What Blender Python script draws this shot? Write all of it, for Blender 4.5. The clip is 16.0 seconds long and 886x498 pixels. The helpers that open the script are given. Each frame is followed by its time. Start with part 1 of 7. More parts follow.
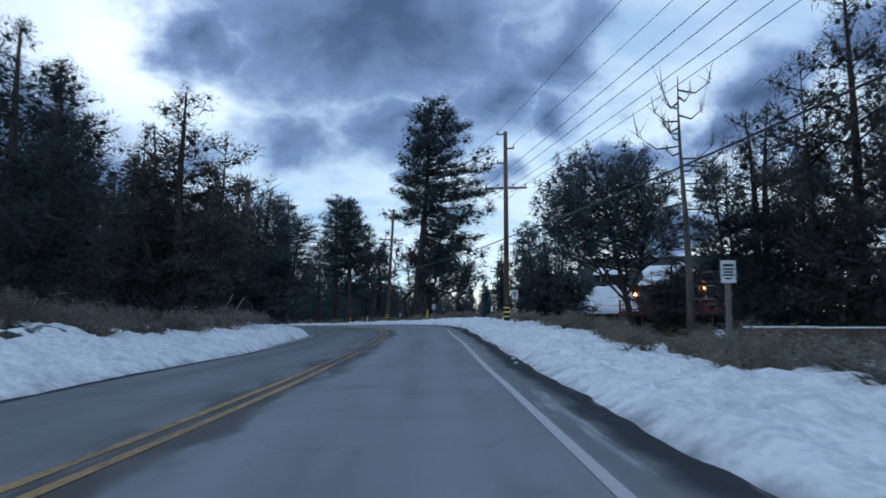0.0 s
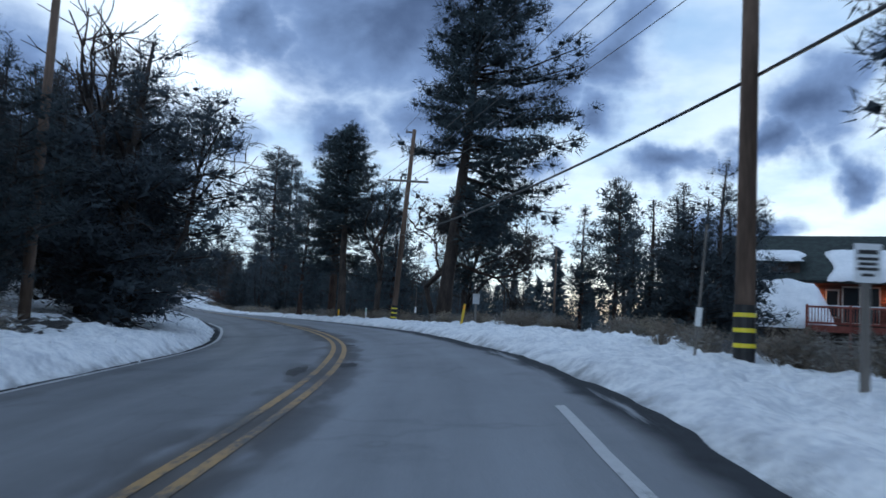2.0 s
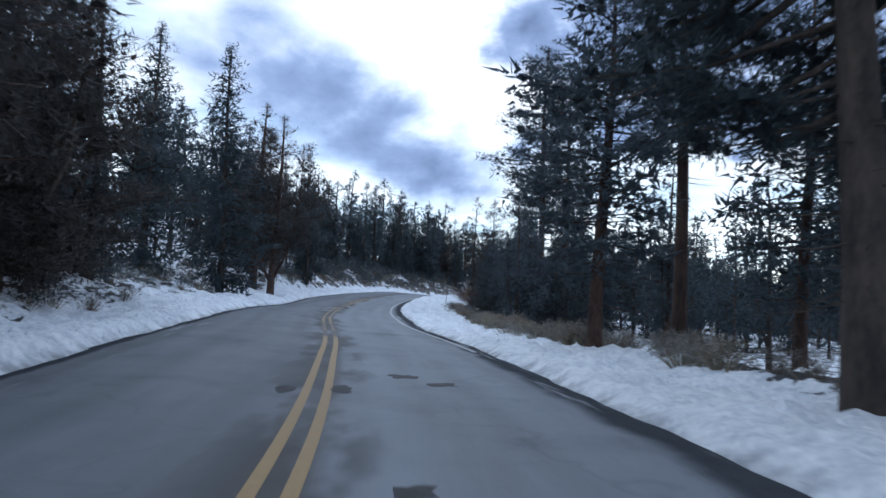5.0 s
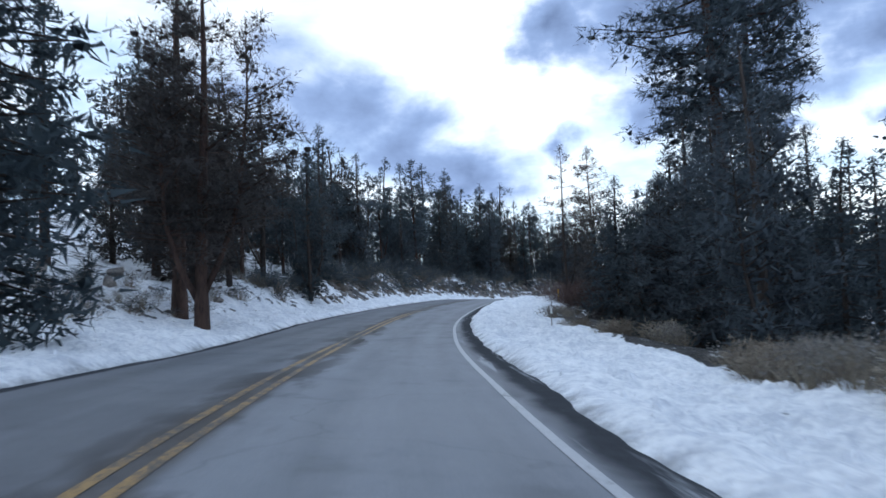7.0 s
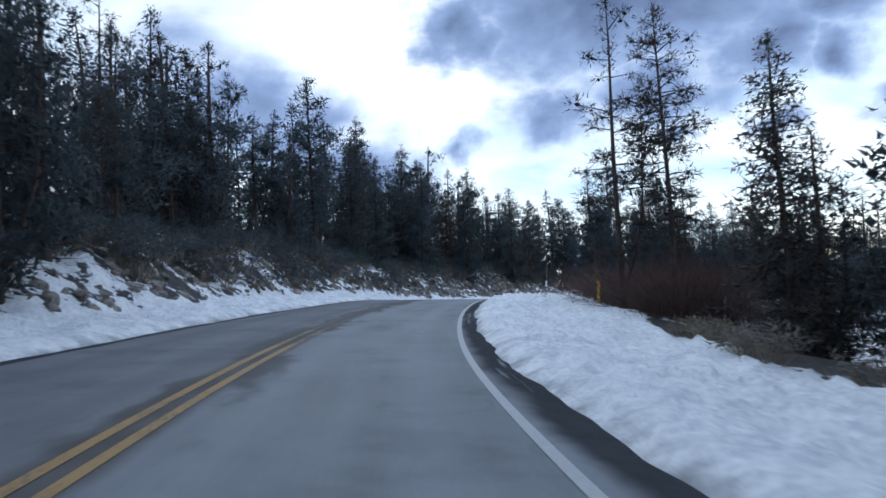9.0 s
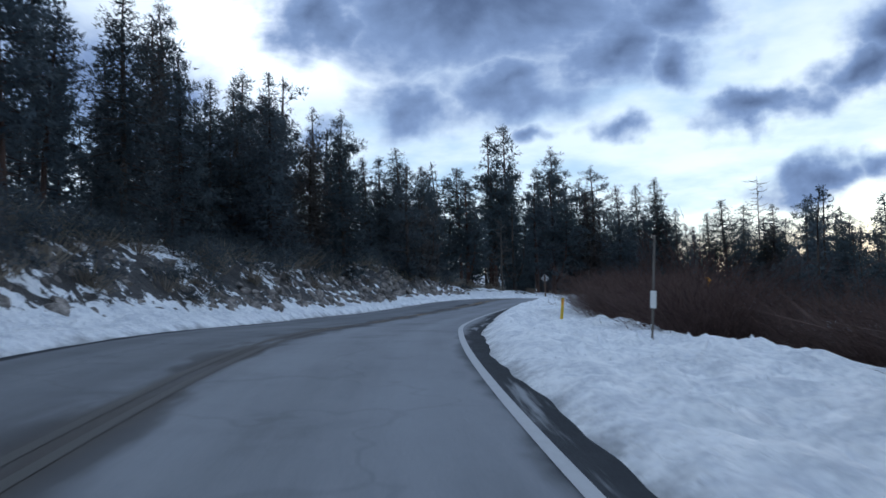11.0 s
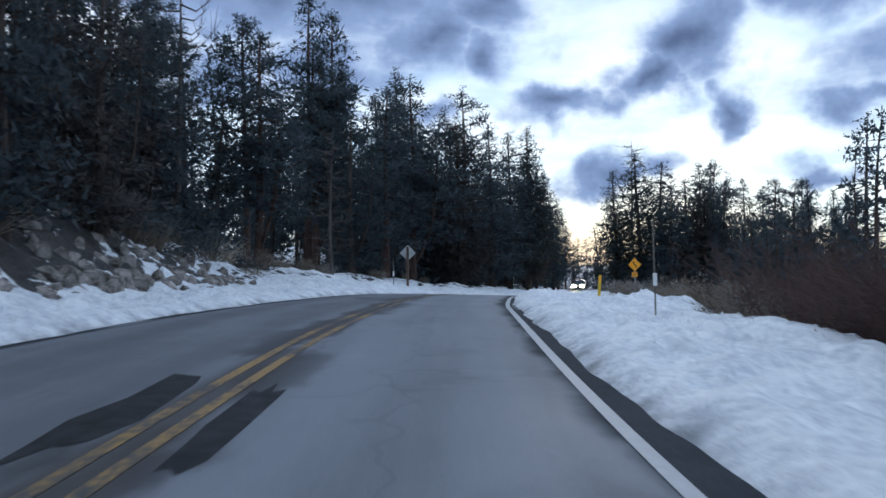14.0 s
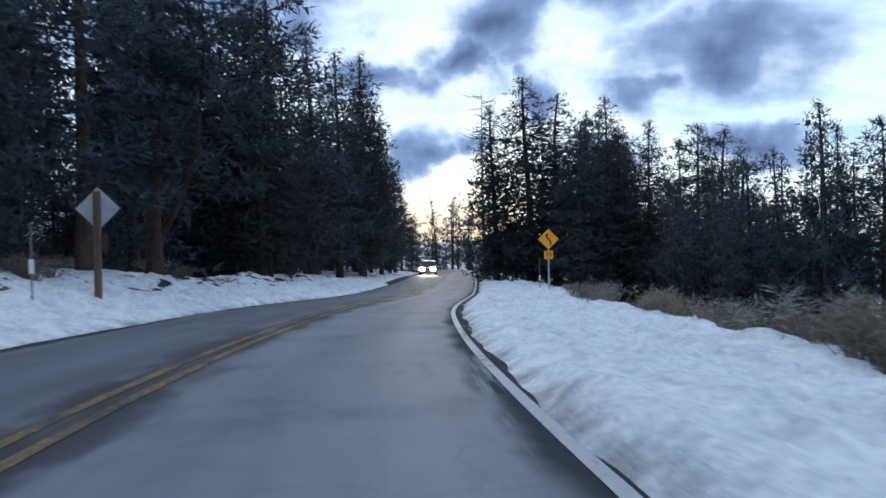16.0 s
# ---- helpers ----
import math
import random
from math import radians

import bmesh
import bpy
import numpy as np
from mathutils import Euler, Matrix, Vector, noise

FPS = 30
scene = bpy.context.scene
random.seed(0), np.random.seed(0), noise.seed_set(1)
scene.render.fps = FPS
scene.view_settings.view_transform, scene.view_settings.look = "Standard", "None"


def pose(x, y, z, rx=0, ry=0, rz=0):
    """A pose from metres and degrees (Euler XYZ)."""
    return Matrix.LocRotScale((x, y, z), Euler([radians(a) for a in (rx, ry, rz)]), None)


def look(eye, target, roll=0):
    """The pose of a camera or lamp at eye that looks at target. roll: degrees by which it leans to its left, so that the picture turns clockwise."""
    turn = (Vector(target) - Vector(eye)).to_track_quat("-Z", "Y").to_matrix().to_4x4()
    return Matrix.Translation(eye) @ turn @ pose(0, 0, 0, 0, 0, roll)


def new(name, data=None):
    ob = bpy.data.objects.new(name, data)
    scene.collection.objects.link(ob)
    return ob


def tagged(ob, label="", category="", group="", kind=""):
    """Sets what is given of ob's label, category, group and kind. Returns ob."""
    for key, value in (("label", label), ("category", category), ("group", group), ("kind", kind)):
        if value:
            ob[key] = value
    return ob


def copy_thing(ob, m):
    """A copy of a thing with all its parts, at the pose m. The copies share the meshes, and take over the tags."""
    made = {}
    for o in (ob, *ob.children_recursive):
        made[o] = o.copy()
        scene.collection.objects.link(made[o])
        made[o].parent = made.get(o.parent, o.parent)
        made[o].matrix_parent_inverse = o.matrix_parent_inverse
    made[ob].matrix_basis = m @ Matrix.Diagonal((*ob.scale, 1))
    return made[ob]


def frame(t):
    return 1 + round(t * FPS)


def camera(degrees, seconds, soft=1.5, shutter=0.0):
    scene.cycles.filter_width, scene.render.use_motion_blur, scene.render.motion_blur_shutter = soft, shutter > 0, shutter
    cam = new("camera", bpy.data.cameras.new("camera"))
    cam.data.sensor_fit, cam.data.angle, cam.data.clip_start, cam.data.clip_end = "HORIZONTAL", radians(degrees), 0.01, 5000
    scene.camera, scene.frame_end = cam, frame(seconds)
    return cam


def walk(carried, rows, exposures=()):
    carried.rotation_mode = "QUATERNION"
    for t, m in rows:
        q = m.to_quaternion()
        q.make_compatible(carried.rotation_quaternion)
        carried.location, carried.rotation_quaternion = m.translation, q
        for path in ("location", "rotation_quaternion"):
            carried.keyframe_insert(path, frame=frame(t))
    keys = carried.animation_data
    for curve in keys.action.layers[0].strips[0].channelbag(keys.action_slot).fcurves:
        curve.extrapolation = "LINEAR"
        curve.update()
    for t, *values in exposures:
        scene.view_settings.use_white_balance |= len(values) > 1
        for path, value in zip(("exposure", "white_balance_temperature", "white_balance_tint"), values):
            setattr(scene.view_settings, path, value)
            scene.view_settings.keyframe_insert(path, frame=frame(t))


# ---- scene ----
cam = camera(60.4, 16.0, soft=1.6, shutter=0.2)
METRES, EYE, TILT, LEAN, TURN = 238.0, 1.3, 5.7, 0.0, 0.0
ROWS = [
    (0.0, 0.0, 0.0, 0.0, -0.0, 0.0, 0.0),
    (0.5, -0.0007, 0.0328, -0.0028, 0.38, -0.41, -0.49),
    (1.0, -0.0013, 0.0654, -0.0053, 0.78, -0.82, -0.79),
    (1.5, -0.0021, 0.0974, -0.0077, 1.43, -0.52, -2.08),
    (2.0, -0.0033, 0.1286, -0.0099, 2.73, -0.67, -2.89),
    (2.5, -0.0058, 0.1596, -0.0122, 5.07, -1.22, -3.11),
    (3.0, -0.01, 0.1894, -0.0146, 7.82, -1.87, -3.79),
    (3.5, -0.0159, 0.2196, -0.0175, 11.16, -2.15, -4.22),
    (4.0, -0.024, 0.2498, -0.0204, 15.42, -2.3, -4.06),
    (4.5, -0.0341, 0.2795, -0.0233, 20.42, -1.94, -2.46),
    (5.0, -0.0459, 0.3078, -0.0259, 24.08, -1.31, -0.62),
    (7.5, -0.122, 0.444, -0.0388, 26.83, -0.66, 5.97),
    (8.0, -0.1389, 0.4727, -0.0414, 24.58, -1.19, 5.2),
    (10.5, -0.2039, 0.6133, -0.0511, 12.43, -1.42, 4.16),
    (11.0, -0.2125, 0.6424, -0.0526, 9.07, -2.58, 2.93),
    (11.5, -0.2194, 0.6711, -0.0545, 6.38, -3.58, 2.69),
    (12.0, -0.2249, 0.7004, -0.0573, 3.61, -4.53, 2.48),
    (12.5, -0.2289, 0.7297, -0.0606, 1.28, -5.2, 1.54),
    (13.0, -0.2314, 0.7601, -0.0642, -1.1, -5.23, 1.28),
    (13.5, -0.2327, 0.7908, -0.0673, -3.13, -5.04, 0.74),
    (14.0, -0.2328, 0.8223, -0.0702, -5.08, -4.45, -0.02),
    (14.5, -0.231, 0.8526, -0.0728, -7.54, -4.17, -0.58),
    (15.0, -0.2277, 0.884, -0.0756, -11.27, -4.37, -0.1),
    (15.5, -0.2225, 0.9153, -0.079, -15.56, -5.04, -0.56),
    (16.0, -0.2155, 0.947, -0.083, -18.8, -6.03, -0.95),
]
walk(cam, [(t, pose(0, 0, EYE, TILT, LEAN, TURN) @ pose(METRES * x, METRES * y, METRES * z, 90 + pitch, roll, yaw)) for t, x, y, z, yaw, pitch, roll in ROWS],
     exposures=[(0.0, -0.15, 5850, 9), (2.0, 0.0, 5950, 9), (3.5, 0.33, 6200, 11.5), (5.0, 0.55, 6400, 13), (8.0, 0.6, 6450, 12), (10.5, 0.03, 6250, 11.5), (12.0, 0.03, 6100, 10.5), (13.5, 0.25, 6400, 12), (16.0, 0.25, 6250, 11)])


# ---- node helpers ----
def link(tree, a, b):
    tree.links.new(a, b)


def node(tree, kind, **values):
    n = tree.nodes.new(kind)
    for key, value in values.items():
        if key == "operation":
            n.operation = value
        elif key == "data_type":
            n.data_type = value
        elif key == "blend_type":
            n.blend_type = value
    return n


def math_node(tree, op, a, b=None, c=None, clamp=False):
    n = tree.nodes.new("ShaderNodeMath")
    n.operation = op
    n.use_clamp = clamp
    for i, v in enumerate((a, b, c)):
        if v is None:
            continue
        if isinstance(v, (int, float)):
            n.inputs[i].default_value = v
        else:
            tree.links.new(v, n.inputs[i])
    return n.outputs[0]


def vec_node(tree, op, a, b=None):
    n = tree.nodes.new("ShaderNodeVectorMath")
    n.operation = op
    for i, v in enumerate((a, b)):
        if v is None:
            continue
        if isinstance(v, (tuple, list)):
            n.inputs[i].default_value = v
        else:
            tree.links.new(v, n.inputs[i])
    return n


def mix_rgb(tree, fac, a, b, blend="MIX"):
    n = tree.nodes.new("ShaderNodeMix")
    n.data_type = "RGBA"
    n.blend_type = blend
    for i, v in ((0, fac), (6, a), (7, b)):
        if isinstance(v, (int, float)):
            n.inputs[i].default_value = v
        elif isinstance(v, (tuple, list)):
            n.inputs[i].default_value = (*v[:3], 1)
        else:
            tree.links.new(v, n.inputs[i])
    return n.outputs[2]


def ramp(tree, fac, lo, hi, smooth=True):
    n = tree.nodes.new("ShaderNodeMapRange")
    n.interpolation_type = "SMOOTHSTEP" if smooth else "LINEAR"
    tree.links.new(fac, n.inputs[0])
    n.inputs[1].default_value, n.inputs[2].default_value = lo, hi
    return n.outputs[0]


def noise_tex(tree, vec, scale, detail=4.0, rough=0.55, distort=0.0):
    n = tree.nodes.new("ShaderNodeTexNoise")
    n.inputs["Scale"].default_value = scale
    n.inputs["Detail"].default_value = detail
    n.inputs["Roughness"].default_value = rough
    n.inputs["Distortion"].default_value = distort
    if vec is not None:
        tree.links.new(vec, n.inputs["Vector"])
    return n.outputs[0]


# ---- sky, clouds and sun ----
SUN_AZ, SUN_EL = 20.0, 5.0      # degrees to the right of +y, and above the horizon
world = bpy.data.worlds.new("dusk_sky")
scene.world = world
world.use_nodes = True
wt = world.node_tree
for n in list(wt.nodes):
    wt.nodes.remove(n)
w_out = wt.nodes.new("ShaderNodeOutputWorld")
w_bg = wt.nodes.new("ShaderNodeBackground")
link(wt, w_bg.outputs[0], w_out.inputs[0])
sky = wt.nodes.new("ShaderNodeTexSky")
sky.sky_type = "NISHITA"
sky.sun_disc = False
sky.sun_elevation = radians(SUN_EL)
sky.sun_rotation = radians(SUN_AZ)
sky.altitude = 2000
coord = wt.nodes.new("ShaderNodeTexCoord").outputs["Generated"]
sep = wt.nodes.new("ShaderNodeSeparateXYZ")
link(wt, coord, sep.inputs[0])
az = math_node(wt, "MULTIPLY", math_node(wt, "ARCTAN2", sep.outputs[0], sep.outputs[1]), 57.2958)
el = math_node(wt, "MULTIPLY", math_node(wt, "ARCSINE", sep.outputs[2]), 57.2958)
comb = wt.nodes.new("ShaderNodeCombineXYZ")
link(wt, az, comb.inputs[0])
link(wt, el, comb.inputs[1])
# the clouds lie in a layer, so that they narrow towards the horizon
flat_z = math_node(wt, "ADD", math_node(wt, "MAXIMUM", sep.outputs[2], 0.0), 0.16)
layer = vec_node(wt, "DIVIDE", coord, None)
cz = wt.nodes.new("ShaderNodeCombineXYZ")
for i in range(3):
    link(wt, flat_z, cz.inputs[i])
link(wt, cz.outputs[0], layer.inputs[1])
puff = vec_node(wt, "MULTIPLY", comb.outputs[0], (0.075, 0.15, 0.0))
billow = noise_tex(wt, puff.outputs[0], 1.0, 7.0, 0.55, 0.3)
broad = noise_tex(wt, layer.outputs[0], 0.9, 4.0, 0.5, 0.2)
warp_n = wt.nodes.new("ShaderNodeTexNoise")
warp_n.inputs["Scale"].default_value = 11.0
warp_n.inputs["Detail"].default_value = 5.0
link(wt, coord, warp_n.inputs["Vector"])
warp = vec_node(wt, "SUBTRACT", warp_n.outputs["Color"], (0.5, 0.5, 0.5))
warp = vec_node(wt, "MULTIPLY", warp.outputs[0], (11.0, 6.5, 0.0))
azel = vec_node(wt, "ADD", comb.outputs[0], warp.outputs[0]).outputs[0]
# heavy grey clouds: azimuth, elevation, half width, half height, weight
CLOUDS = [
    (-5.0, 21.8, 14.0, 6.4, 1.0), (-18.0, 19.8, 4.5, 2.8, 0.7), (-3.5, 14.8, 7.0, 2.6, 0.7), (4.0, 16.2, 4.5, 3.0, 0.75), (8.8, 19.8, 5.0, 4.2, 0.85), (-11.5, 13.2, 4.5, 2.2, 0.6),
    (8.9, 15.3, 3.6, 1.8, 0.75), (-2.1, 11.1, 1.4, 0.8, 0.45), (3.9, 11.0, 2.2, 1.0, 0.5),
    (23.8, 15.2, 4.2, 3.2, 0.9), (20.4, 12.8, 3.6, 1.8, 0.85), (14.8, 11.6, 5.6, 1.7, 0.95), (25.7, 10.9, 1.7, 1.9, 0.6), (16.8, 6.9, 3.8, 1.5, 0.8), (20.6, 6.9, 3.0, 1.2, 0.6),
    (38.5, 12.6, 7.2, 3.6, 1.0), (34.0, 10.8, 2.2, 1.3, 0.6), (41.0, 6.2, 4.6, 1.4, 0.7), (32.0, 18.5, 5.0, 2.2, 0.7), (31.9, 5.7, 3.0, 0.9, 0.5),
    (-43.0, 18.0, 8.0, 5.0, 0.5), (-35.5, 15.6, 7.0, 4.0, 0.5), (-29.0, 13.4, 5.5, 3.4, 0.5), (-24.3, 9.8, 4.0, 2.4, 0.5), (-18.8, 11.2, 1.9, 1.4, 0.55), (-22.3, 8.6, 3.0, 1.1, 0.4),
]
heavy = None
for a, e, w, h, weight in CLOUDS:
    q = vec_node(wt, "SUBTRACT", azel, (a, e, 0.0))
    q = vec_node(wt, "DIVIDE", q.outputs[0], (w, h, 1.0))
    length = vec_node(wt, "LENGTH", q.outputs[0]).outputs["Value"]
    m = math_node(wt, "MULTIPLY", math_node(wt, "SUBTRACT", 1.0, length), weight)
    heavy = m if heavy is None else math_node(wt, "MAXIMUM", heavy, m)
heavy = math_node(wt, "MAXIMUM", heavy, -0.6)
# away from the road ahead the same kind of broken cloud goes on
away = math_node(wt, "MULTIPLY", math_node(wt, "SUBTRACT", broad, 0.56), 4.0)
front = vec_node(wt, "DIVIDE", vec_node(wt, "SUBTRACT", comb.outputs[0], (2.0, 8.0, 0.0)).outputs[0], (50.0, 18.0, 1.0))
front = ramp(wt, vec_node(wt, "LENGTH", front.outputs[0]).outputs["Value"], 0.85, 1.2)
body = math_node(wt, "ADD", math_node(wt, "MULTIPLY", heavy, math_node(wt, "SUBTRACT", 1.0, front)), math_node(wt, "MULTIPLY", away, front))
dens = math_node(wt, "ADD", body, math_node(wt, "MULTIPLY", math_node(wt, "SUBTRACT", billow, 0.5), 1.7))
mask = ramp(wt, dens, -0.26, 0.36)
core = ramp(wt, dens, 0.1, 0.95)
# thin bright veil before the clear sky, whiter towards the hidden sun
veil = ramp(wt, noise_tex(wt, layer.outputs[0], 1.7, 5.0, 0.55), 0.3, 0.62)
glow_d = vec_node(wt, "DIVIDE", vec_node(wt, "SUBTRACT", comb.outputs[0], (SUN_AZ - 4, 0.0, 0.0)).outputs[0], (30.0, 4.5, 1.0))
glow = ramp(wt, vec_node(wt, "LENGTH", glow_d.outputs[0]).outputs["Value"], 1.0, 0.0)
clear = vec_node(wt, "MULTIPLY", sky.outputs[0], (0.14, 0.17, 0.19)).outputs[0]
thin = mix_rgb(wt, veil, (0.46, 0.66, 0.93), (0.93, 1.05, 1.17))
clear = mix_rgb(wt, 0.75, clear, thin)
# the sunlit thin cloud high to the left of the road
lit = vec_node(wt, "DIVIDE", vec_node(wt, "SUBTRACT", comb.outputs[0], (-22.0, 19.0, 0.0)).outputs[0], (16.0, 10.0, 1.0))
lit = ramp(wt, vec_node(wt, "LENGTH", lit.outputs[0]).outputs["Value"], 1.0, 0.0)
clear = mix_rgb(wt, lit, clear, (1.25, 1.36, 1.45))
clear = mix_rgb(wt, glow, clear, (1.02, 0.82, 0.58))
cloud = mix_rgb(wt, core, (0.25, 0.365, 0.60), (0.092, 0.140, 0.255))
colour = mix_rgb(wt, mask, clear, cloud)
link(wt, colour, w_bg.inputs["Color"])
w_bg.inputs["Strength"].default_value = 1.0

sun = new("sun", bpy.data.lights.new("sun", "SUN"))
sun.data.energy, sun.data.angle, sun.data.color = 0.25, radians(15), (1.0, 0.85, 0.7)
sun.matrix_world = look((0, 0, 60), (-60 * math.sin(radians(SUN_AZ)), -60 * math.cos(radians(SUN_AZ)), 60 - 60 * math.tan(radians(SUN_EL))))


# ---- materials ----
def material(name, rough=0.9, metal=0.0):
    m = bpy.data.materials.new(name)
    m.use_nodes = True
    t = m.node_tree
    b = t.nodes["Principled BSDF"]
    b.inputs["Roughness"].default_value = rough
    b.inputs["Metallic"].default_value = metal
    return m, t, b


def bump(t, b, height, strength, distance=0.05):
    n = t.nodes.new("ShaderNodeBump")
    n.inputs["Strength"].default_value = strength
    n.inputs["Distance"].default_value = distance
    link(t, height, n.inputs["Height"])
    link(t, n.outputs[0], b.inputs["Normal"])


def world_pos(t):
    return t.nodes.new("ShaderNodeNewGeometry").outputs["Position"]


def obj_pos(t):
    return t.nodes.new("ShaderNodeTexCoord").outputs["Object"]


def mottled(name, dark, light, scale=6.0, rough=0.85, metal=0.0, relief=0.2, grain=40.0, per_object=0.0, local=True, stretch=(1, 1, 1)):
    m, t, b = material(name, rough, metal)
    p = obj_pos(t) if local else world_pos(t)
    p = vec_node(t, "MULTIPLY", p, stretch).outputs[0]
    n1 = noise_tex(t, p, scale, 4)
    n2 = noise_tex(t, p, grain, 3)
    f = math_node(t, "ADD", math_node(t, "MULTIPLY", n1, 0.65), math_node(t, "MULTIPLY", n2, 0.35))
    c = mix_rgb(t, ramp(t, f, 0.33, 0.67), dark, light)
    if per_object:
        r = t.nodes.new("ShaderNodeObjectInfo").outputs["Random"]
        k = math_node(t, "ADD", math_node(t, "MULTIPLY", r, per_object), 1 - per_object / 2)
        cc = t.nodes.new("ShaderNodeCombineXYZ")
        for i in range(3):
            link(t, k, cc.inputs[i])
        c = vec_node(t, "MULTIPLY", c, None)
        link(t, cc.outputs[0], c.inputs[1])
        c = c.outputs[0]
    link(t, c, b.inputs["Base Color"])
    if relief:
        bump(t, b, f, relief, 0.02)
    return m


def foliage(name, dark, light):
    m, t, b = material(name, 0.75)
    b.inputs["Specular IOR Level"].default_value = 0.2
    isl = t.nodes.new("ShaderNodeNewGeometry").outputs["Random Per Island"]
    c = mix_rgb(t, isl, dark, light)
    r = t.nodes.new("ShaderNodeObjectInfo").outputs["Random"]
    hsv = t.nodes.new("ShaderNodeHueSaturation")
    link(t, math_node(t, "ADD", math_node(t, "MULTIPLY", r, 0.6), 0.7), hsv.inputs["Value"])
    link(t, math_node(t, "ADD", math_node(t, "MULTIPLY", r, 0.025), 0.4875), hsv.inputs["Hue"])
    link(t, c, hsv.inputs["Color"])
    link(t, hsv.outputs[0], b.inputs["Base Color"])
    # thin needles and leaves let some light through
    glow = t.nodes.new("ShaderNodeBsdfTranslucent")
    link(t, hsv.outputs[0], glow.inputs["Color"])
    both = t.nodes.new("ShaderNodeMixShader")
    both.inputs[0].default_value = 0.4
    link(t, b.outputs[0], both.inputs[1])
    link(t, glow.outputs[0], both.inputs[2])
    link(t, both.outputs[0], t.nodes["Material Output"].inputs["Surface"])
    return m


def snow_ground(name, dirt_lo, dirt_hi, dirty_edge=False):
    """Old snow over soil. Bare soil shows where the slow pattern says so."""
    m, t, b = material(name, 0.6)
    b.inputs["Subsurface Weight"].default_value = 0.0
    p = world_pos(t)
    slow = noise_tex(t, p, 0.23, 6, 0.6)
    mid = noise_tex(t, p, 1.6, 5, 0.6)
    fine = noise_tex(t, p, 9.0, 4, 0.6)
    uv = t.nodes.new("ShaderNodeUVMap")
    s = t.nodes.new("ShaderNodeSeparateXYZ")
    link(t, uv.outputs[0], s.inputs[0])
    soil_f = math_node(t, "ADD", math_node(t, "MULTIPLY", slow, 0.4), math_node(t, "MULTIPLY", mid, 0.6))
    soil_f = math_node(t, "ADD", soil_f, s.outputs[1])
    soil = ramp(t, soil_f, dirt_lo, dirt_hi)
    # soft shade between the lumps, put into the snow's colour as blue-grey
    lumpy = noise_tex(t, p, 8.0, 5, 0.7)
    white = mix_rgb(t, ramp(t, math_node(t, "ADD", math_node(t, "MULTIPLY", mid, 0.45), math_node(t, "MULTIPLY", lumpy, 0.55)), 0.38, 0.66), (0.92, 0.94, 0.965), (0.56, 0.60, 0.67))
    grit = ramp(t, fine, 0.6, 0.8)
    white = mix_rgb(t, math_node(t, "MULTIPLY", grit, 0.2), white, (0.30, 0.28, 0.27))
    # slush and grit thrown up beside the asphalt, by the distance from its edge
    edge = ramp(t, math_node(t, "ADD", s.outputs[0], math_node(t, "MULTIPLY", mid, -0.9)), -0.1, -0.6)
    white = mix_rgb(t, math_node(t, "MULTIPLY", edge, 0.85), white, (0.17, 0.17, 0.175))
    earth = mix_rgb(t, ramp(t, fine, 0.3, 0.7), (0.011, 0.011, 0.012), (0.042, 0.039, 0.038))
    c = mix_rgb(t, soil, white, earth)
    link(t, c, b.inputs["Base Color"])
    lump = noise_tex(t, p, 4.5, 6, 0.68, 0.4)
    h = math_node(t, "ADD", math_node(t, "MULTIPLY", lump, 0.75), math_node(t, "MULTIPLY", fine, 0.25))
    bump(t, b, h, 0.75, 0.17)
    return m


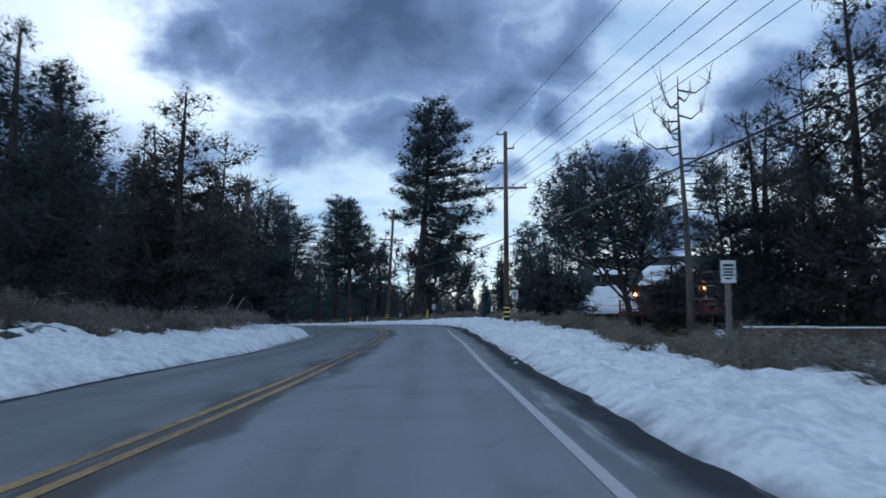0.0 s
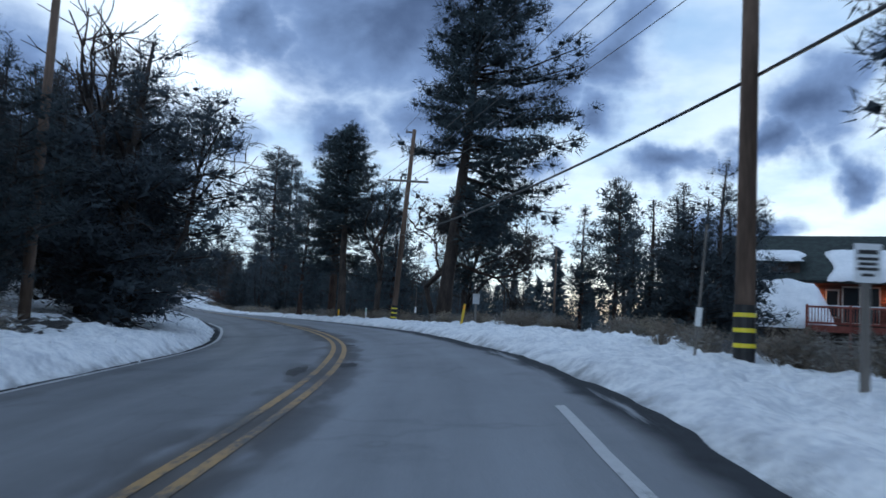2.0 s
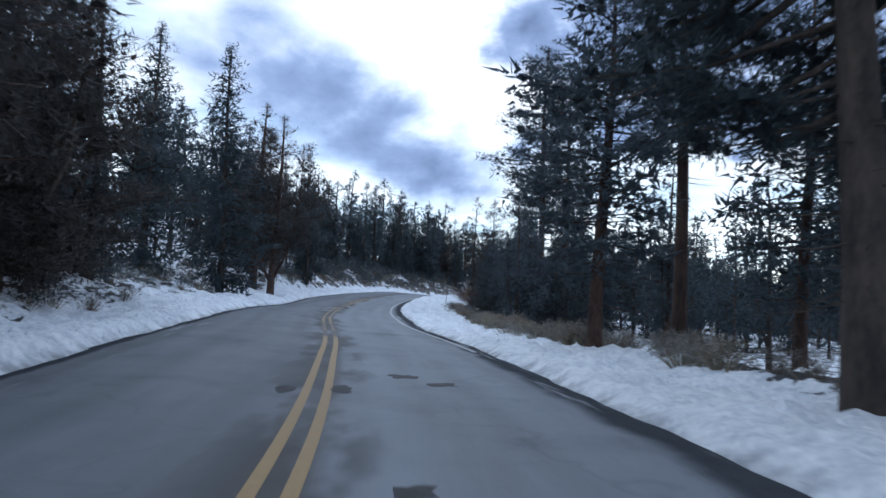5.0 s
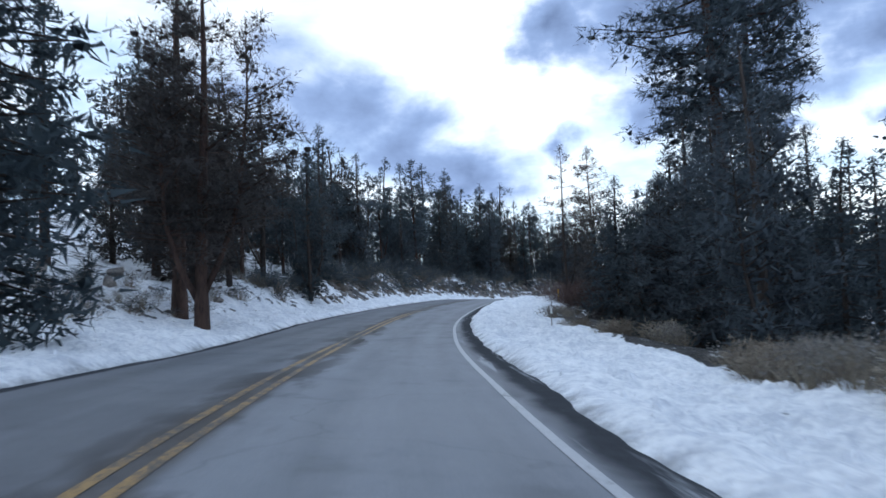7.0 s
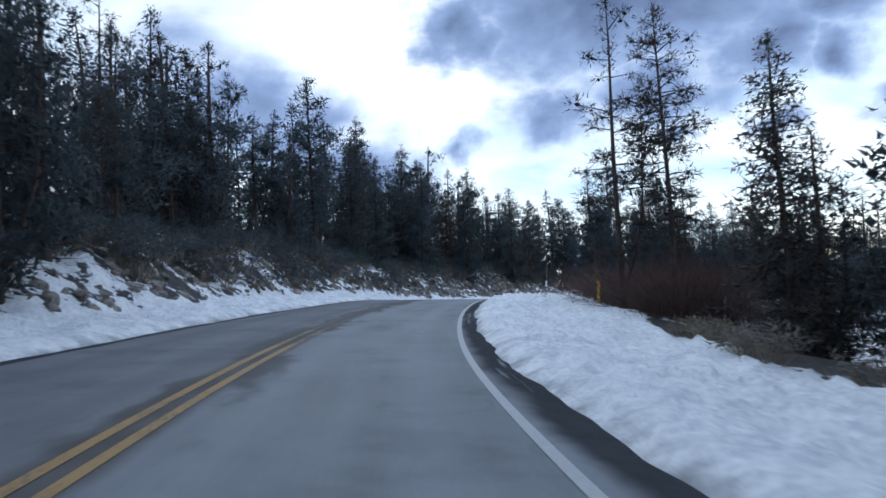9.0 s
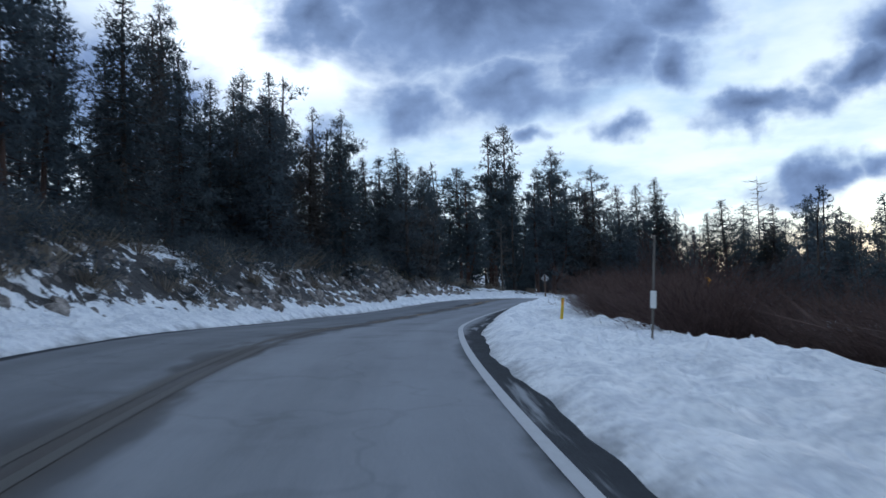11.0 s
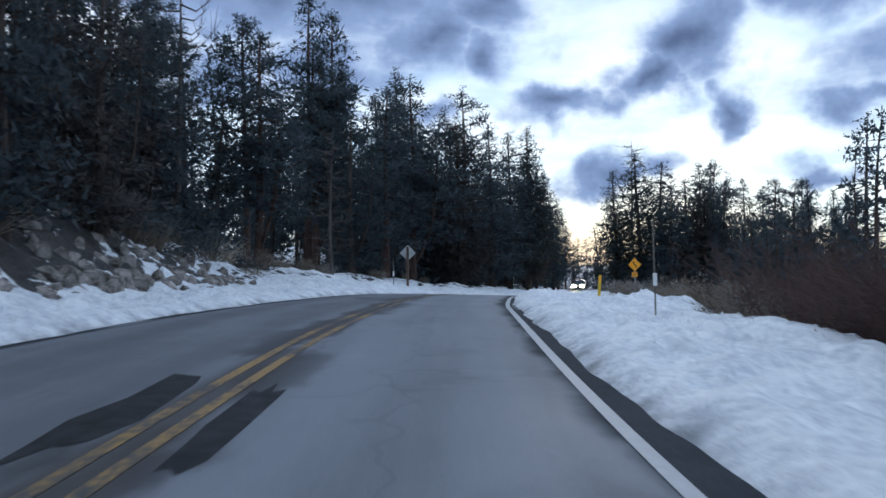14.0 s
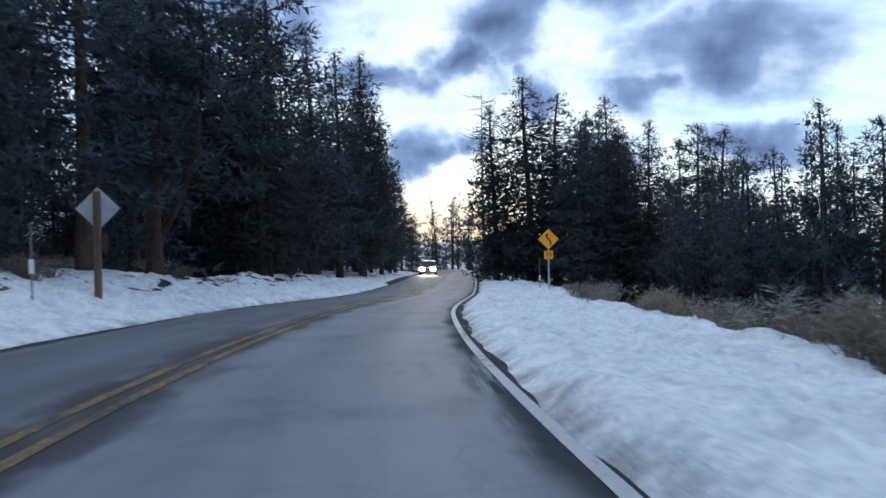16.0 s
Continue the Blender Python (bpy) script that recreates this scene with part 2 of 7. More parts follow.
def asphalt_material():
    m, t, b = material("worn_asphalt", 0.6)
    b.inputs["Specular IOR Level"].default_value = 0.35
    p = world_pos(t)
    uv = t.nodes.new("ShaderNodeUVMap")
    uv.uv_map = "UVMap"
    s = t.nodes.new("ShaderNodeSeparateXYZ")
    link(t, uv.outputs[0], s.inputs[0])
    u, v = s.outputs[0], s.outputs[1]
    st = t.nodes.new("ShaderNodeCombineXYZ")
    link(t, math_node(t, "MULTIPLY", u, 1.0), st.inputs[0])
    link(t, math_node(t, "MULTIPLY", v, 0.10), st.inputs[1])
    streak = noise_tex(t, st.outputs[0], 1.3, 5, 0.6)
    blotch = noise_tex(t, p, 0.55, 5, 0.6)
    grain = noise_tex(t, p, 55.0, 3, 0.6)
    c = mix_rgb(t, ramp(t, streak, 0.3, 0.7), (0.150, 0.161, 0.181), (0.203, 0.217, 0.243))
    c = mix_rgb(t, math_node(t, "MULTIPLY", ramp(t, blotch, 0.54, 0.70), 0.28), c, (0.045, 0.047, 0.052))
    # tyre tracks, polished lighter, about 0.85 m either side of each lane's middle
    off = math_node(t, "ABSOLUTE", math_node(t, "SUBTRACT", math_node(t, "ABSOLUTE", math_node(t, "SUBTRACT", math_node(t, "ABSOLUTE", u), 1.75)), 0.85))
    track = ramp(t, off, 0.5, 0.05)
    c = mix_rgb(t, math_node(t, "MULTIPLY", track, 0.35), c, (0.250, 0.268, 0.300))
    # dark tar patches along the middle joint
    pt = t.nodes.new("ShaderNodeCombineXYZ")
    link(t, math_node(t, "MULTIPLY", u, 1.1), pt.inputs[0])
    link(t, math_node(t, "MULTIPLY", v, 0.36), pt.inputs[1])
    tar_n = noise_tex(t, pt.outputs[0], 1.0, 3, 0.5)
    mid = ramp(t, math_node(t, "ABSOLUTE", u), 1.15, 0.25)
    tar = ramp(t, math_node(t, "ADD", math_node(t, "MULTIPLY", mid, 0.17), tar_n), 0.58, 0.72)
    c = mix_rgb(t, math_node(t, "MULTIPLY", tar, math_node(t, "MULTIPLY", mid, 0.85)), c, (0.026, 0.025, 0.027))
    # a brown tarry seam under the middle lines
    seam_n = ramp(t, noise_tex(t, pt.outputs[0], 0.55, 4, 0.6), 0.32, 0.48)
    seam = math_node(t, "MULTIPLY", ramp(t, math_node(t, "ADD", math_node(t, "ABSOLUTE", u), math_node(t, "MULTIPLY", blotch, 0.25)), 0.52, 0.30), seam_n)
    c = mix_rgb(t, math_node(t, "MULTIPLY", seam, 0.8), c, (0.048, 0.041, 0.037))
    # the far lane is darker, with two damp tracks
    lane = ramp(t, u, 0.1, -0.5)
    c = mix_rgb(t, math_node(t, "MULTIPLY", lane, math_node(t, "ADD", 0.25, math_node(t, "MULTIPLY", track, 0.3))), c, (0.05, 0.054, 0.062))
    # cracks
    vor = t.nodes.new("ShaderNodeTexVoronoi")
    vor.feature = "DISTANCE_TO_EDGE"
    vor.inputs["Scale"].default_value = 0.22
    wob = vec_node(t, "ADD", p, vec_node(t, "MULTIPLY", noise_out(t, p, 0.8), (2.5, 2.5, 0)).outputs[0]).outputs[0]
    link(t, wob, vor.inputs["Vector"])
    crack = ramp(t, vor.outputs["Distance"], 0.010, 0.003)
    c = mix_rgb(t, math_node(t, "MULTIPLY", crack, 0.15), c, (0.02, 0.02, 0.022))
    # beside the snow the asphalt is broken, damp, dark and gritty
    gap = t.nodes.new("ShaderNodeUVMap")
    gap.uv_map = "rim"
    gs = t.nodes.new("ShaderNodeSeparateXYZ")
    link(t, gap.outputs[0], gs.inputs[0])
    near_snow = math_node(t, "MINIMUM", gs.outputs[0], math_node(t, "MULTIPLY", gs.outputs[1], 2.2))
    outside = math_node(t, "SUBTRACT", 3.75, math_node(t, "ABSOLUTE", u))
    rim = ramp(t, math_node(t, "ADD", near_snow, math_node(t, "MULTIPLY", math_node(t, "SUBTRACT", blotch, 0.5), 0.7)), 0.48, 0.16)
    shoulder = ramp(t, math_node(t, "ADD", outside, math_node(t, "MULTIPLY", blotch, -0.3)), 0.0, -0.25)
    c = mix_rgb(t, math_node(t, "MULTIPLY", shoulder, 0.42), c, (0.052, 0.054, 0.059))
    c = mix_rgb(t, math_node(t, "MULTIPLY", rim, 0.9), c, mix_rgb(t, math_node(t, "ADD", math_node(t, "MULTIPLY", grain, 0.5), math_node(t, "MULTIPLY", noise_tex(t, p, 3.2, 5, 0.65), 0.5)), (0.004, 0.005, 0.006), (0.066, 0.072, 0.082)))
    sl = t.nodes.new("ShaderNodeCombineXYZ")
    link(t, math_node(t, "MULTIPLY", u, 2.6), sl.inputs[0])
    link(t, math_node(t, "MULTIPLY", v, 0.16), sl.inputs[1])
    slush = ramp(t, noise_tex(t, sl.outputs[0], 1.0, 5, 0.62), 0.56, 0.68)
    c = mix_rgb(t, math_node(t, "MULTIPLY", math_node(t, "MULTIPLY", slush, math_node(t, "MAXIMUM", rim, shoulder)), 0.6), c, (0.42, 0.44, 0.47))
    c = mix_rgb(t, 0.5, c, mix_rgb(t, grain, (0.2, 0.2, 0.2), (0.8, 0.8, 0.8)), "OVERLAY")
    link(t, c, b.inputs["Base Color"])
    link(t, math_node(t, "ADD", math_node(t, "ADD", 0.46, math_node(t, "MULTIPLY", blotch, 0.3)), math_node(t, "MULTIPLY", rim, 0.3)), b.inputs["Roughness"])
    link(t, math_node(t, "SUBTRACT", 0.35, math_node(t, "MULTIPLY", rim, 0.30)), b.inputs["Specular IOR Level"])
    bump(t, b, grain, 0.25, 0.01)
    return m


def noise_out(t, vec, scale):
    n = t.nodes.new("ShaderNodeTexNoise")
    n.inputs["Scale"].default_value = scale
    link(t, vec, n.inputs["Vector"])
    return n.outputs["Color"]


def paint_material(name, colour, wear, kept=0.0):
    """Road paint, worn through to the asphalt."""
    m, t, b = material(name, 0.55)
    p = world_pos(t)
    a = noise_tex(t, p, 0.35, 6, 0.7)
    g = noise_tex(t, p, 14.0, 4, 0.65)
    f = math_node(t, "ADD", math_node(t, "MULTIPLY", a, 0.6), math_node(t, "MULTIPLY", g, 0.4))
    long_wear = noise_tex(t, p, 0.035, 2, 0.5)
    f = math_node(t, "ADD", f, math_node(t, "MULTIPLY", math_node(t, "SUBTRACT", long_wear, 0.5), 0.6))
    if kept:
        # fresher along one stretch, nearly gone along another
        uv = t.nodes.new("ShaderNodeUVMap")
        s = t.nodes.new("ShaderNodeSeparateXYZ")
        link(t, uv.outputs[0], s.inputs[0])
        good = math_node(t, "MULTIPLY", ramp(t, s.outputs[1], 44.0, 52.0), ramp(t, s.outputs[1], 100.0, 88.0))
        gone = math_node(t, "MULTIPLY", ramp(t, s.outputs[1], 148.0, 158.0), ramp(t, s.outputs[1], 186.0, 176.0))
        f = math_node(t, "ADD", f, math_node(t, "MULTIPLY", math_node(t, "SUBTRACT", gone, good), kept))
    worn = ramp(t, f, wear, wear + 0.13)
    dirty = mix_rgb(t, g, colour, tuple(v * 0.6 for v in colour))
    c = mix_rgb(t, worn, dirty, (0.05, 0.048, 0.046))
    link(t, c, b.inputs["Base Color"])
    return m


def glass_material():
    m, t, b = material("dark_window_glass", 0.06)
    b.inputs["Base Color"].default_value = (0.02, 0.025, 0.03, 1)
    return m


def glowing(name, colour, strength):
    m, t, b = material(name, 0.4)
    b.inputs["Base Color"].default_value = (*colour, 1)
    b.inputs["Emission Color"].default_value = (*colour, 1)
    b.inputs["Emission Strength"].default_value = strength
    return m


ASPHALT = asphalt_material()
YELLOW_LINE = paint_material("worn_yellow_road_paint", (0.41, 0.24, 0.075), 0.41, 0.17)
WHITE_LINE = paint_material("worn_white_road_paint", (0.52, 0.53, 0.55), 0.58)
SNOW_VERGE = snow_ground("old_verge_snow", 0.575, 0.605)
GROUND = snow_ground("patchy_snow_and_soil", 0.47, 0.55)
ROOF_SNOW = mottled("roof_snow", (0.72, 0.75, 0.80), (0.86, 0.88, 0.92), 1.5, 0.6, 0, 0.4, 12)
NEEDLES = foliage("dark_pine_needles", (0.058, 0.079, 0.093), (0.090, 0.119, 0.133))
JUNIPER = foliage("juniper_scales", (0.062, 0.080, 0.094), (0.095, 0.120, 0.134))
RUSTY = foliage("brown_tinged_needles", (0.066, 0.063, 0.064), (0.102, 0.096, 0.092))
BARK = mottled("grey_brown_bark", (0.026, 0.021, 0.019), (0.09, 0.068, 0.056), 3, 0.95, 0, 0.9, 18, 0.5, True, (1, 1, 0.25))
RED_BARK = mottled("reddish_pine_bark", (0.028, 0.017, 0.014), (0.105, 0.060, 0.045), 3, 0.95, 0, 0.9, 16, 0.4, True, (1, 1, 0.25))
DEAD_WOOD = mottled("weathered_dead_wood", (0.05, 0.044, 0.04), (0.15, 0.13, 0.115), 4, 0.9, 0, 0.5, 22, 0.3, True, (1, 1, 0.2))
SAGE = foliage("grey_sage_leaves", (0.19, 0.18, 0.168), (0.34, 0.32, 0.295))
STRAW = foliage("dry_straw_stems", (0.19, 0.160, 0.128), (0.35, 0.30, 0.24))
WILLOW = foliage("red_brown_willow_stems", (0.060, 0.040, 0.037), (0.140, 0.092, 0.080))
ROCK = mottled("grey_tan_granite", (0.085, 0.077, 0.072), (0.37, 0.33, 0.30), 2.5, 0.9, 0, 0.8, 14, 0.5)
POLE_WOOD = mottled("creosoted_pole_wood", (0.07, 0.045, 0.032), (0.19, 0.125, 0.09), 3, 0.9, 0, 0.5, 30, 0.2, True, (1, 1, 0.1))
GREY_WOOD = mottled("weathered_grey_timber", (0.10, 0.09, 0.08), (0.24, 0.215, 0.19), 3, 0.9, 0, 0.4, 30, 0.2, True, (1, 1, 0.15))
CABLE = mottled("black_cable_sheath", (0.012, 0.012, 0.013), (0.03, 0.03, 0.032), 4, 0.5, 0, 0)
GALV = mottled("galvanised_steel", (0.30, 0.31, 0.32), (0.46, 0.47, 0.48), 8, 0.45, 0.7, 0.1)
SIGN_BACK = mottled("bare_aluminium_sheet", (0.36, 0.37, 0.38), (0.50, 0.51, 0.52), 4, 0.5, 0.3, 0.05)
SIGN_WHITE = mottled("white_sign_sheet", (0.60, 0.61, 0.62), (0.74, 0.75, 0.76), 3, 0.4, 0, 0)
SIGN_AMBER = mottled("amber_reflective_sheet", (0.85, 0.33, 0.01), (0.95, 0.40, 0.02), 5, 0.35, 0, 0)
SIGN_BLACK = mottled("black_sign_print", (0.012, 0.012, 0.012), (0.025, 0.025, 0.025), 5, 0.4, 0, 0)
YELLOW_POST = mottled("yellow_marker_plastic", (0.55, 0.36, 0.02), (0.72, 0.49, 0.04), 6, 0.5, 0, 0.05)
YELLOW_BAND = mottled("yellow_reflective_tape", (0.80, 0.62, 0.03), (0.92, 0.76, 0.06), 6, 0.35, 0, 0)
WHITE_POST = mottled("white_marker_plastic", (0.62, 0.62, 0.60), (0.78, 0.78, 0.76), 6, 0.5, 0, 0.05)
PALE_STAKE = mottled("pale_dry_stake_wood", (0.34, 0.29, 0.19), (0.52, 0.46, 0.32), 5, 0.8, 0, 0.1)
RED_STAKE = mottled("faded_red_stake_paint", (0.42, 0.07, 0.05), (0.58, 0.13, 0.09), 6, 0.6, 0, 0.05)
GREEN_MARK = mottled("pale_green_marker_sheet", (0.25, 0.50, 0.36), (0.36, 0.62, 0.46), 6, 0.5, 0, 0)
LOG_WALL = mottled("red_brown_log_siding", (0.07, 0.024, 0.017), (0.15, 0.055, 0.036), 2, 0.7, 0, 0.3, 20, 0.15, True, (0.3, 1, 1))
DECK_RED = mottled("red_stained_deck_timber", (0.14, 0.032, 0.023), (0.25, 0.062, 0.042), 3, 0.7, 0, 0.2, 24, 0.2)
DARK_WALL = mottled("dark_brown_board_wall", (0.035, 0.025, 0.02), (0.085, 0.06, 0.048), 3, 0.85, 0, 0.3, 24)
ROOF_GREEN = mottled("dark_green_roof_shingle", (0.012, 0.020, 0.020), (0.035, 0.050, 0.048), 3, 0.9, 0, 0.5, 26)
TRIM = mottled("pale_window_trim", (0.30, 0.28, 0.25), (0.42, 0.40, 0.36), 4, 0.6, 0, 0.1)
FENCE = mottled("brown_fence_boards", (0.085, 0.055, 0.04), (0.18, 0.12, 0.09), 3, 0.9, 0, 0.3, 24, 0.4)
GLASS = glass_material()
PORCH_GLOW = glowing("warm_porch_lamp_glass", (1.0, 0.36, 0.10), 14.0)
HEADLIGHT = glowing("lit_headlight", (1.0, 0.86, 0.55), 160.0)
SLUSH = mottled("grey_frozen_slush", (0.24, 0.25, 0.27), (0.58, 0.60, 0.63), 3.0, 0.6, 0, 0.6, 14, 0, False)
TAR = mottled("fresh_black_tar", (0.012, 0.012, 0.013), (0.04, 0.04, 0.042), 5.0, 0.55, 0, 0.3, 40, 0, False)
TAR.node_tree.nodes["Principled BSDF"].inputs["Specular IOR Level"].default_value = 0.12
CAR_PAINT = mottled("silver_grey_car_paint", (0.22, 0.23, 0.24), (0.26, 0.27, 0.28), 2, 0.25, 0.6, 0)
TYRE = mottled("black_tyre_rubber", (0.015, 0.015, 0.015), (0.03, 0.03, 0.03), 8, 0.85, 0, 0.1)


# ---- mesh helpers ----
def mesh_from(name, verts, faces, mat, smooth=False):
    me = bpy.data.meshes.new(name)
    verts = np.asarray(verts, dtype=np.float32)
    me.from_pydata(verts.tolist() if len(verts) < 1 else [tuple(v) for v in verts.tolist()], [], [tuple(f) for f in faces])
    if mat:
        me.materials.append(mat)
    if smooth:
        me.polygons.foreach_set("use_smooth", [True] * len(me.polygons))
    me.update()
    return me


def tri_mesh(name, tris, mat, normals=None):
    """A mesh of loose triangles from an (n, 3, 3) array; normals: one for each, to shade a clump softly as a whole."""
    n = len(tris)
    if normals is not None:
        face = np.cross(tris[:, 1] - tris[:, 0], tris[:, 2] - tris[:, 0])
        turn = (face * normals).sum(-1) < 0
        tris = np.where(turn[:, None, None], tris[:, ::-1], tris)
    me = bpy.data.meshes.new(name)
    me.vertices.add(n * 3)
    me.vertices.foreach_set("co", np.asarray(tris, dtype=np.float32).reshape(-1))
    me.loops.add(n * 3)
    me.loops.foreach_set("vertex_index", np.arange(n * 3, dtype=np.int32))
    me.polygons.add(n)
    me.polygons.foreach_set("loop_start", np.arange(0, n * 3, 3, dtype=np.int32))
    me.update(calc_edges=True)
    if normals is not None:
        me.normals_split_custom_set_from_vertices(np.repeat(normals, 3, axis=0).astype(np.float32).tolist())
    me.materials.append(mat)
    return me


def part(name, me, parent, label="", m=None):
    ob = new(name, me)
    ob.parent = parent
    if m is not None:
        ob.matrix_basis = m
    if label:
        tagged(ob, label)
    return ob


def bm_part(name, bm, mat, parent, label="", smooth=False):
    me = bpy.data.meshes.new(name)
    bm.to_mesh(me)
    bm.free()
    me.materials.append(mat)
    if smooth:
        me.polygons.foreach_set("use_smooth", [True] * len(me.polygons))
    if parent is None:
        return new(name, me)
    return part(name, me, parent, label)


def box(bm, x0, x1, y0, y1, z0, z1, bevel=0.0):
    r = bmesh.ops.create_cube(bm, size=1.0)
    m = Matrix.Translation(((x0 + x1) / 2, (y0 + y1) / 2, (z0 + z1) / 2)) @ Matrix.Diagonal((x1 - x0, y1 - y0, z1 - z0, 1))
    bmesh.ops.transform(bm, matrix=m, verts=r["verts"])
    if bevel:
        edges = list({e for v in r["verts"] for e in v.link_edges})
        bmesh.ops.bevel(bm, geom=edges, offset=bevel, segments=1, affect="EDGES", profile=0.5)


def tube(points, radii, sides=6):
    """Vertices and faces of a tapered tube along points, closed at its ends."""
    pts = [Vector(p) for p in points]
    verts, faces = [], []
    for i, p in enumerate(pts):
        d = (pts[min(i + 1, len(pts) - 1)] - pts[max(i - 1, 0)]).normalized()
        a = d.orthogonal().normalized() if abs(d.z) < 0.9 else (Vector((1, 0, 0)) - d * d.x).normalized()
        b = d.cross(a)
        for k in range(sides):
            t = 2 * math.pi * k / sides
            verts.append(p + float(radii[i]) * (a * math.cos(t) + b * math.sin(t)))
    n = len(pts)
    for i in range(n - 1):
        for k in range(sides):
            k2 = (k + 1) % sides
            faces.append((i * sides + k, i * sides + k2, (i + 1) * sides + k2, (i + 1) * sides + k))
    faces.append(tuple(range(sides - 1, -1, -1)))
    faces.append(tuple((n - 1) * sides + k for k in range(sides)))
    return verts, faces


def tubes_mesh(name, list_of, mat, sides=5):
    verts, faces = [], []
    for points, radii in list_of:
        v, f = tube(points, radii, sides)
        base = len(verts)
        verts += [tuple(p) for p in v]
        faces += [tuple(i + base for i in q) for q in f]
    return mesh_from(name, verts, faces, mat, True)


# ---- the road's line: yellow middle line x, y, z and cross fall (degrees, left side low is plus) ----
ROAD = [
    (-2.20, -60.00, -0.60, 0.0),
    (-2.30, -20.00, -0.15, 0.0),
    (-2.45, -0.03, 0.15, 0.0),
    (-2.66, 15.60, 0.34, 0.9),
    (-2.81, 30.62, 0.57, 3.1),
    (-3.49, 45.03, 0.93, 4.5),
    (-6.33, 59.46, 0.98, 5.6),
    (-11.67, 73.21, 1.08, 2.9),
    (-20.28, 88.35, 1.22, -0.1),
    (-30.92, 104.99, 1.44, -3.4),
    (-40.12, 121.38, 1.65, -2.8),
    (-48.22, 138.88, 2.22, -2.9),
    (-52.85, 152.82, 2.81, -2.0),
    (-56.04, 166.82, 3.17, -2.1),
    (-57.60, 181.36, 2.91, -1.4),
    (-57.42, 196.47, 2.86, -0.5),
    (-55.97, 211.38, 3.08, -1.0),
    (-53.56, 226.71, 2.89, -0.9),
    (-47.76, 246.70, 2.10, -0.8),
    (-39.46, 266.72, 1.10, 0.0),
    (-21.28, 313.70, 0.00, 0.0),
    (-8.00, 350.00, -1.20, 0.0),
    (-2.00, 385.00, -2.20, 0.0),
    (-10.00, 470.00, -3.00, 0.0),
]


def spline(points, step):
    """A smooth line through points, in even steps; also its length from y = 0."""
    p = np.array(points)
    chord = np.concatenate([[0], np.cumsum(np.linalg.norm(np.diff(p[:, :2], axis=0), axis=1))])
    slope = np.gradient(p, chord, axis=0)
    s = np.arange(0, chord[-1], step)
    i = np.clip(np.searchsorted(chord, s, side="right") - 1, 0, len(p) - 2)
    h = (chord[i + 1] - chord[i])[:, None]
    u = ((s - chord[i])[:, None]) / h
    q = (2 * u**3 - 3 * u**2 + 1) * p[i] + (u**3 - 2 * u**2 + u) * h * slope[i] + (3 * u**2 - 2 * u**3) * p[i + 1] + (u**3 - u**2) * h * slope[i + 1]
    return s, q


RS, RP = spline(ROAD, 0.5)
RS = RS - RS[np.argmin(np.abs(RP[:, 1]))]
RT = np.gradient(RP[:, :2], axis=0)
RT /= np.linalg.norm(RT, axis=1)[:, None]
RN = np.stack([RT[:, 1], -RT[:, 0]], axis=1)      # to the right


def at(s, d):
    """x, y, road height (with cross fall) at length s and distance d to the right of the middle line."""
    x = np.interp(s, RS, RP[:, 0]) + d * np.interp(s, RS, RN[:, 0])
    y = np.interp(s, RS, RP[:, 1]) + d * np.interp(s, RS, RN[:, 1])
    z = np.interp(s, RS, RP[:, 2]) + np.clip(d, -6, 6) * np.tan(np.radians(np.interp(s, RS, RP[:, 3])))
    return x, y, z


def road_sd(x, y):
    """Length and side distance of plan points (arrays)."""
    x, y = np.atleast_1d(x).astype(float), np.atleast_1d(y).astype(float)
    cx, cy = RP[::4, 0], RP[::4, 1]
    s, d = np.empty_like(x), np.empty_like(x)
    for k in range(0, len(x), 4000):
        xx, yy = x[k:k + 4000], y[k:k + 4000]
        i = np.argmin((xx[:, None] - cx) ** 2 + (yy[:, None] - cy) ** 2, axis=1) * 4
        dx, dy = xx - RP[i, 0], yy - RP[i, 1]
        s[k:k + 4000] = RS[i] + dx * RT[i, 0] + dy * RT[i, 1]
        d[k:k + 4000] = dx * RN[i, 0] + dy * RN[i, 1]
    return s, d


def sstep(a, b, x):
    u = np.clip((x - a) / (b - a), 0, 1)
    return u * u * (3 - 2 * u)


def wave(x, y, size, seed=0.0):
    """Cheap smooth unevenness, about -1 to 1."""
    a = np.sin(x / size * 1.7 + 1.3 * np.sin(y / size * 1.1 + seed) + seed)
    b = np.sin(y / size * 1.9 + 1.1 * np.sin(x / size * 1.3 - seed) + 2.1 * seed)
    return 0.5 * (a + b)


def value_noise(x, y, size, seed):
    """Random values on a lattice, joined smoothly, 0 to 1."""
    u, v = x / size, y / size
    i, j = np.floor(u).astype(np.int64), np.floor(v).astype(np.int64)
    fu, fv = u - i, v - j
    fu, fv = fu * fu * (3 - 2 * fu), fv * fv * (3 - 2 * fv)

    def rnd(a, c):
        k = (a * 374761393 + c * 668265263 + seed * 974634777) & 0x7FFFFFFF
        k = ((k ^ (k >> 13)) * 1274126177) & 0x7FFFFFFF
        return ((k ^ (k >> 16)) & 0xFFFF) / 65535.0
    return (rnd(i, j) * (1 - fu) + rnd(i + 1, j) * fu) * (1 - fv) + (rnd(i, j + 1) * (1 - fu) + rnd(i + 1, j + 1) * fu) * fv


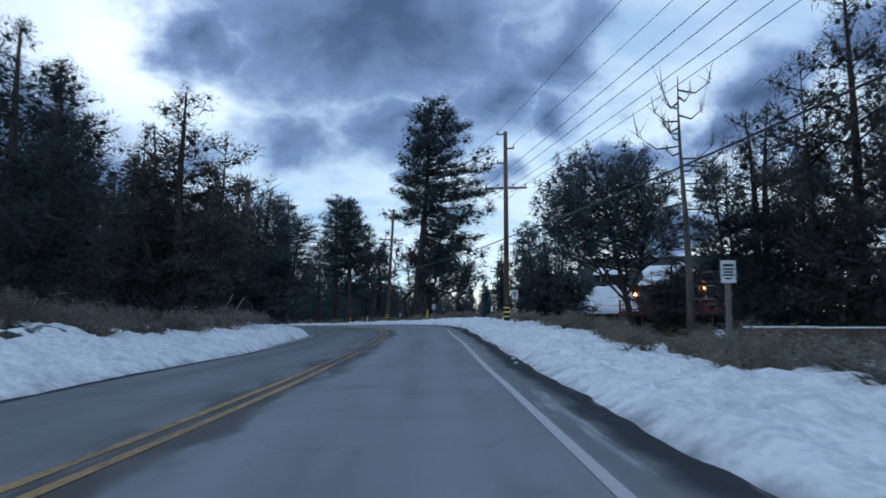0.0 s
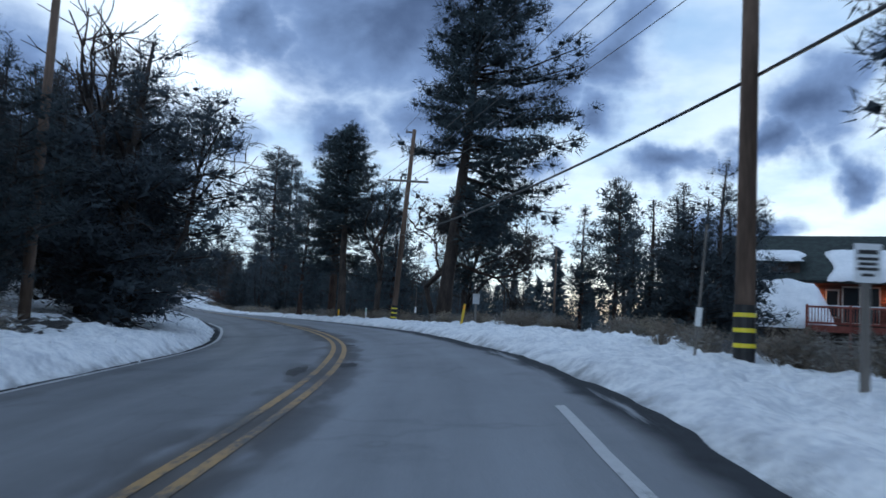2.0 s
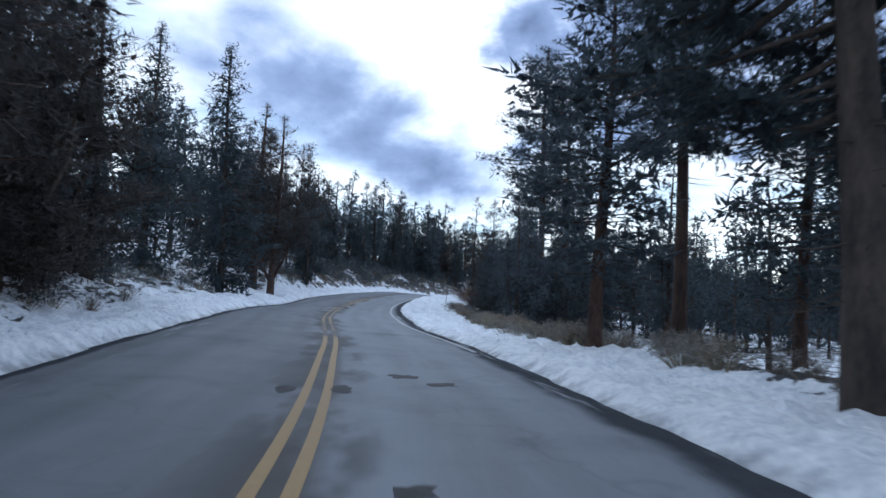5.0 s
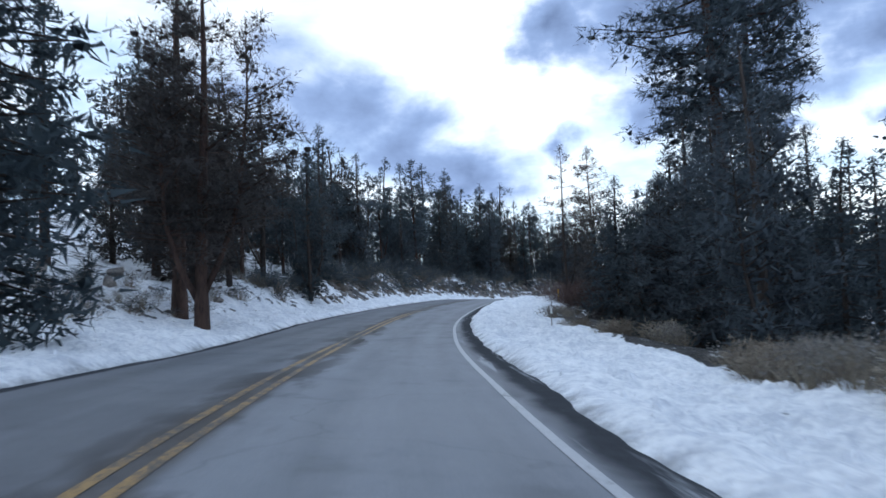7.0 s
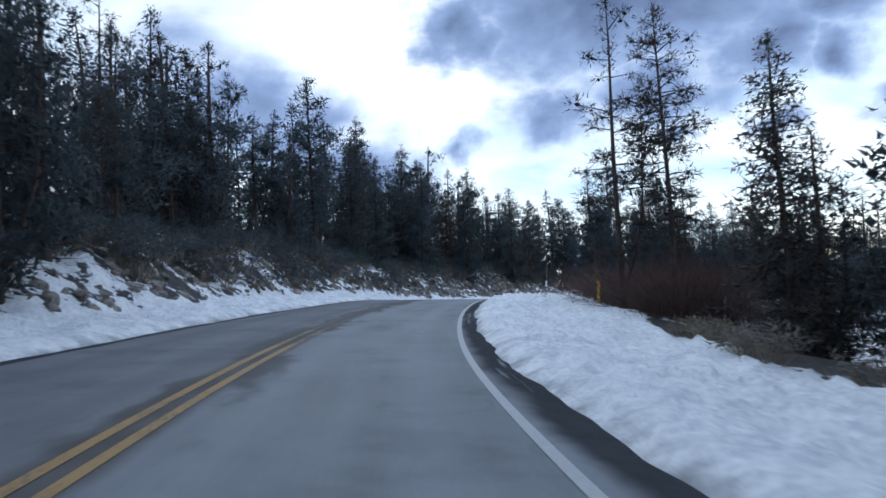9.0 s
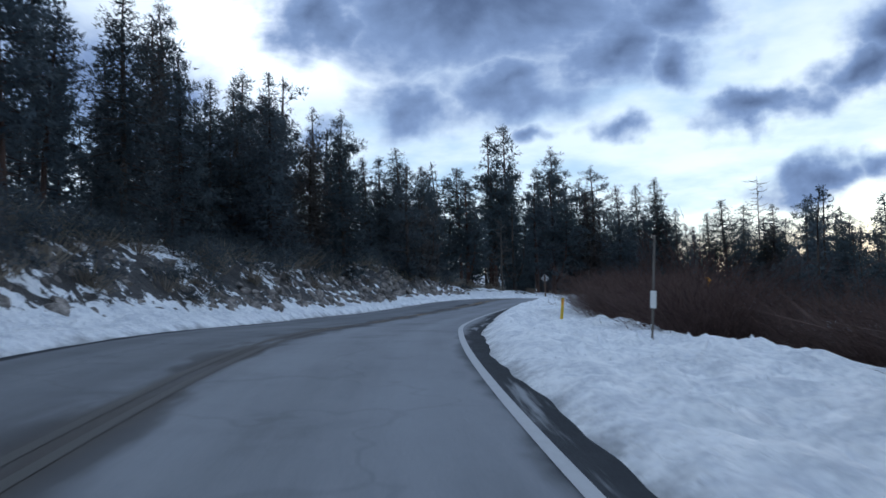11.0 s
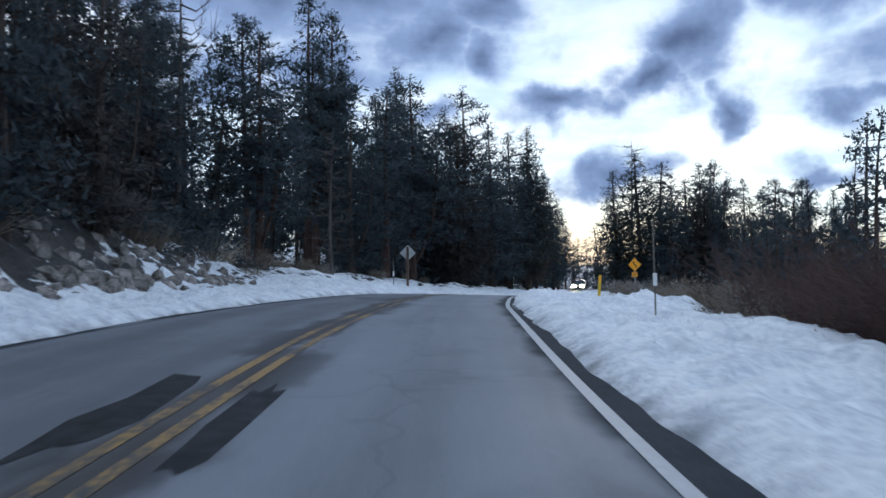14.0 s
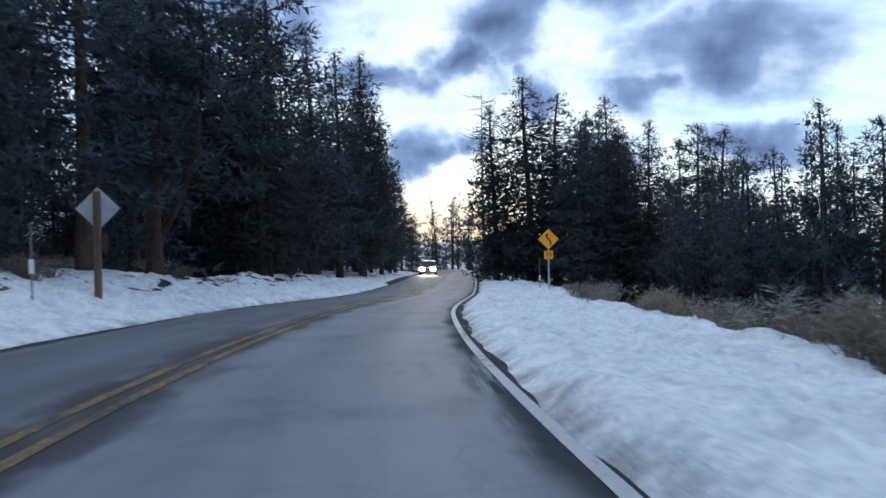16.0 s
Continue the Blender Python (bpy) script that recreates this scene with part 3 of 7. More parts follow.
# left side: height of the verge step, of the cut beyond it, and the slope further up, by length along the road
L_S = [-60, 40, 70, 100, 125, 150, 165, 224, 240, 254, 300, 400]
L_STEP = [0.45, 0.45, 0.3, 0.15, 0.15, 0.2, 0.25, 0.3, 0.3, 0.35, 0.3, 0.3]
L_CUT = [0.2, 0.3, 0.3, 0.4, 0.7, 1.4, 2.2, 2.2, 0.9, 0.6, 0.3, 0.2]
L_SLOPE = [0.02, 0.02, 0.05, 0.16, 0.22, 0.25, 0.24, 0.16, 0.06, 0.03, 0.02, 0.02]
L_TOE = [5.8, 5.8, 5.8, 5.8, 5.7, 5.2, 5.0, 5.2, 5.6, 5.8, 5.8, 5.8]
# right side: the berm, and the drop behind it
R_S = [-60, 50, 80, 110, 140, 165, 200, 240, 300, 400]
R_STEP = [-0.08, -0.1, -0.12, -0.14, -0.18, -0.14, -0.12, -0.16, -0.12, 0.0]
R_DROP = [-0.9, -0.9, -0.9, -1.3, -1.9, -2.2, -2.6, -3.0, -2.8, -2.0]


R_LIP = [7.6, 7.6, 7.4, 7.0, 6.6, 6.4, 6.6, 7.0, 7.4, 7.6]


def ground_z(x, y, s=None, d=None):
    x, y = np.atleast_1d(x).astype(float), np.atleast_1d(y).astype(float)
    if s is None:
        s, d = road_sd(x, y)
    _, _, z = at(s, d)
    e = np.abs(d)
    left = np.interp(s, L_S, L_STEP) * sstep(3.9, 6.0, e) + np.interp(s, L_S, L_CUT) * sstep(np.interp(s, L_S, L_TOE), np.interp(s, L_S, L_TOE) + 3.4, e) + np.interp(s, L_S, L_SLOPE) * np.clip(e - 8, 0, 90)
    right = np.interp(s, R_S, R_STEP) * sstep(4.3, 6.5, e) + np.interp(s, R_S, R_DROP) * sstep(np.interp(s, R_S, R_LIP), np.interp(s, R_S, R_LIP) + 11.0, e) - 0.02 * np.clip(e - 24, 0, 120)
    h = np.where(d < 0, left, right)
    rough = sstep(4.2, 7.0, e)
    h = h + rough * (0.16 * wave(x, y, 3.1, 0.4) + 0.10 * wave(x, y, 1.3, 2.0)) + sstep(9, 25, e) * 0.5 * wave(x, y, 11.0, 5.0)
    return z + h


def gz(x, y):
    return float(ground_z(x, y)[0])


def strip(name, offsets, s0, s1, ds, height, mat, edge=None, soil=None):
    """A sheet along the road between side distances, with u = distance from the asphalt's edge or the middle, v = length."""
    ss = np.arange(s0, s1, ds)
    dd = np.asarray(offsets, float)
    S, D = np.meshgrid(ss, dd, indexing="ij")
    x, y, z = at(S, D)
    z = height(x, y, z, S, D)
    verts = np.stack([x, y, z], axis=-1).reshape(-1, 3)
    n, k = S.shape
    idx = np.arange(n * k).reshape(n, k)
    faces = np.stack([idx[:-1, :-1], idx[:-1, 1:], idx[1:, 1:], idx[1:, :-1]], axis=-1).reshape(-1, 4)
    me = mesh_from(name, verts, faces.tolist(), mat, True)
    uv = me.uv_layers.new(name="UVMap")
    li = faces.reshape(-1)
    u = (np.abs(D) - np.interp(S, *edge) if edge else D).reshape(-1)[li]
    v = (S if soil is None else soil(S, D)).reshape(-1)[li]
    uv.data.foreach_set("uv", np.stack([u, v], axis=1).astype(np.float32).reshape(-1))
    return new(name, me)


# ---- ground, road, verges ----
def build_ground():
    def axis(lo, hi, fine, reach):
        inner = np.arange(lo, hi + 0.1, fine)
        grow, x, step = [], 0.0, fine
        while x < reach:
            step *= 1.22
            x += step
            grow.append(x)
        grow = np.array(grow)
        return np.concatenate([lo - grow[::-1], inner, hi + grow])
    xs, ys = axis(-130, 70, 2.0, 3000), axis(-30, 400, 2.0, 3000)
    X, Y = np.meshgrid(xs, ys, indexing="ij")
    s, d = road_sd(X.ravel(), Y.ravel())
    z = ground_z(X.ravel(), Y.ravel(), s, d)
    far = sstep(130, 600, np.abs(d))
    z = z * (1 - far) + far * np.where(d < 0, 25.0, -4.0)
    z = z - 0.55 * sstep(14.0, 10.0, np.abs(d))
    n, k = X.shape
    idx = np.arange(n * k).reshape(n, k)
    faces = np.stack([idx[:-1, :-1], idx[1:, :-1], idx[1:, 1:], idx[:-1, 1:]], axis=-1).reshape(-1, 4)
    me = mesh_from("ground", np.stack([X.ravel(), Y.ravel(), z], axis=1), faces.tolist(), GROUND, True)
    uv = me.uv_layers.new(name="UVMap")
    snowy = sstep(80, 95, s) * sstep(166, 154, s) * (d < 0) + sstep(232, 240, s) * (d < 0)
    v = (0.02 - 0.075 * np.clip(snowy, 0, 1)).astype(np.float32)[faces.reshape(-1)]
    uv.data.foreach_set("uv", np.stack([np.full(len(v), 9.0, np.float32), v], axis=1).reshape(-1))
    tagged(new("ground", me), "snow-patched forest soil under pines and brush", "ground", kind="structure")


build_ground()


def edge_wobble(s, seed):
    return 0.16 * np.sin(s * 0.9 + seed) + 0.10 * np.sin(s * 2.3 + seed * 2) + 0.06 * np.sin(s * 5.1 + seed)


# where the snow begins on either side, by length along the road
LEFT_EDGE = ([0, 11, 15, 26, 35, 58, 70, 80, 93, 105, 122, 130, 139, 155, 168, 183, 199, 212, 222, 233, 240, 260], [3.45, 3.5, 3.65, 4.0, 4.55, 4.35, 3.95, 4.15, 4.5, 4.0, 3.2, 3.45, 3.8, 3.5, 3.15, 3.25, 4.45, 4.15, 3.6, 3.05, 3.0, 3.3])
RIGHT_EDGE = ([0, 12, 30, 40, 48, 52, 66, 74, 80, 90, 105, 118, 124, 132, 150, 177, 191, 196, 206, 229, 236, 260], [4.5, 4.45, 4.25, 4.1, 3.65, 3.4, 3.25, 3.45, 3.5, 3.7, 4.0, 4.4, 4.3, 4.15, 3.95, 3.8, 4.2, 4.1, 3.7, 3.45, 3.6, 3.65])


def road_h(x, y, z, s, d):
    e = np.abs(d)
    lip = np.where(d < 0, np.interp(s, *LEFT_EDGE), np.interp(s, *RIGHT_EDGE))
    return z - 0.3 * sstep(lip + 0.5, lip + 1.1, e)


def build_road():
    offs = [-5.2, -4.7, -4.2, -3.7, -3.2, -2.6, -1.75, -0.9, 0, 0.9, 1.75, 2.6, 3.2, 3.7, 4.2, 4.7, 5.2]
    ob = strip("road", offs, -58, 440, 1.0, road_h, ASPHALT)
    # a second map: the distance to the snow on the right, and on the left
    base = np.empty(len(ob.data.loops) * 2, np.float32)
    ob.data.uv_layers[0].data.foreach_get("uv", base)
    d, s = base[0::2], base[1::2]
    rim = ob.data.uv_layers.new(name="rim")
    rim.data.foreach_set("uv", np.stack([np.interp(s, *RIGHT_EDGE) - d, np.interp(s, *LEFT_EDGE) + d], axis=1).astype(np.float32).reshape(-1))
    tagged(ob, "worn grey asphalt road with dark tar patches", "road", kind="structure")


build_road()


def verge_h(edge, seed):
    def f(x, y, z, s, d):
        e = np.abs(d)
        lip = np.interp(s, *edge) + 0.22 * edge_wobble(s, seed)
        g = ground_z(x.ravel(), y.ravel(), s.ravel(), d.ravel()).reshape(d.shape)
        rise = sstep(lip - 0.05, lip + 0.55, e)
        lumps = 0.12 * (value_noise(x, y, 0.9, 1) - 0.5) + 0.19 * (value_noise(x, y, 0.42, 2) - 0.5) + 0.16 * (np.abs(value_noise(x, y, 0.30, 3) - 0.5) * 2 - 0.4)
        lumps = lumps * sstep(10.2, 8.6, e) * sstep(lip + 0.1, lip + 1.0, e)
        snow = (0.19 + lumps + 0.10 * np.clip(wave(x, y, 2.2, 7.0), 0, 1)) * rise
        base = np.where(e < lip, z - 0.06, np.minimum(g, z + 3) * 1.0)
        low = z - 0.05 + (g - z + 0.05) * rise
        outer = sstep(13.0, 15.0, e)
        return np.where(e < lip - 0.05, z - 0.06, low + snow) - 0.35 * outer
    return f




def soil_left(s, d):
    e = np.abs(d)
    lip = np.interp(s, [-60, 130, 155, 230, 242, 300], [6.6, 6.4, 5.3, 5.4, 6.4, 6.6])
    much = np.interp(s, [-60, 60, 90, 140, 160, 230, 242, 300], [0.10, 0.09, 0.02, 0.02, 0.10, 0.13, 0.03, 0.02])
    much = much * (1 - 0.6 * sstep(8.0, 9.6, e))
    return much * sstep(lip - 0.1, lip + 0.6, e) - 0.25 * sstep(lip + 0.2, lip - 0.7, e)


def soil_right(s, d):
    e = np.abs(d)
    lip = np.interp(s, [-60, 42, 58, 110, 125, 150, 165, 220, 300], [8.4, 8.0, 7.4, 7.6, 8.4, 8.6, 9.2, 9.2, 9.0])
    much = np.interp(s, [-60, 60, 100, 140, 240, 300], [0.16, 0.14, 0.12, 0.18, 0.12, 0.06])
    return much * sstep(lip - 0.2, lip + 0.8, e) - 0.25 * sstep(lip + 0.3, lip - 0.8, e)


left_d = -np.concatenate([np.arange(2.85, 9.6, 0.19), np.arange(9.6, 15.3, 0.5)])[::-1]
right_d = np.concatenate([np.arange(3.1, 9.0, 0.17), np.arange(9.0, 15.3, 0.5)])
tagged(strip("verge_left", left_d, -12, 300, 0.21, verge_h(LEFT_EDGE, 1.0), SNOW_VERGE, LEFT_EDGE, soil_left), "old lumpy snow along the road edge", "snow bank", kind="structure")
tagged(strip("verge_right", right_d, -12, 300, 0.21, verge_h(RIGHT_EDGE, 4.0), SNOW_VERGE, RIGHT_EDGE, soil_right), "trampled lumpy snow berm beside the asphalt", "snow bank", kind="structure")


def snow_clods():
    """Small frozen lumps thrown up by the plough."""
    rng = np.random.default_rng(21)
    n = 9000
    s = rng.uniform(-8, 290, n)
    right = rng.uniform(size=n) < 0.68
    e = np.where(right, rng.triangular(4.3, 5.6, 9.4, n), rng.triangular(4.1, 4.7, 6.6, n))
    d = np.where(right, e, -e)
    x, y, z0 = at(s, d)
    z = np.where(right, verge_h(RIGHT_EDGE, 4.0)(x, y, z0, s, d), verge_h(LEFT_EDGE, 1.0)(x, y, z0, s, d))
    base = np.array([(1, 0, -0.9), (0.31, 0.95, -0.8), (-0.8, 0.59, -0.9), (-0.8, -0.59, -0.8), (0.31, -0.95, -0.9), (0.1, 0.05, 0.6)])
    tri = np.array([(0, 1, 5), (1, 2, 5), (2, 3, 5), (3, 4, 5), (4, 0, 5)])
    size = rng.uniform(0.03, 0.11, n) * rng.uniform(0.6, 1.6, n)
    a = rng.uniform(0, 6.283, n)
    ca, sa = np.cos(a), np.sin(a)
    p = base[None] * (1 + rng.uniform(-0.35, 0.35, (n, 6, 1)))
    px = (p[..., 0] * ca[:, None] - p[..., 1] * sa[:, None]) * size[:, None] + x[:, None]
    py = (p[..., 0] * sa[:, None] + p[..., 1] * ca[:, None]) * size[:, None] + y[:, None]
    pz = p[..., 2] * size[:, None] + z[:, None] - 0.015
    v = np.stack([px, py, pz], axis=-1)
    tagged(new("snow_clods", tri_mesh("snow_clods", v[:, tri].reshape(-1, 3, 3), ROOF_SNOW)), "small frozen snow lumps on the verge", "snow", kind="stuff")


snow_clods()


def line(name, path, width, s0, s1, mat, label):
    """A painted line; path: lengths along the road and its distance from the middle there."""
    ss = np.arange(s0, s1, 0.5)
    dd = np.interp(ss, *path)
    rows = [at(ss, dd - width / 2), at(ss, dd + width / 2)]
    verts = np.stack([np.stack([x, y, z + 0.006], axis=1) for x, y, z in rows], axis=1).reshape(-1, 3)
    n = len(ss)
    faces = [(2 * i, 2 * i + 1, 2 * i + 3, 2 * i + 2) for i in range(n - 1)]
    me = mesh_from(name, verts, faces, mat)
    uv = me.uv_layers.new(name="UVMap")
    ids = np.array(faces).reshape(-1)
    uv.data.foreach_set("uv", np.stack([(ids % 2).astype(float), ss[ids // 2]], axis=1).astype(np.float32).reshape(-1))
    tagged(new(name, me), label, "road marking", kind="structure")


MIDDLE = ([4, 8, 14, 30, 220, 228, 236, 250], [-0.30, -0.16, -0.03, 0.0, 0.02, 0.16, 0.1, 0.0])
EDGE_RIGHT = ([0, 12, 28, 37, 100, 117, 127, 138, 165, 182, 191, 200, 215, 229, 234, 243, 260], [3.68, 3.64, 3.44, 3.28, 3.6, 3.64, 3.54, 3.47, 3.58, 3.56, 3.45, 3.44, 3.40, 3.36, 3.5, 3.62, 3.5])
EDGE_LEFT = ([26, 35, 58, 65, 70, 76, 168, 199, 206, 212, 235], [-4.1, -4.4, -4.15, -3.9, -3.65, -3.85, -3.4, -4.15, -4.2, -3.8, -3.3])
for tag, off in (("near", 0.14), ("far", -0.14)):
    line("yellow_line_" + tag, (MIDDLE[0], [v + off for v in MIDDLE[1]]), 0.12, -58, 395, YELLOW_LINE, "worn yellow middle line on asphalt")
line("white_line_right_1", EDGE_RIGHT, 0.12, -58, 40, WHITE_LINE, "white edge line on asphalt")
line("white_line_right_2", EDGE_RIGHT, 0.12, 93, 395, WHITE_LINE, "white edge line on asphalt")
line("white_line_left_1", EDGE_LEFT, 0.12, 26, 76, WHITE_LINE, "white edge line on asphalt")
line("white_line_left_2", EDGE_LEFT, 0.12, 190, 216, WHITE_LINE, "white edge line on asphalt")


def slush_ridge(name, s0, s1, middle, wide, high):
    """A low broken ridge of slush left on the shoulder."""
    offs = middle + np.linspace(-wide, wide, 9)

    def h(x, y, z, s, d):
        lump = value_noise(x, y, 0.22, 5) * 0.8 + value_noise(x, y, 3.7, 8) * 0.5 - 0.60
        side = np.clip(1 - np.abs(d - middle - 0.15 * np.sin(s * 0.35)) / wide, 0, 1)
        return z - 0.03 + high * (side * (0.6 + lump))
    tagged(strip(name, offs, s0, s1, 0.16, h, SLUSH), "grey ridge of frozen slush on the road shoulder", "snow", kind="structure")


slush_ridge("slush_ridge_1", 17, 31, 4.36, 0.13, 0.06)


def tar_patches():
    """Hand-laid tar patches by the middle lines: length, side distance, half sizes along and across."""
    rng = random.Random(55)
    spots = [(45.3, 0.34, 0.5, 0.16), (52.5, 0.34, 0.35, 0.13), (44.3, -0.5, 0.9, 0.16), (64.4, -0.38, 0.42, 0.14), (64.4, 0.34, 0.35, 0.11), (70.9, -0.38, 0.4, 0.12), (70.9, 0.36, 0.4, 0.10),
             (78.1, 0.34, 0.4, 0.11), (78.2, -0.36, 0.4, 0.11), (85.0, 0.30, 0.38, 0.16), (84.9, -0.42, 0.4, 0.12), (86.7, 1.31, 0.3, 0.22), (85.7, 1.79, 0.25, 0.24), (79.6, 0.97, 0.18, 0.14),
             (128.5, 0.40, 1.3, 0.12), (134.0, 0.36, 0.8, 0.08), (214.6, 0.46, 1.4, 0.15), (215.0, -0.5, 1.8, 0.22), (208.5, -0.42, 0.9, 0.14), (234.8, -1.46, 0.5, 0.3)]
    for s, d, a, w in spots:
        n = 14
        r = [1 + rng.uniform(-0.28, 0.28) for _ in range(n)]
        ang = [2 * math.pi * i / n for i in range(n)]
        sq = [max(abs(math.cos(q)), abs(math.sin(q))) ** 0.6 for q in ang]
        ss = np.array([s + a * math.cos(q) * k / e for q, k, e in zip(ang, r, sq)] + [s])
        dd = np.array([d + w * math.sin(q) * k / e for q, k, e in zip(ang, r, sq)] + [d])
        x, y, z = at(ss, dd)
        verts = [(float(x[i]), float(y[i]), float(z[i]) + (0.010 if i == n else 0.004)) for i in range(n + 1)]
        me = mesh_from("tar_patch", verts, [(i, (i + 1) % n, n) for i in range(n)], TAR)
        for poly in me.polygons:
            if poly.normal.z < 0:
                poly.flip()
        tagged(new("tar_patch", me), "small black tar patch beside yellow middle line", "road patch", "tar patches on the road", kind="structure")


tar_patches()


# ---- trees ----
def unit(v):
    return v / np.maximum(np.linalg.norm(v, axis=-1, keepdims=True), 1e-6)


def tufts(rng, centres, axes, count, length, width, spread=0.9, scale=None):
    """Narrow triangles that fan out from each centre."""
    n = len(centres)
    c = np.repeat(centres, count, axis=0)
    a = np.repeat(axes, count, axis=0)
    r = unit(rng.normal(size=(n * count, 3)))
    d = unit(a * (1 - spread * 0.5) + r * spread)
    k = 1.0 if scale is None else np.repeat(scale, count)[:, None]
    ln = length * k * rng.uniform(0.6, 1.25, size=(n * count, 1))
    width = width * k
    side = unit(np.cross(d, rng.normal(size=(n * count, 3)))) * width * rng.uniform(0.6, 1.3, size=(n * count, 1))
    start = c + d * ln * -0.15
    return np.stack([start - side, start + side, c + d * ln], axis=1)


def curve_pts(a, b, sag, n=4):
    return [a + (b - a) * (i / (n - 1)) + np.array([0, 0, sag]) * 4 * (i / (n - 1)) * (1 - i / (n - 1)) for i in range(n)]


def crown_profile(kind, f):
    """Branch length as a share of the widest, by the share f of the crown's height."""
    if kind == "fir":
        return min(1.0, 0.6 + 2.2 * f) * (1 - f) ** 0.62
    if kind == "dome":
        return math.sqrt(max(0.02, 1 - ((f - 0.40) / 0.62) ** 2))
    if kind == "juniper":
        return min(1.0, 0.6 + 2.0 * f) * (1 - f) ** 0.52 * 1.05
    return min(1.0, 0.55 + 1.5 * f) * (1 - f ** 2.4) ** 0.75 + 0.08


OCT_V = np.array([(1, 0, 0), (-1, 0, 0), (0, 1, 0), (0, -1, 0), (0, 0, 1), (0, 0, -1)], float)
OCT_F = np.array([(i, j, k) for i in (0, 1) for j in (2, 3) for k in (4, 5)])


def clump_tris(rng, cen, rad, axes, flat, stretch, lift, sprays, size, core, thin=0.28):
    """Needle clumps: a small ragged heart inside a loose cloud of short sprays, drawn out along the branch."""
    n = len(cen)

    def shaped(v):
        v = v + axes[:, None] * ((v * axes[:, None]).sum(-1, keepdims=True) * (stretch - 1))
        return v * np.array([1, 1, flat])
    spin = unit(rng.normal(size=(n, 1, 3)))
    d = OCT_V[None] - 2 * spin * (OCT_V[None] * spin).sum(-1, keepdims=True)
    hearts = cen[:, None] + shaped(d * rad[:, None, None] * core * rng.uniform(0.35, 1.2, (n, 6, 1)))
    out = unit(rng.normal(size=(n, sprays, 3)) + axes[:, None] * 0.25 + np.array([0, 0, lift]))
    root = cen[:, None] + shaped(out * rad[:, None, None] * rng.uniform(0.0, 1.0, (n, sprays, 1)) ** 0.55 * 0.92)
    way = unit(out + rng.normal(size=out.shape) * 0.6)
    length = rad[:, None, None] * size * rng.uniform(0.6, 1.3, (n, sprays, 1))
    side = unit(np.cross(way, rng.normal(size=out.shape))) * length * thin * rng.uniform(0.7, 1.3, (n, sprays, 1))
    leaf = np.stack([root - side, root + side, root + way * length], axis=2).reshape(-1, 3, 3)
    heart = hearts[:, OCT_F].reshape(-1, 3, 3)
    bulge = np.concatenate([heart.mean(axis=1) - np.repeat(cen, len(OCT_F), axis=0), (root + way * length * 0.3).reshape(-1, 3) - np.repeat(cen, sprays, axis=0)])
    bulge = bulge / np.concatenate([np.repeat(rad, len(OCT_F)), np.repeat(rad, sprays)])[:, None]
    along = np.concatenate([np.repeat(axes, len(OCT_F), axis=0), np.repeat(axes, sprays, axis=0)])
    return np.concatenate([heart, leaf]), unit(bulge * 0.8 + along * 0.45 + np.array([0, 0, 0.12]))


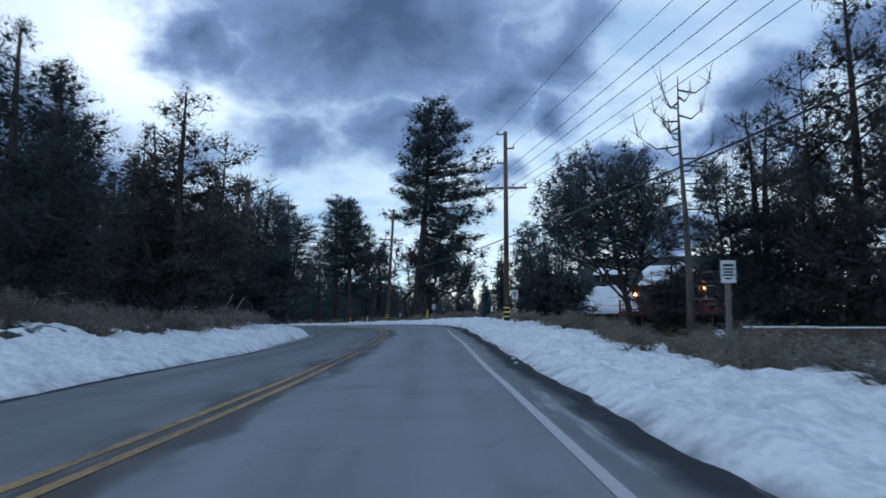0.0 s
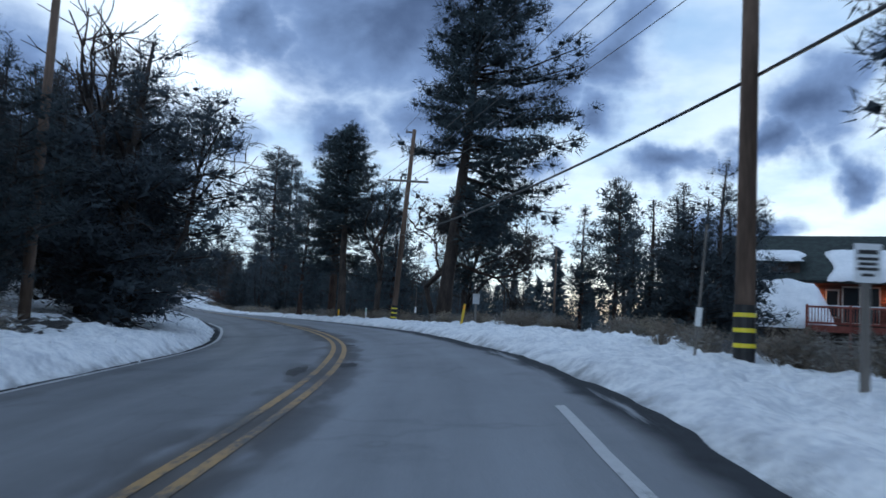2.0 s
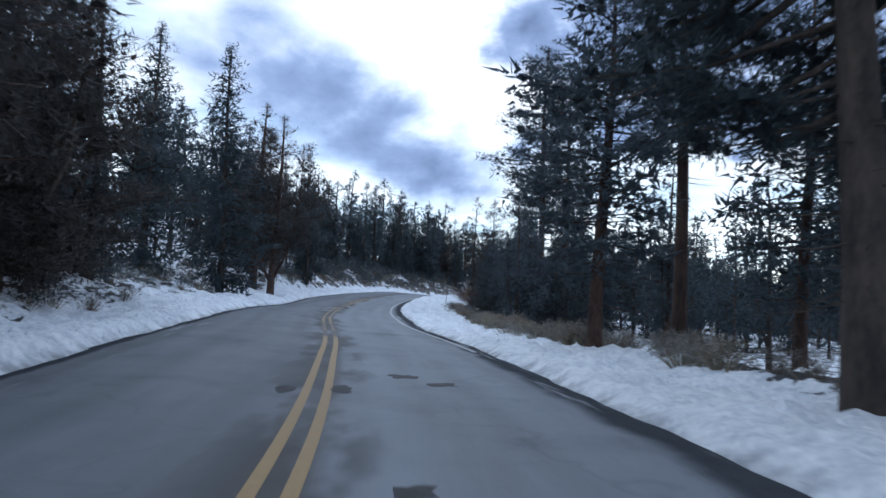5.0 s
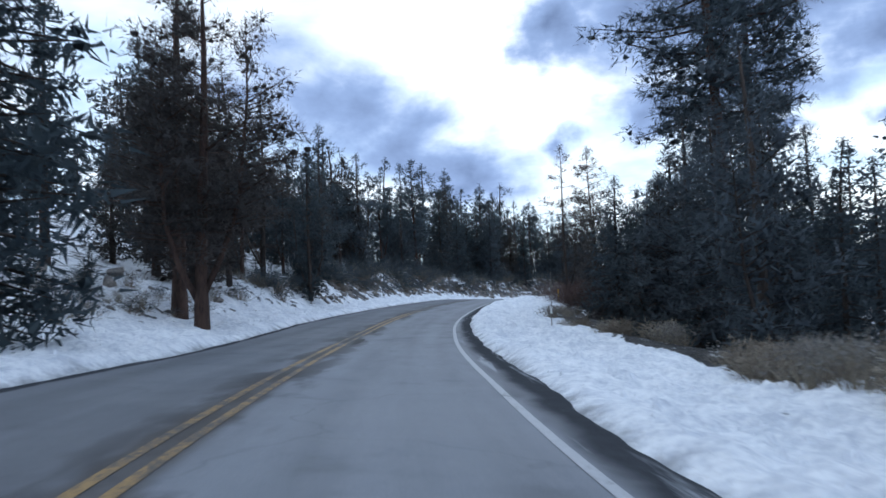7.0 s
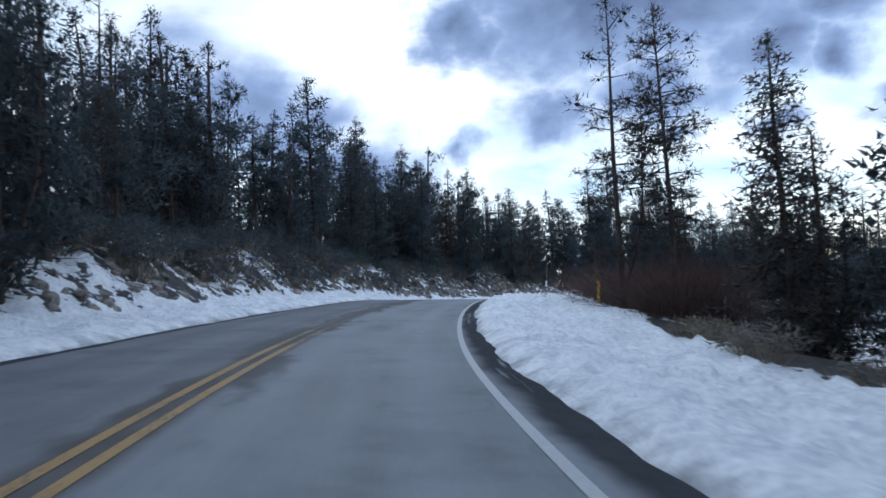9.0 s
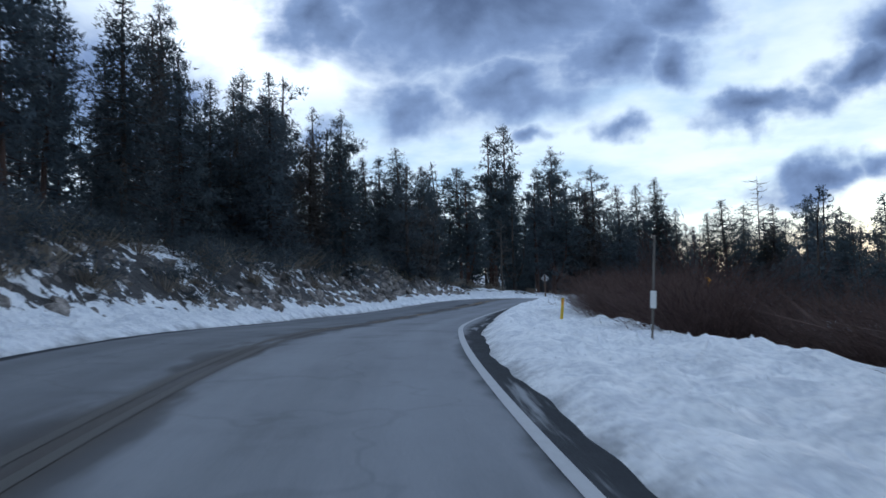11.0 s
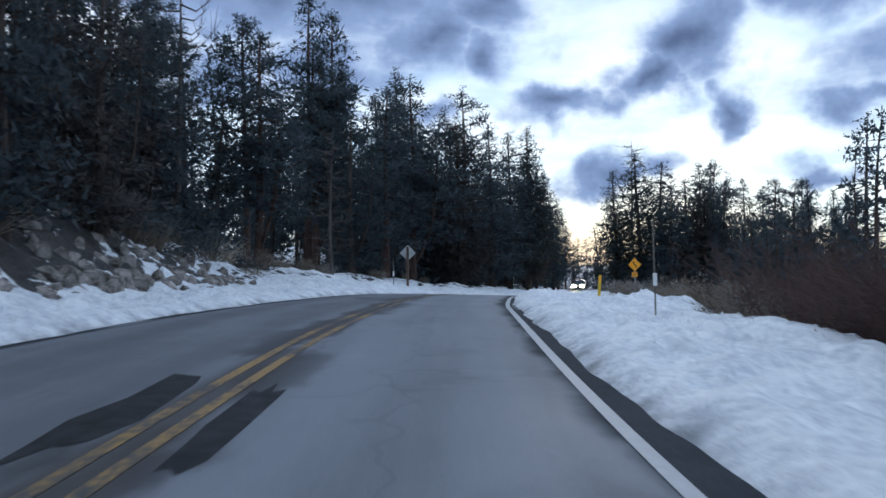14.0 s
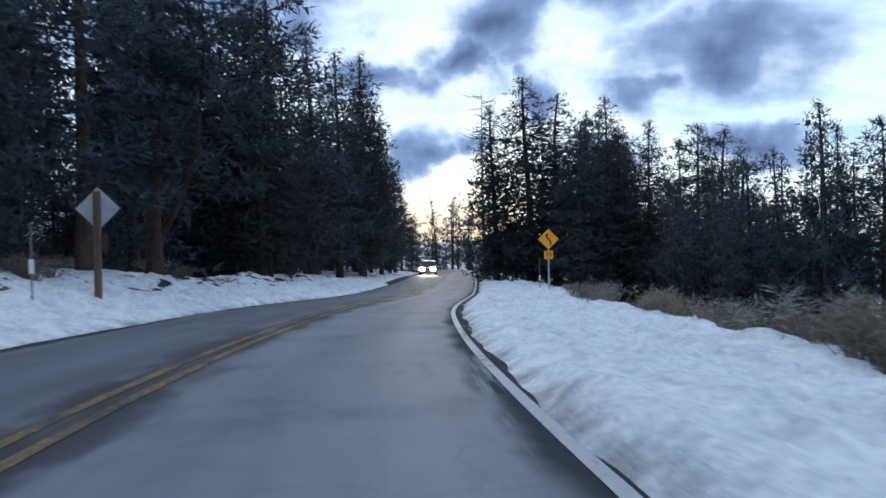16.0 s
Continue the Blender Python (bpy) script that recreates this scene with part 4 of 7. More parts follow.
def build_tree(seed, kind, height, radius, low, branches, clump, sprays, size, girth, needles, bark, label, lean=0.02, near=False, core=0.30, bend=None, per=1.0, lop=0.0, thin=0.24, inner=None):
    rng = np.random.default_rng(seed)
    root = new({"fir": "fir_tree", "juniper": "juniper_tree", "pine": "pine_tree", "dome": "pine_tree"}[kind])
    tagged(root, label, "tree")
    sway = np.array(bend) if bend else rng.normal(size=2) * lean * height
    power = 1.0 if bend else 2.0

    def stem(f):
        return np.array([sway[0] * f**power + 0.010 * height * math.sin(f * 5 + seed) * f, sway[1] * f**power + 0.010 * height * math.cos(f * 4 + seed) * f, f * height])
    fs = np.linspace(0, 1, 9)
    pts = [stem(f) for f in fs]
    pts[0] = pts[0] - np.array([0, 0, 0.6])
    rads = [girth * (1.25 if i == 0 else 1.0) * (1 - 0.93 * f) ** 0.8 for i, f in enumerate(fs)]
    part("trunk", tubes_mesh("trunk", [(pts, rads)], bark, 9), root)
    limbs, cen, rad, axes = [], [], [], []
    # some crowns part into two or three leaders of different height
    leaders = [(0.0, 0.0, 1.0)]
    more = {"juniper": 2, "dome": 4, "pine": 1 - seed % 2, "fir": 0}[kind]
    for k in range(more):
        ang = rng.uniform(0, 1.5) + k * 6.283 / max(more, 1)
        leaders.append((math.cos(ang) * radius * 0.45, math.sin(ang) * radius * 0.45, rng.uniform(0.70, 0.93)))
    fork = low * 0.8 if kind == "dome" else 0.1

    def leader_stem(f, lead):
        go = min(1.0, max(0.0, (f - fork) / 0.40)) ** 0.7
        return stem(f * lead[2]) + np.array([lead[0], lead[1], 0]) * go
    for lead in leaders[1:]:
        ps = [leader_stem(f, lead) for f in (fork, fork + 0.15, fork + 0.32, 0.75, 1.0)]
        limbs.append((ps, [girth * 0.55, girth * 0.45, girth * 0.33, girth * 0.18, girth * 0.04]))
    whorl = max(3, branches // 20)
    for i in range(branches):
        f = (i + rng.uniform(0, 0.9)) / branches
        if kind == "pine":
            # boughs stand in tiers with gaps between
            f = (math.floor(f * whorl * 3.0) + rng.uniform(0.0, 1.0)) / (whorl * 3.0)
        z = low + (1 - low) * min(f, 0.99)
        gap = {"fir": rng.uniform(0.72, 1.12), "dome": rng.uniform(0.78, 1.05), "juniper": rng.uniform(0.6, 1.12)}.get(kind, rng.uniform(0.5, 1.12))
        ln = radius * crown_profile(kind, min(f, 0.99)) * gap
        ang = i * 2.39996 + rng.uniform(-0.5, 0.5)
        if kind in ("pine", "juniper"):
            ln *= 0.84 + 0.30 * math.sin(2 * ang + 9 * f + seed) * math.sin(3.1 * f * 3.14 + seed)
        if lop == 0.3 and f < 0.30 and math.cos(ang) < 0.1:
            continue
        ln = max(ln, 0.12)
        rise = {"fir": 0.05 - 0.32 * (1 - f), "pine": -0.15 + 0.65 * f, "juniper": 0.10 + 0.55 * f, "dome": -0.10 + 0.45 * f}[kind] + rng.uniform(-0.16, 0.16)
        lead = leaders[int(rng.integers(0, len(leaders)))]
        if len(leaders) > 1:
            ln *= 0.80
        ln = min(ln * (1 + lop * math.cos(ang)), radius * 1.3)
        a = leader_stem(z, lead)
        out = np.array([math.cos(ang), math.sin(ang), 0])
        b = a + out * ln + np.array([0, 0, rise * ln])
        if kind == "dome":
            up = -0.45 + 1.42 * f
            mid = stem(low + 0.46 * (1 - low))
            reach = rng.uniform(0.80, 1.0)
            b = mid + np.array([out[0] * math.sqrt(max(0, 1 - up * up)) * radius, out[1] * math.sqrt(max(0, 1 - up * up)) * radius, up * 0.54 * (1 - low) * height]) * reach
            a = leader_stem(max(low * 0.9, low + (1 - low) * (0.46 + 0.40 * up - 0.16)), lead)
            ln = float(np.linalg.norm(b - a))
            rise = float(b[2] - a[2]) / ln
        sag = {"pine": -0.07, "juniper": 0.05, "fir": -0.08, "dome": -0.05}[kind] * ln
        r0 = max(0.012, min(girth * 0.30, 0.020 * ln + 0.01))
        limbs.append((curve_pts(a, b, sag, 3), [r0, r0 * 0.6, r0 * 0.2]) if near else ([a, b], [r0, r0 * 0.2]))
        k = max(1, int(round(per * ln / clump * (1.0 if kind == "fir" else 1.15))))
        start = inner or {"pine": 0.34, "juniper": 0.25, "fir": 0.15, "dome": 0.60}[kind]
        q = start + (1 - start) * (np.arange(k) + rng.uniform(0.2, 1.0, k)) / k
        side_way = np.array([-out[1], out[0], 0])
        c = a + (b - a) * q[:, None] + np.array([0, 0, sag * 4])[None] * (q * (1 - q))[:, None]
        c = c + side_way * (rng.uniform(-0.30, 0.30, k) * ln * q)[:, None] + rng.normal(size=(k, 3)) * clump * 0.22
        r = np.minimum(clump * rng.uniform(0.6, 1.3, k), 0.32 * ln + 0.35 * clump)
        cen.append(c)
        rad.append(r)
        axes.append(np.tile(unit(out + np.array([0, 0, rise])), (k, 1)))
    for i in range(int(branches * 0.14)):
        z = rng.uniform(low * 0.4, max(low * 1.1, 0.14))
        ang, ln = rng.uniform(0, 6.28), radius * rng.uniform(0.12, 0.5)
        a = stem(z)
        b = a + np.array([math.cos(ang) * ln, math.sin(ang) * ln, rng.uniform(-0.3, 0.1) * ln])
        limbs.append((curve_pts(a, b, -0.03 * ln, 3), [0.02 + 0.008 * ln, 0.014, 0.004]))
    tagged(part("branchwork", tubes_mesh("branchwork", limbs, bark, 3), root), kind="stuff")
    for lead in leaders:
        tip = leader_stem(1.0, lead)
        k = 3
        cen.append(tip - np.array([0, 0, 1.0]) * np.array([0.0, 0.45, 0.9])[:, None] * clump * 1.2)
        rad.append(np.array([0.45, 0.62, 0.80]) * clump)
        axes.append(np.tile(np.array([0, 0, 1.0]), (k, 1)))
    flat, stretch, lift = {"pine": (0.72, 1.1, 0.35), "juniper": (0.95, 1.25, 0.35), "fir": (0.62, 1.35, -0.15), "dome": (0.85, 1.1, 0.3)}[kind]
    tri, soft = clump_tris(rng, np.concatenate(cen), np.concatenate(rad), np.concatenate(axes), flat, stretch, lift, sprays, size, core, thin)
    part("crown", tri_mesh("crown", tri, needles, soft), root)
    root["h"] = height
    return root


def grow(rng, start, direction, length, radius, depth, out, spread=0.55, up=0.12):
    end = start + direction * length
    midp = start + direction * length * 0.5 + rng.normal(size=3) * length * 0.06
    out.append(([start, midp, end], [radius, radius * 0.8, radius * 0.6]))
    if depth == 0:
        return
    for _ in range(int(rng.integers(2, 4))):
        d = unit(direction + rng.normal(size=3) * spread + np.array([0, 0, up]))
        grow(rng, start + (end - start) * rng.uniform(0.55, 1.0), d, length * rng.uniform(0.58, 0.84), radius * 0.62, depth - 1, out, spread, up)


def build_bare(seed, height, girth, label, depth=5, wood=None):
    rng = np.random.default_rng(seed)
    root = tagged(new("bare_tree"), label, "tree")
    out = []
    grow(rng, np.array([0, 0, -0.4]), unit(np.array([0.06, 0.03, 1.0])), height * 0.33, girth, depth, out)
    out[0] = (out[0][0], [girth * 1.2, girth, girth * 0.8])
    part("trunk", tubes_mesh("trunk", out[:1], wood or BARK, 8), root)
    tagged(part("branchwork", tubes_mesh("branchwork", out[1:], wood or BARK, 4), root), kind="stuff")
    root["h"] = height
    return root


def build_upswept(seed, height, girth, label):
    """A dead tree whose long limbs sweep out and then up."""
    rng = np.random.default_rng(seed)
    root = tagged(new("dead_tree"), label, "tree")
    stem = [np.array([0.12 * math.sin(f * 5), 0.1 * math.cos(f * 4), f * height]) for f in np.linspace(0, 1, 8)]
    stem[0][2] = -0.5
    part("trunk", tubes_mesh("trunk", [(stem, [girth * (1 - 0.9 * f) for f in np.linspace(0, 1, 8)])], DEAD_WOOD, 8), root)
    limbs = []
    for i in range(26):
        f = 0.35 + 0.62 * i / 26
        a = np.array([0.12 * math.sin(f * 5), 0.1 * math.cos(f * 4), f * height])
        ln = height * rng.uniform(0.07, 0.17)
        ang = rng.uniform(0, 6.28)
        out = np.array([math.cos(ang), math.sin(ang), 0])
        pts = [a, a + out * ln * 0.5 - np.array([0, 0, 0.06 * ln]), a + out * ln * 0.9 + np.array([0, 0, 0.25 * ln]), a + out * ln + np.array([0, 0, 0.8 * ln])]
        limbs.append((pts, [0.05, 0.04, 0.028, 0.008]))
        for _ in range(3):
            q = pts[2] + rng.normal(size=3) * 0.05 * ln
            limbs.append(([q, q + np.array([0, 0, 0.3 * ln]) + rng.normal(size=3) * 0.2 * ln], [0.016, 0.005]))
    tagged(part("branchwork", tubes_mesh("branchwork", limbs, DEAD_WOOD, 4), root), kind="stuff")
    root["h"] = height
    return root


def build_snag(seed, height, girth, label, twigs=46, low=0.25, thick=0.03):
    rng = np.random.default_rng(seed)
    root = tagged(new("dead_tree"), label, "tree")
    stem = [np.array([0.15 * math.sin(f * 4), 0.12 * math.cos(f * 3), f * height]) for f in np.linspace(0, 1, 8)]
    stem[0][2] = -0.5
    part("trunk", tubes_mesh("trunk", [(stem, [girth * (1 - 0.92 * f) for f in np.linspace(0, 1, 8)])], DEAD_WOOD, 8), root)
    limbs = []
    for i in range(twigs):
        f = low + (0.98 - low) * i / twigs
        a = np.array([0.15 * math.sin(f * 4), 0.12 * math.cos(f * 3), f * height])
        ln = height * rng.uniform(0.05, 0.17) * (1.2 - 0.4 * f)
        ang = rng.uniform(0, 6.28)
        b = a + np.array([math.cos(ang) * ln, math.sin(ang) * ln, ln * rng.uniform(-0.15, 0.35)])
        pts = curve_pts(a, b, -0.08 * ln, 4)
        limbs.append((pts, [thick * (0.5 + 0.4 * ln), thick, thick * 0.8, thick * 0.35]))
        for _ in range(2):
            q = a + (b - a) * rng.uniform(0.4, 0.9)
            limbs.append(([q, q + (b - a) * 0.25 + rng.normal(size=3) * ln * 0.15], [0.014, 0.005]))
    tagged(part("branchwork", tubes_mesh("branchwork", limbs, DEAD_WOOD, 4), root), kind="stuff")
    root["h"] = height
    return root


PROTO = {}


def define(key, root):
    PROTO.setdefault(key, []).append(root)
    root["used"] = 0


dark_pine = "dark green pine with open tiered crown above roadside snow"
for k in range(4):
    define("pine", build_tree(11 + k, "pine", 16.0, 3.1, 0.20 + 0.06 * k, 96, 0.66, 22, 0.62, 0.24, NEEDLES, RED_BARK, dark_pine, thin=0.13))
for k in range(4):
    define("juniper", build_tree(31 + k, "juniper", 11.0, 3.2, 0.04, 92, 0.60, 22, 0.58, 0.24, (JUNIPER, RUSTY, JUNIPER, NEEDLES)[k], BARK, "dense dark juniper with ragged crown on snowy ground", thin=0.13))
for k in range(4):
    define("fir", build_tree(51 + k, "fir", 15.0, 3.0, 0.04 + 0.03 * k, 120, 0.62, 20, 0.62, 0.22, (NEEDLES, RUSTY, NEEDLES, JUNIPER)[k], BARK, "conical dark conifer with dense drooping branches", thin=0.13))
for k in range(2):
    define("near_juniper", build_tree(36 + k, "juniper", 11.0, 3.5, 0.04, 170, 0.46, 44, 0.58, 0.24, (JUNIPER, RUSTY)[k], BARK, "dense dark juniper with ragged crown beside the verge", thin=0.065))
for k in range(2):
    define("red_juniper", build_tree(45 + k, "juniper", 15.0, 3.6, 0.13, 150, 0.46, 44, 0.58, 0.36, RUSTY, RED_BARK, "tall old juniper with thick reddish trunk in snow", thin=0.065))
define("high_juniper", build_tree(49, "juniper", 15.0, 3.4, 0.25, 140, 0.46, 44, 0.58, 0.26, RUSTY, RED_BARK, "old juniper with bare reddish lower trunk in snow", thin=0.065))
for k in range(2):
    define("thin", build_tree(71 + k, "pine", 13.0, 2.4, 0.26, 70, 0.42, 30, 0.60, 0.12, RUSTY, BARK, "slender sparse young pine above the berm", 0.02, False, 0.3, None, 0.75, thin=0.08))
for k in range(3):
    define("far_pine", build_tree(81 + k, "pine", 16.0, 3.1, 0.14 + 0.06 * k, 60, 0.86, 15, 0.60, 0.24, NEEDLES, BARK, "tall dark pine in the forest beyond the road", thin=0.2))
for k in range(3):
    define("far_fir", build_tree(91 + k, "fir", 15.0, 3.0, 0.03, 74, 0.84, 13, 0.60, 0.22, (NEEDLES, JUNIPER, NEEDLES)[k], BARK, "conical dark conifer in the forest beyond the road", thin=0.2))
for k in range(3):
    define("back_pine", build_tree(141 + k, "pine", 16.0, 3.2, 0.12, 40, 1.05, 11, 0.60, 0.24, NEEDLES, BARK, "tall dark pine in the forest beyond the road"))
for k in range(3):
    define("back_fir", build_tree(151 + k, "fir", 15.0, 3.2, 0.02, 46, 1.05, 10, 0.60, 0.22, (NEEDLES, JUNIPER, NEEDLES)[k], BARK, "conical dark conifer in the forest beyond the road"))
define("round_pine", build_tree(131, "dome", 10.4, 3.9, 0.28, 190, 0.36, 40, 0.60, 0.17, NEEDLES, BARK, "round-headed dark pine with bare leaning trunk", 0.0, True, 0.36, (-2.2, 0.0), 0.50, thin=0.07))
define("tall_pine", build_tree(123, "pine", 23.0, 4.2, 0.40, 120, 0.62, 44, 0.55, 0.30, NEEDLES, RED_BARK, "very tall old pine with bare lower trunk", 0.006, True, 0.38, None, 1.0, 0.15, thin=0.07))
define("bare", build_bare(101, 9.0, 0.17, "leafless grey-brown tree with fine branching crown"))
define("bare", build_bare(104, 9.0, 0.14, "leafless grey-brown tree with fine branching crown"))
define("snag", build_snag(111, 24.0, 0.24, "tall dead pine snag with short bare limbs", 40, 0.45, 0.06))
define("snag", build_snag(117, 10.0, 0.13, "small dead pine with grey bare limbs", 60, 0.15))
define("upswept", build_upswept(161, 12.0, 0.20, "leafless slender tree with upswept bare limbs"))
define("big_pine", build_tree(121, "pine", 23.0, 4.4, 0.13, 170, 0.56, 44, 0.55, 0.30, NEEDLES, RED_BARK, "very tall old pine with reddish trunk beside the road", 0.005, True, 0.38, None, 1.0, 0.4, thin=0.07))
define("leaning_pine", build_tree(125, "pine", 23.0, 5.3, 0.25, 230, 0.60, 48, 0.55, 0.44, NEEDLES, BARK, "very tall old pine with thick leaning dark trunk", 0.0, True, 0.42, (1.7, 0.0), 1.1, 0.3, thin=0.075, inner=0.36))


def build_gnarled(seed, height, girth, needles, leafy, label, lean=(0.0, 0.0)):
    """An old forked tree: twisting limbs, tufts of needles on most of the ends and bare twigs on the rest."""
    rng = np.random.default_rng(seed)
    root = tagged(new("gnarled_tree"), label, "tree")
    limbs, ends = [], []

    def go(p, d, length, r, depth):
        q1 = p + d * length * 0.5 + rng.normal(size=3) * length * 0.07
        q2 = p + d * length + rng.normal(size=3) * length * 0.05
        limbs.append(([p, q1, q2], [r, r * 0.82, r * 0.66]))
        if depth == 0:
            ends.append((q2, d))
            return
        if depth < 3:
            ends.append((q1, d))
        for k in range(int(rng.integers(2, 4))):
            d2 = unit(d + rng.normal(size=3) * 0.46 + np.array([0, 0, 0.16]))
            go(q1 if k and rng.uniform() < 0.5 else q2, d2, length * rng.uniform(0.6, 0.86), r * (0.52 if k else 0.74), depth - 1)
    go(np.array([0, 0, -0.5]), unit(np.array([lean[0], lean[1], 1.0])), height * 0.30, girth, 5)
    top = max(float(e[0][2]) for e in ends)
    k = height / top
    limbs = [([p * k for p in pts], rs) for pts, rs in limbs]
    part("trunk", tubes_mesh("trunk", limbs[:1], BARK, 9), root)
    tagged(part("branchwork", tubes_mesh("branchwork", limbs[1:], BARK, 5), root), kind="stuff")
    keep = [(p * k, d) for p, d in ends if rng.uniform() < leafy * (1.25 - 0.55 * p[2] / top)]
    cen = np.array([p for p, d in keep for _ in range(3)]) + rng.normal(size=(len(keep) * 3, 3)) * 0.28
    axes = np.array([d for p, d in keep for _ in range(3)])
    rad = rng.uniform(0.3, 0.66, len(cen))
    tri, soft = clump_tris(rng, cen, rad, axes, 0.85, 1.2, 0.3, 34, 0.58, 0.38, 0.075)
    part("crown", tri_mesh("crown", tri, needles, soft), root)
    root["h"] = height
    return root


for k, (leafy, needles) in enumerate(((0.95, NEEDLES), (0.6, JUNIPER), (0.95, RUSTY))):
    define("gnarled", build_gnarled(171 + k, 12.0, 0.26, needles, leafy, "old forked pine with twisting bare limbs and needle tufts"))


def plant(kind, x, y, top=None, height=None, width=1.0, variant=None, label="", group="", turn=None, sink=0.0):
    """A tree of that kind at a plan place, with the height of its top above the sea of the scene, or its own height."""
    protos = PROTO[kind]
    p = protos[variant if variant is not None else int(abs(x * 7 + y * 3)) % len(protos)]
    z = gz(x, y) - sink
    h = height if height else top - z
    k = h / p["h"]
    turn = (x * 37.7 + y * 17.3) % 360 if turn is None else turn
    m = pose(x, y, z, 0, 0, turn) @ Matrix.Diagonal((k * width, k * width, k, 1))
    if p["used"] == 0:
        p["used"] = 1
        p.matrix_basis = m
        ob = p
    else:
        ob = copy_thing(p, Matrix.Identity(4))
        ob.matrix_basis = m
    if label:
        ob["label"] = label
    if group:
        ob["group"] = group
    return ob


def clear_unused():
    """Take away the kinds of plant that stand nowhere."""
    for roots in PROTO.values():
        for r in roots:
            if r["used"] == 0:
                for o in (*r.children_recursive, r):
                    bpy.data.objects.remove(o)


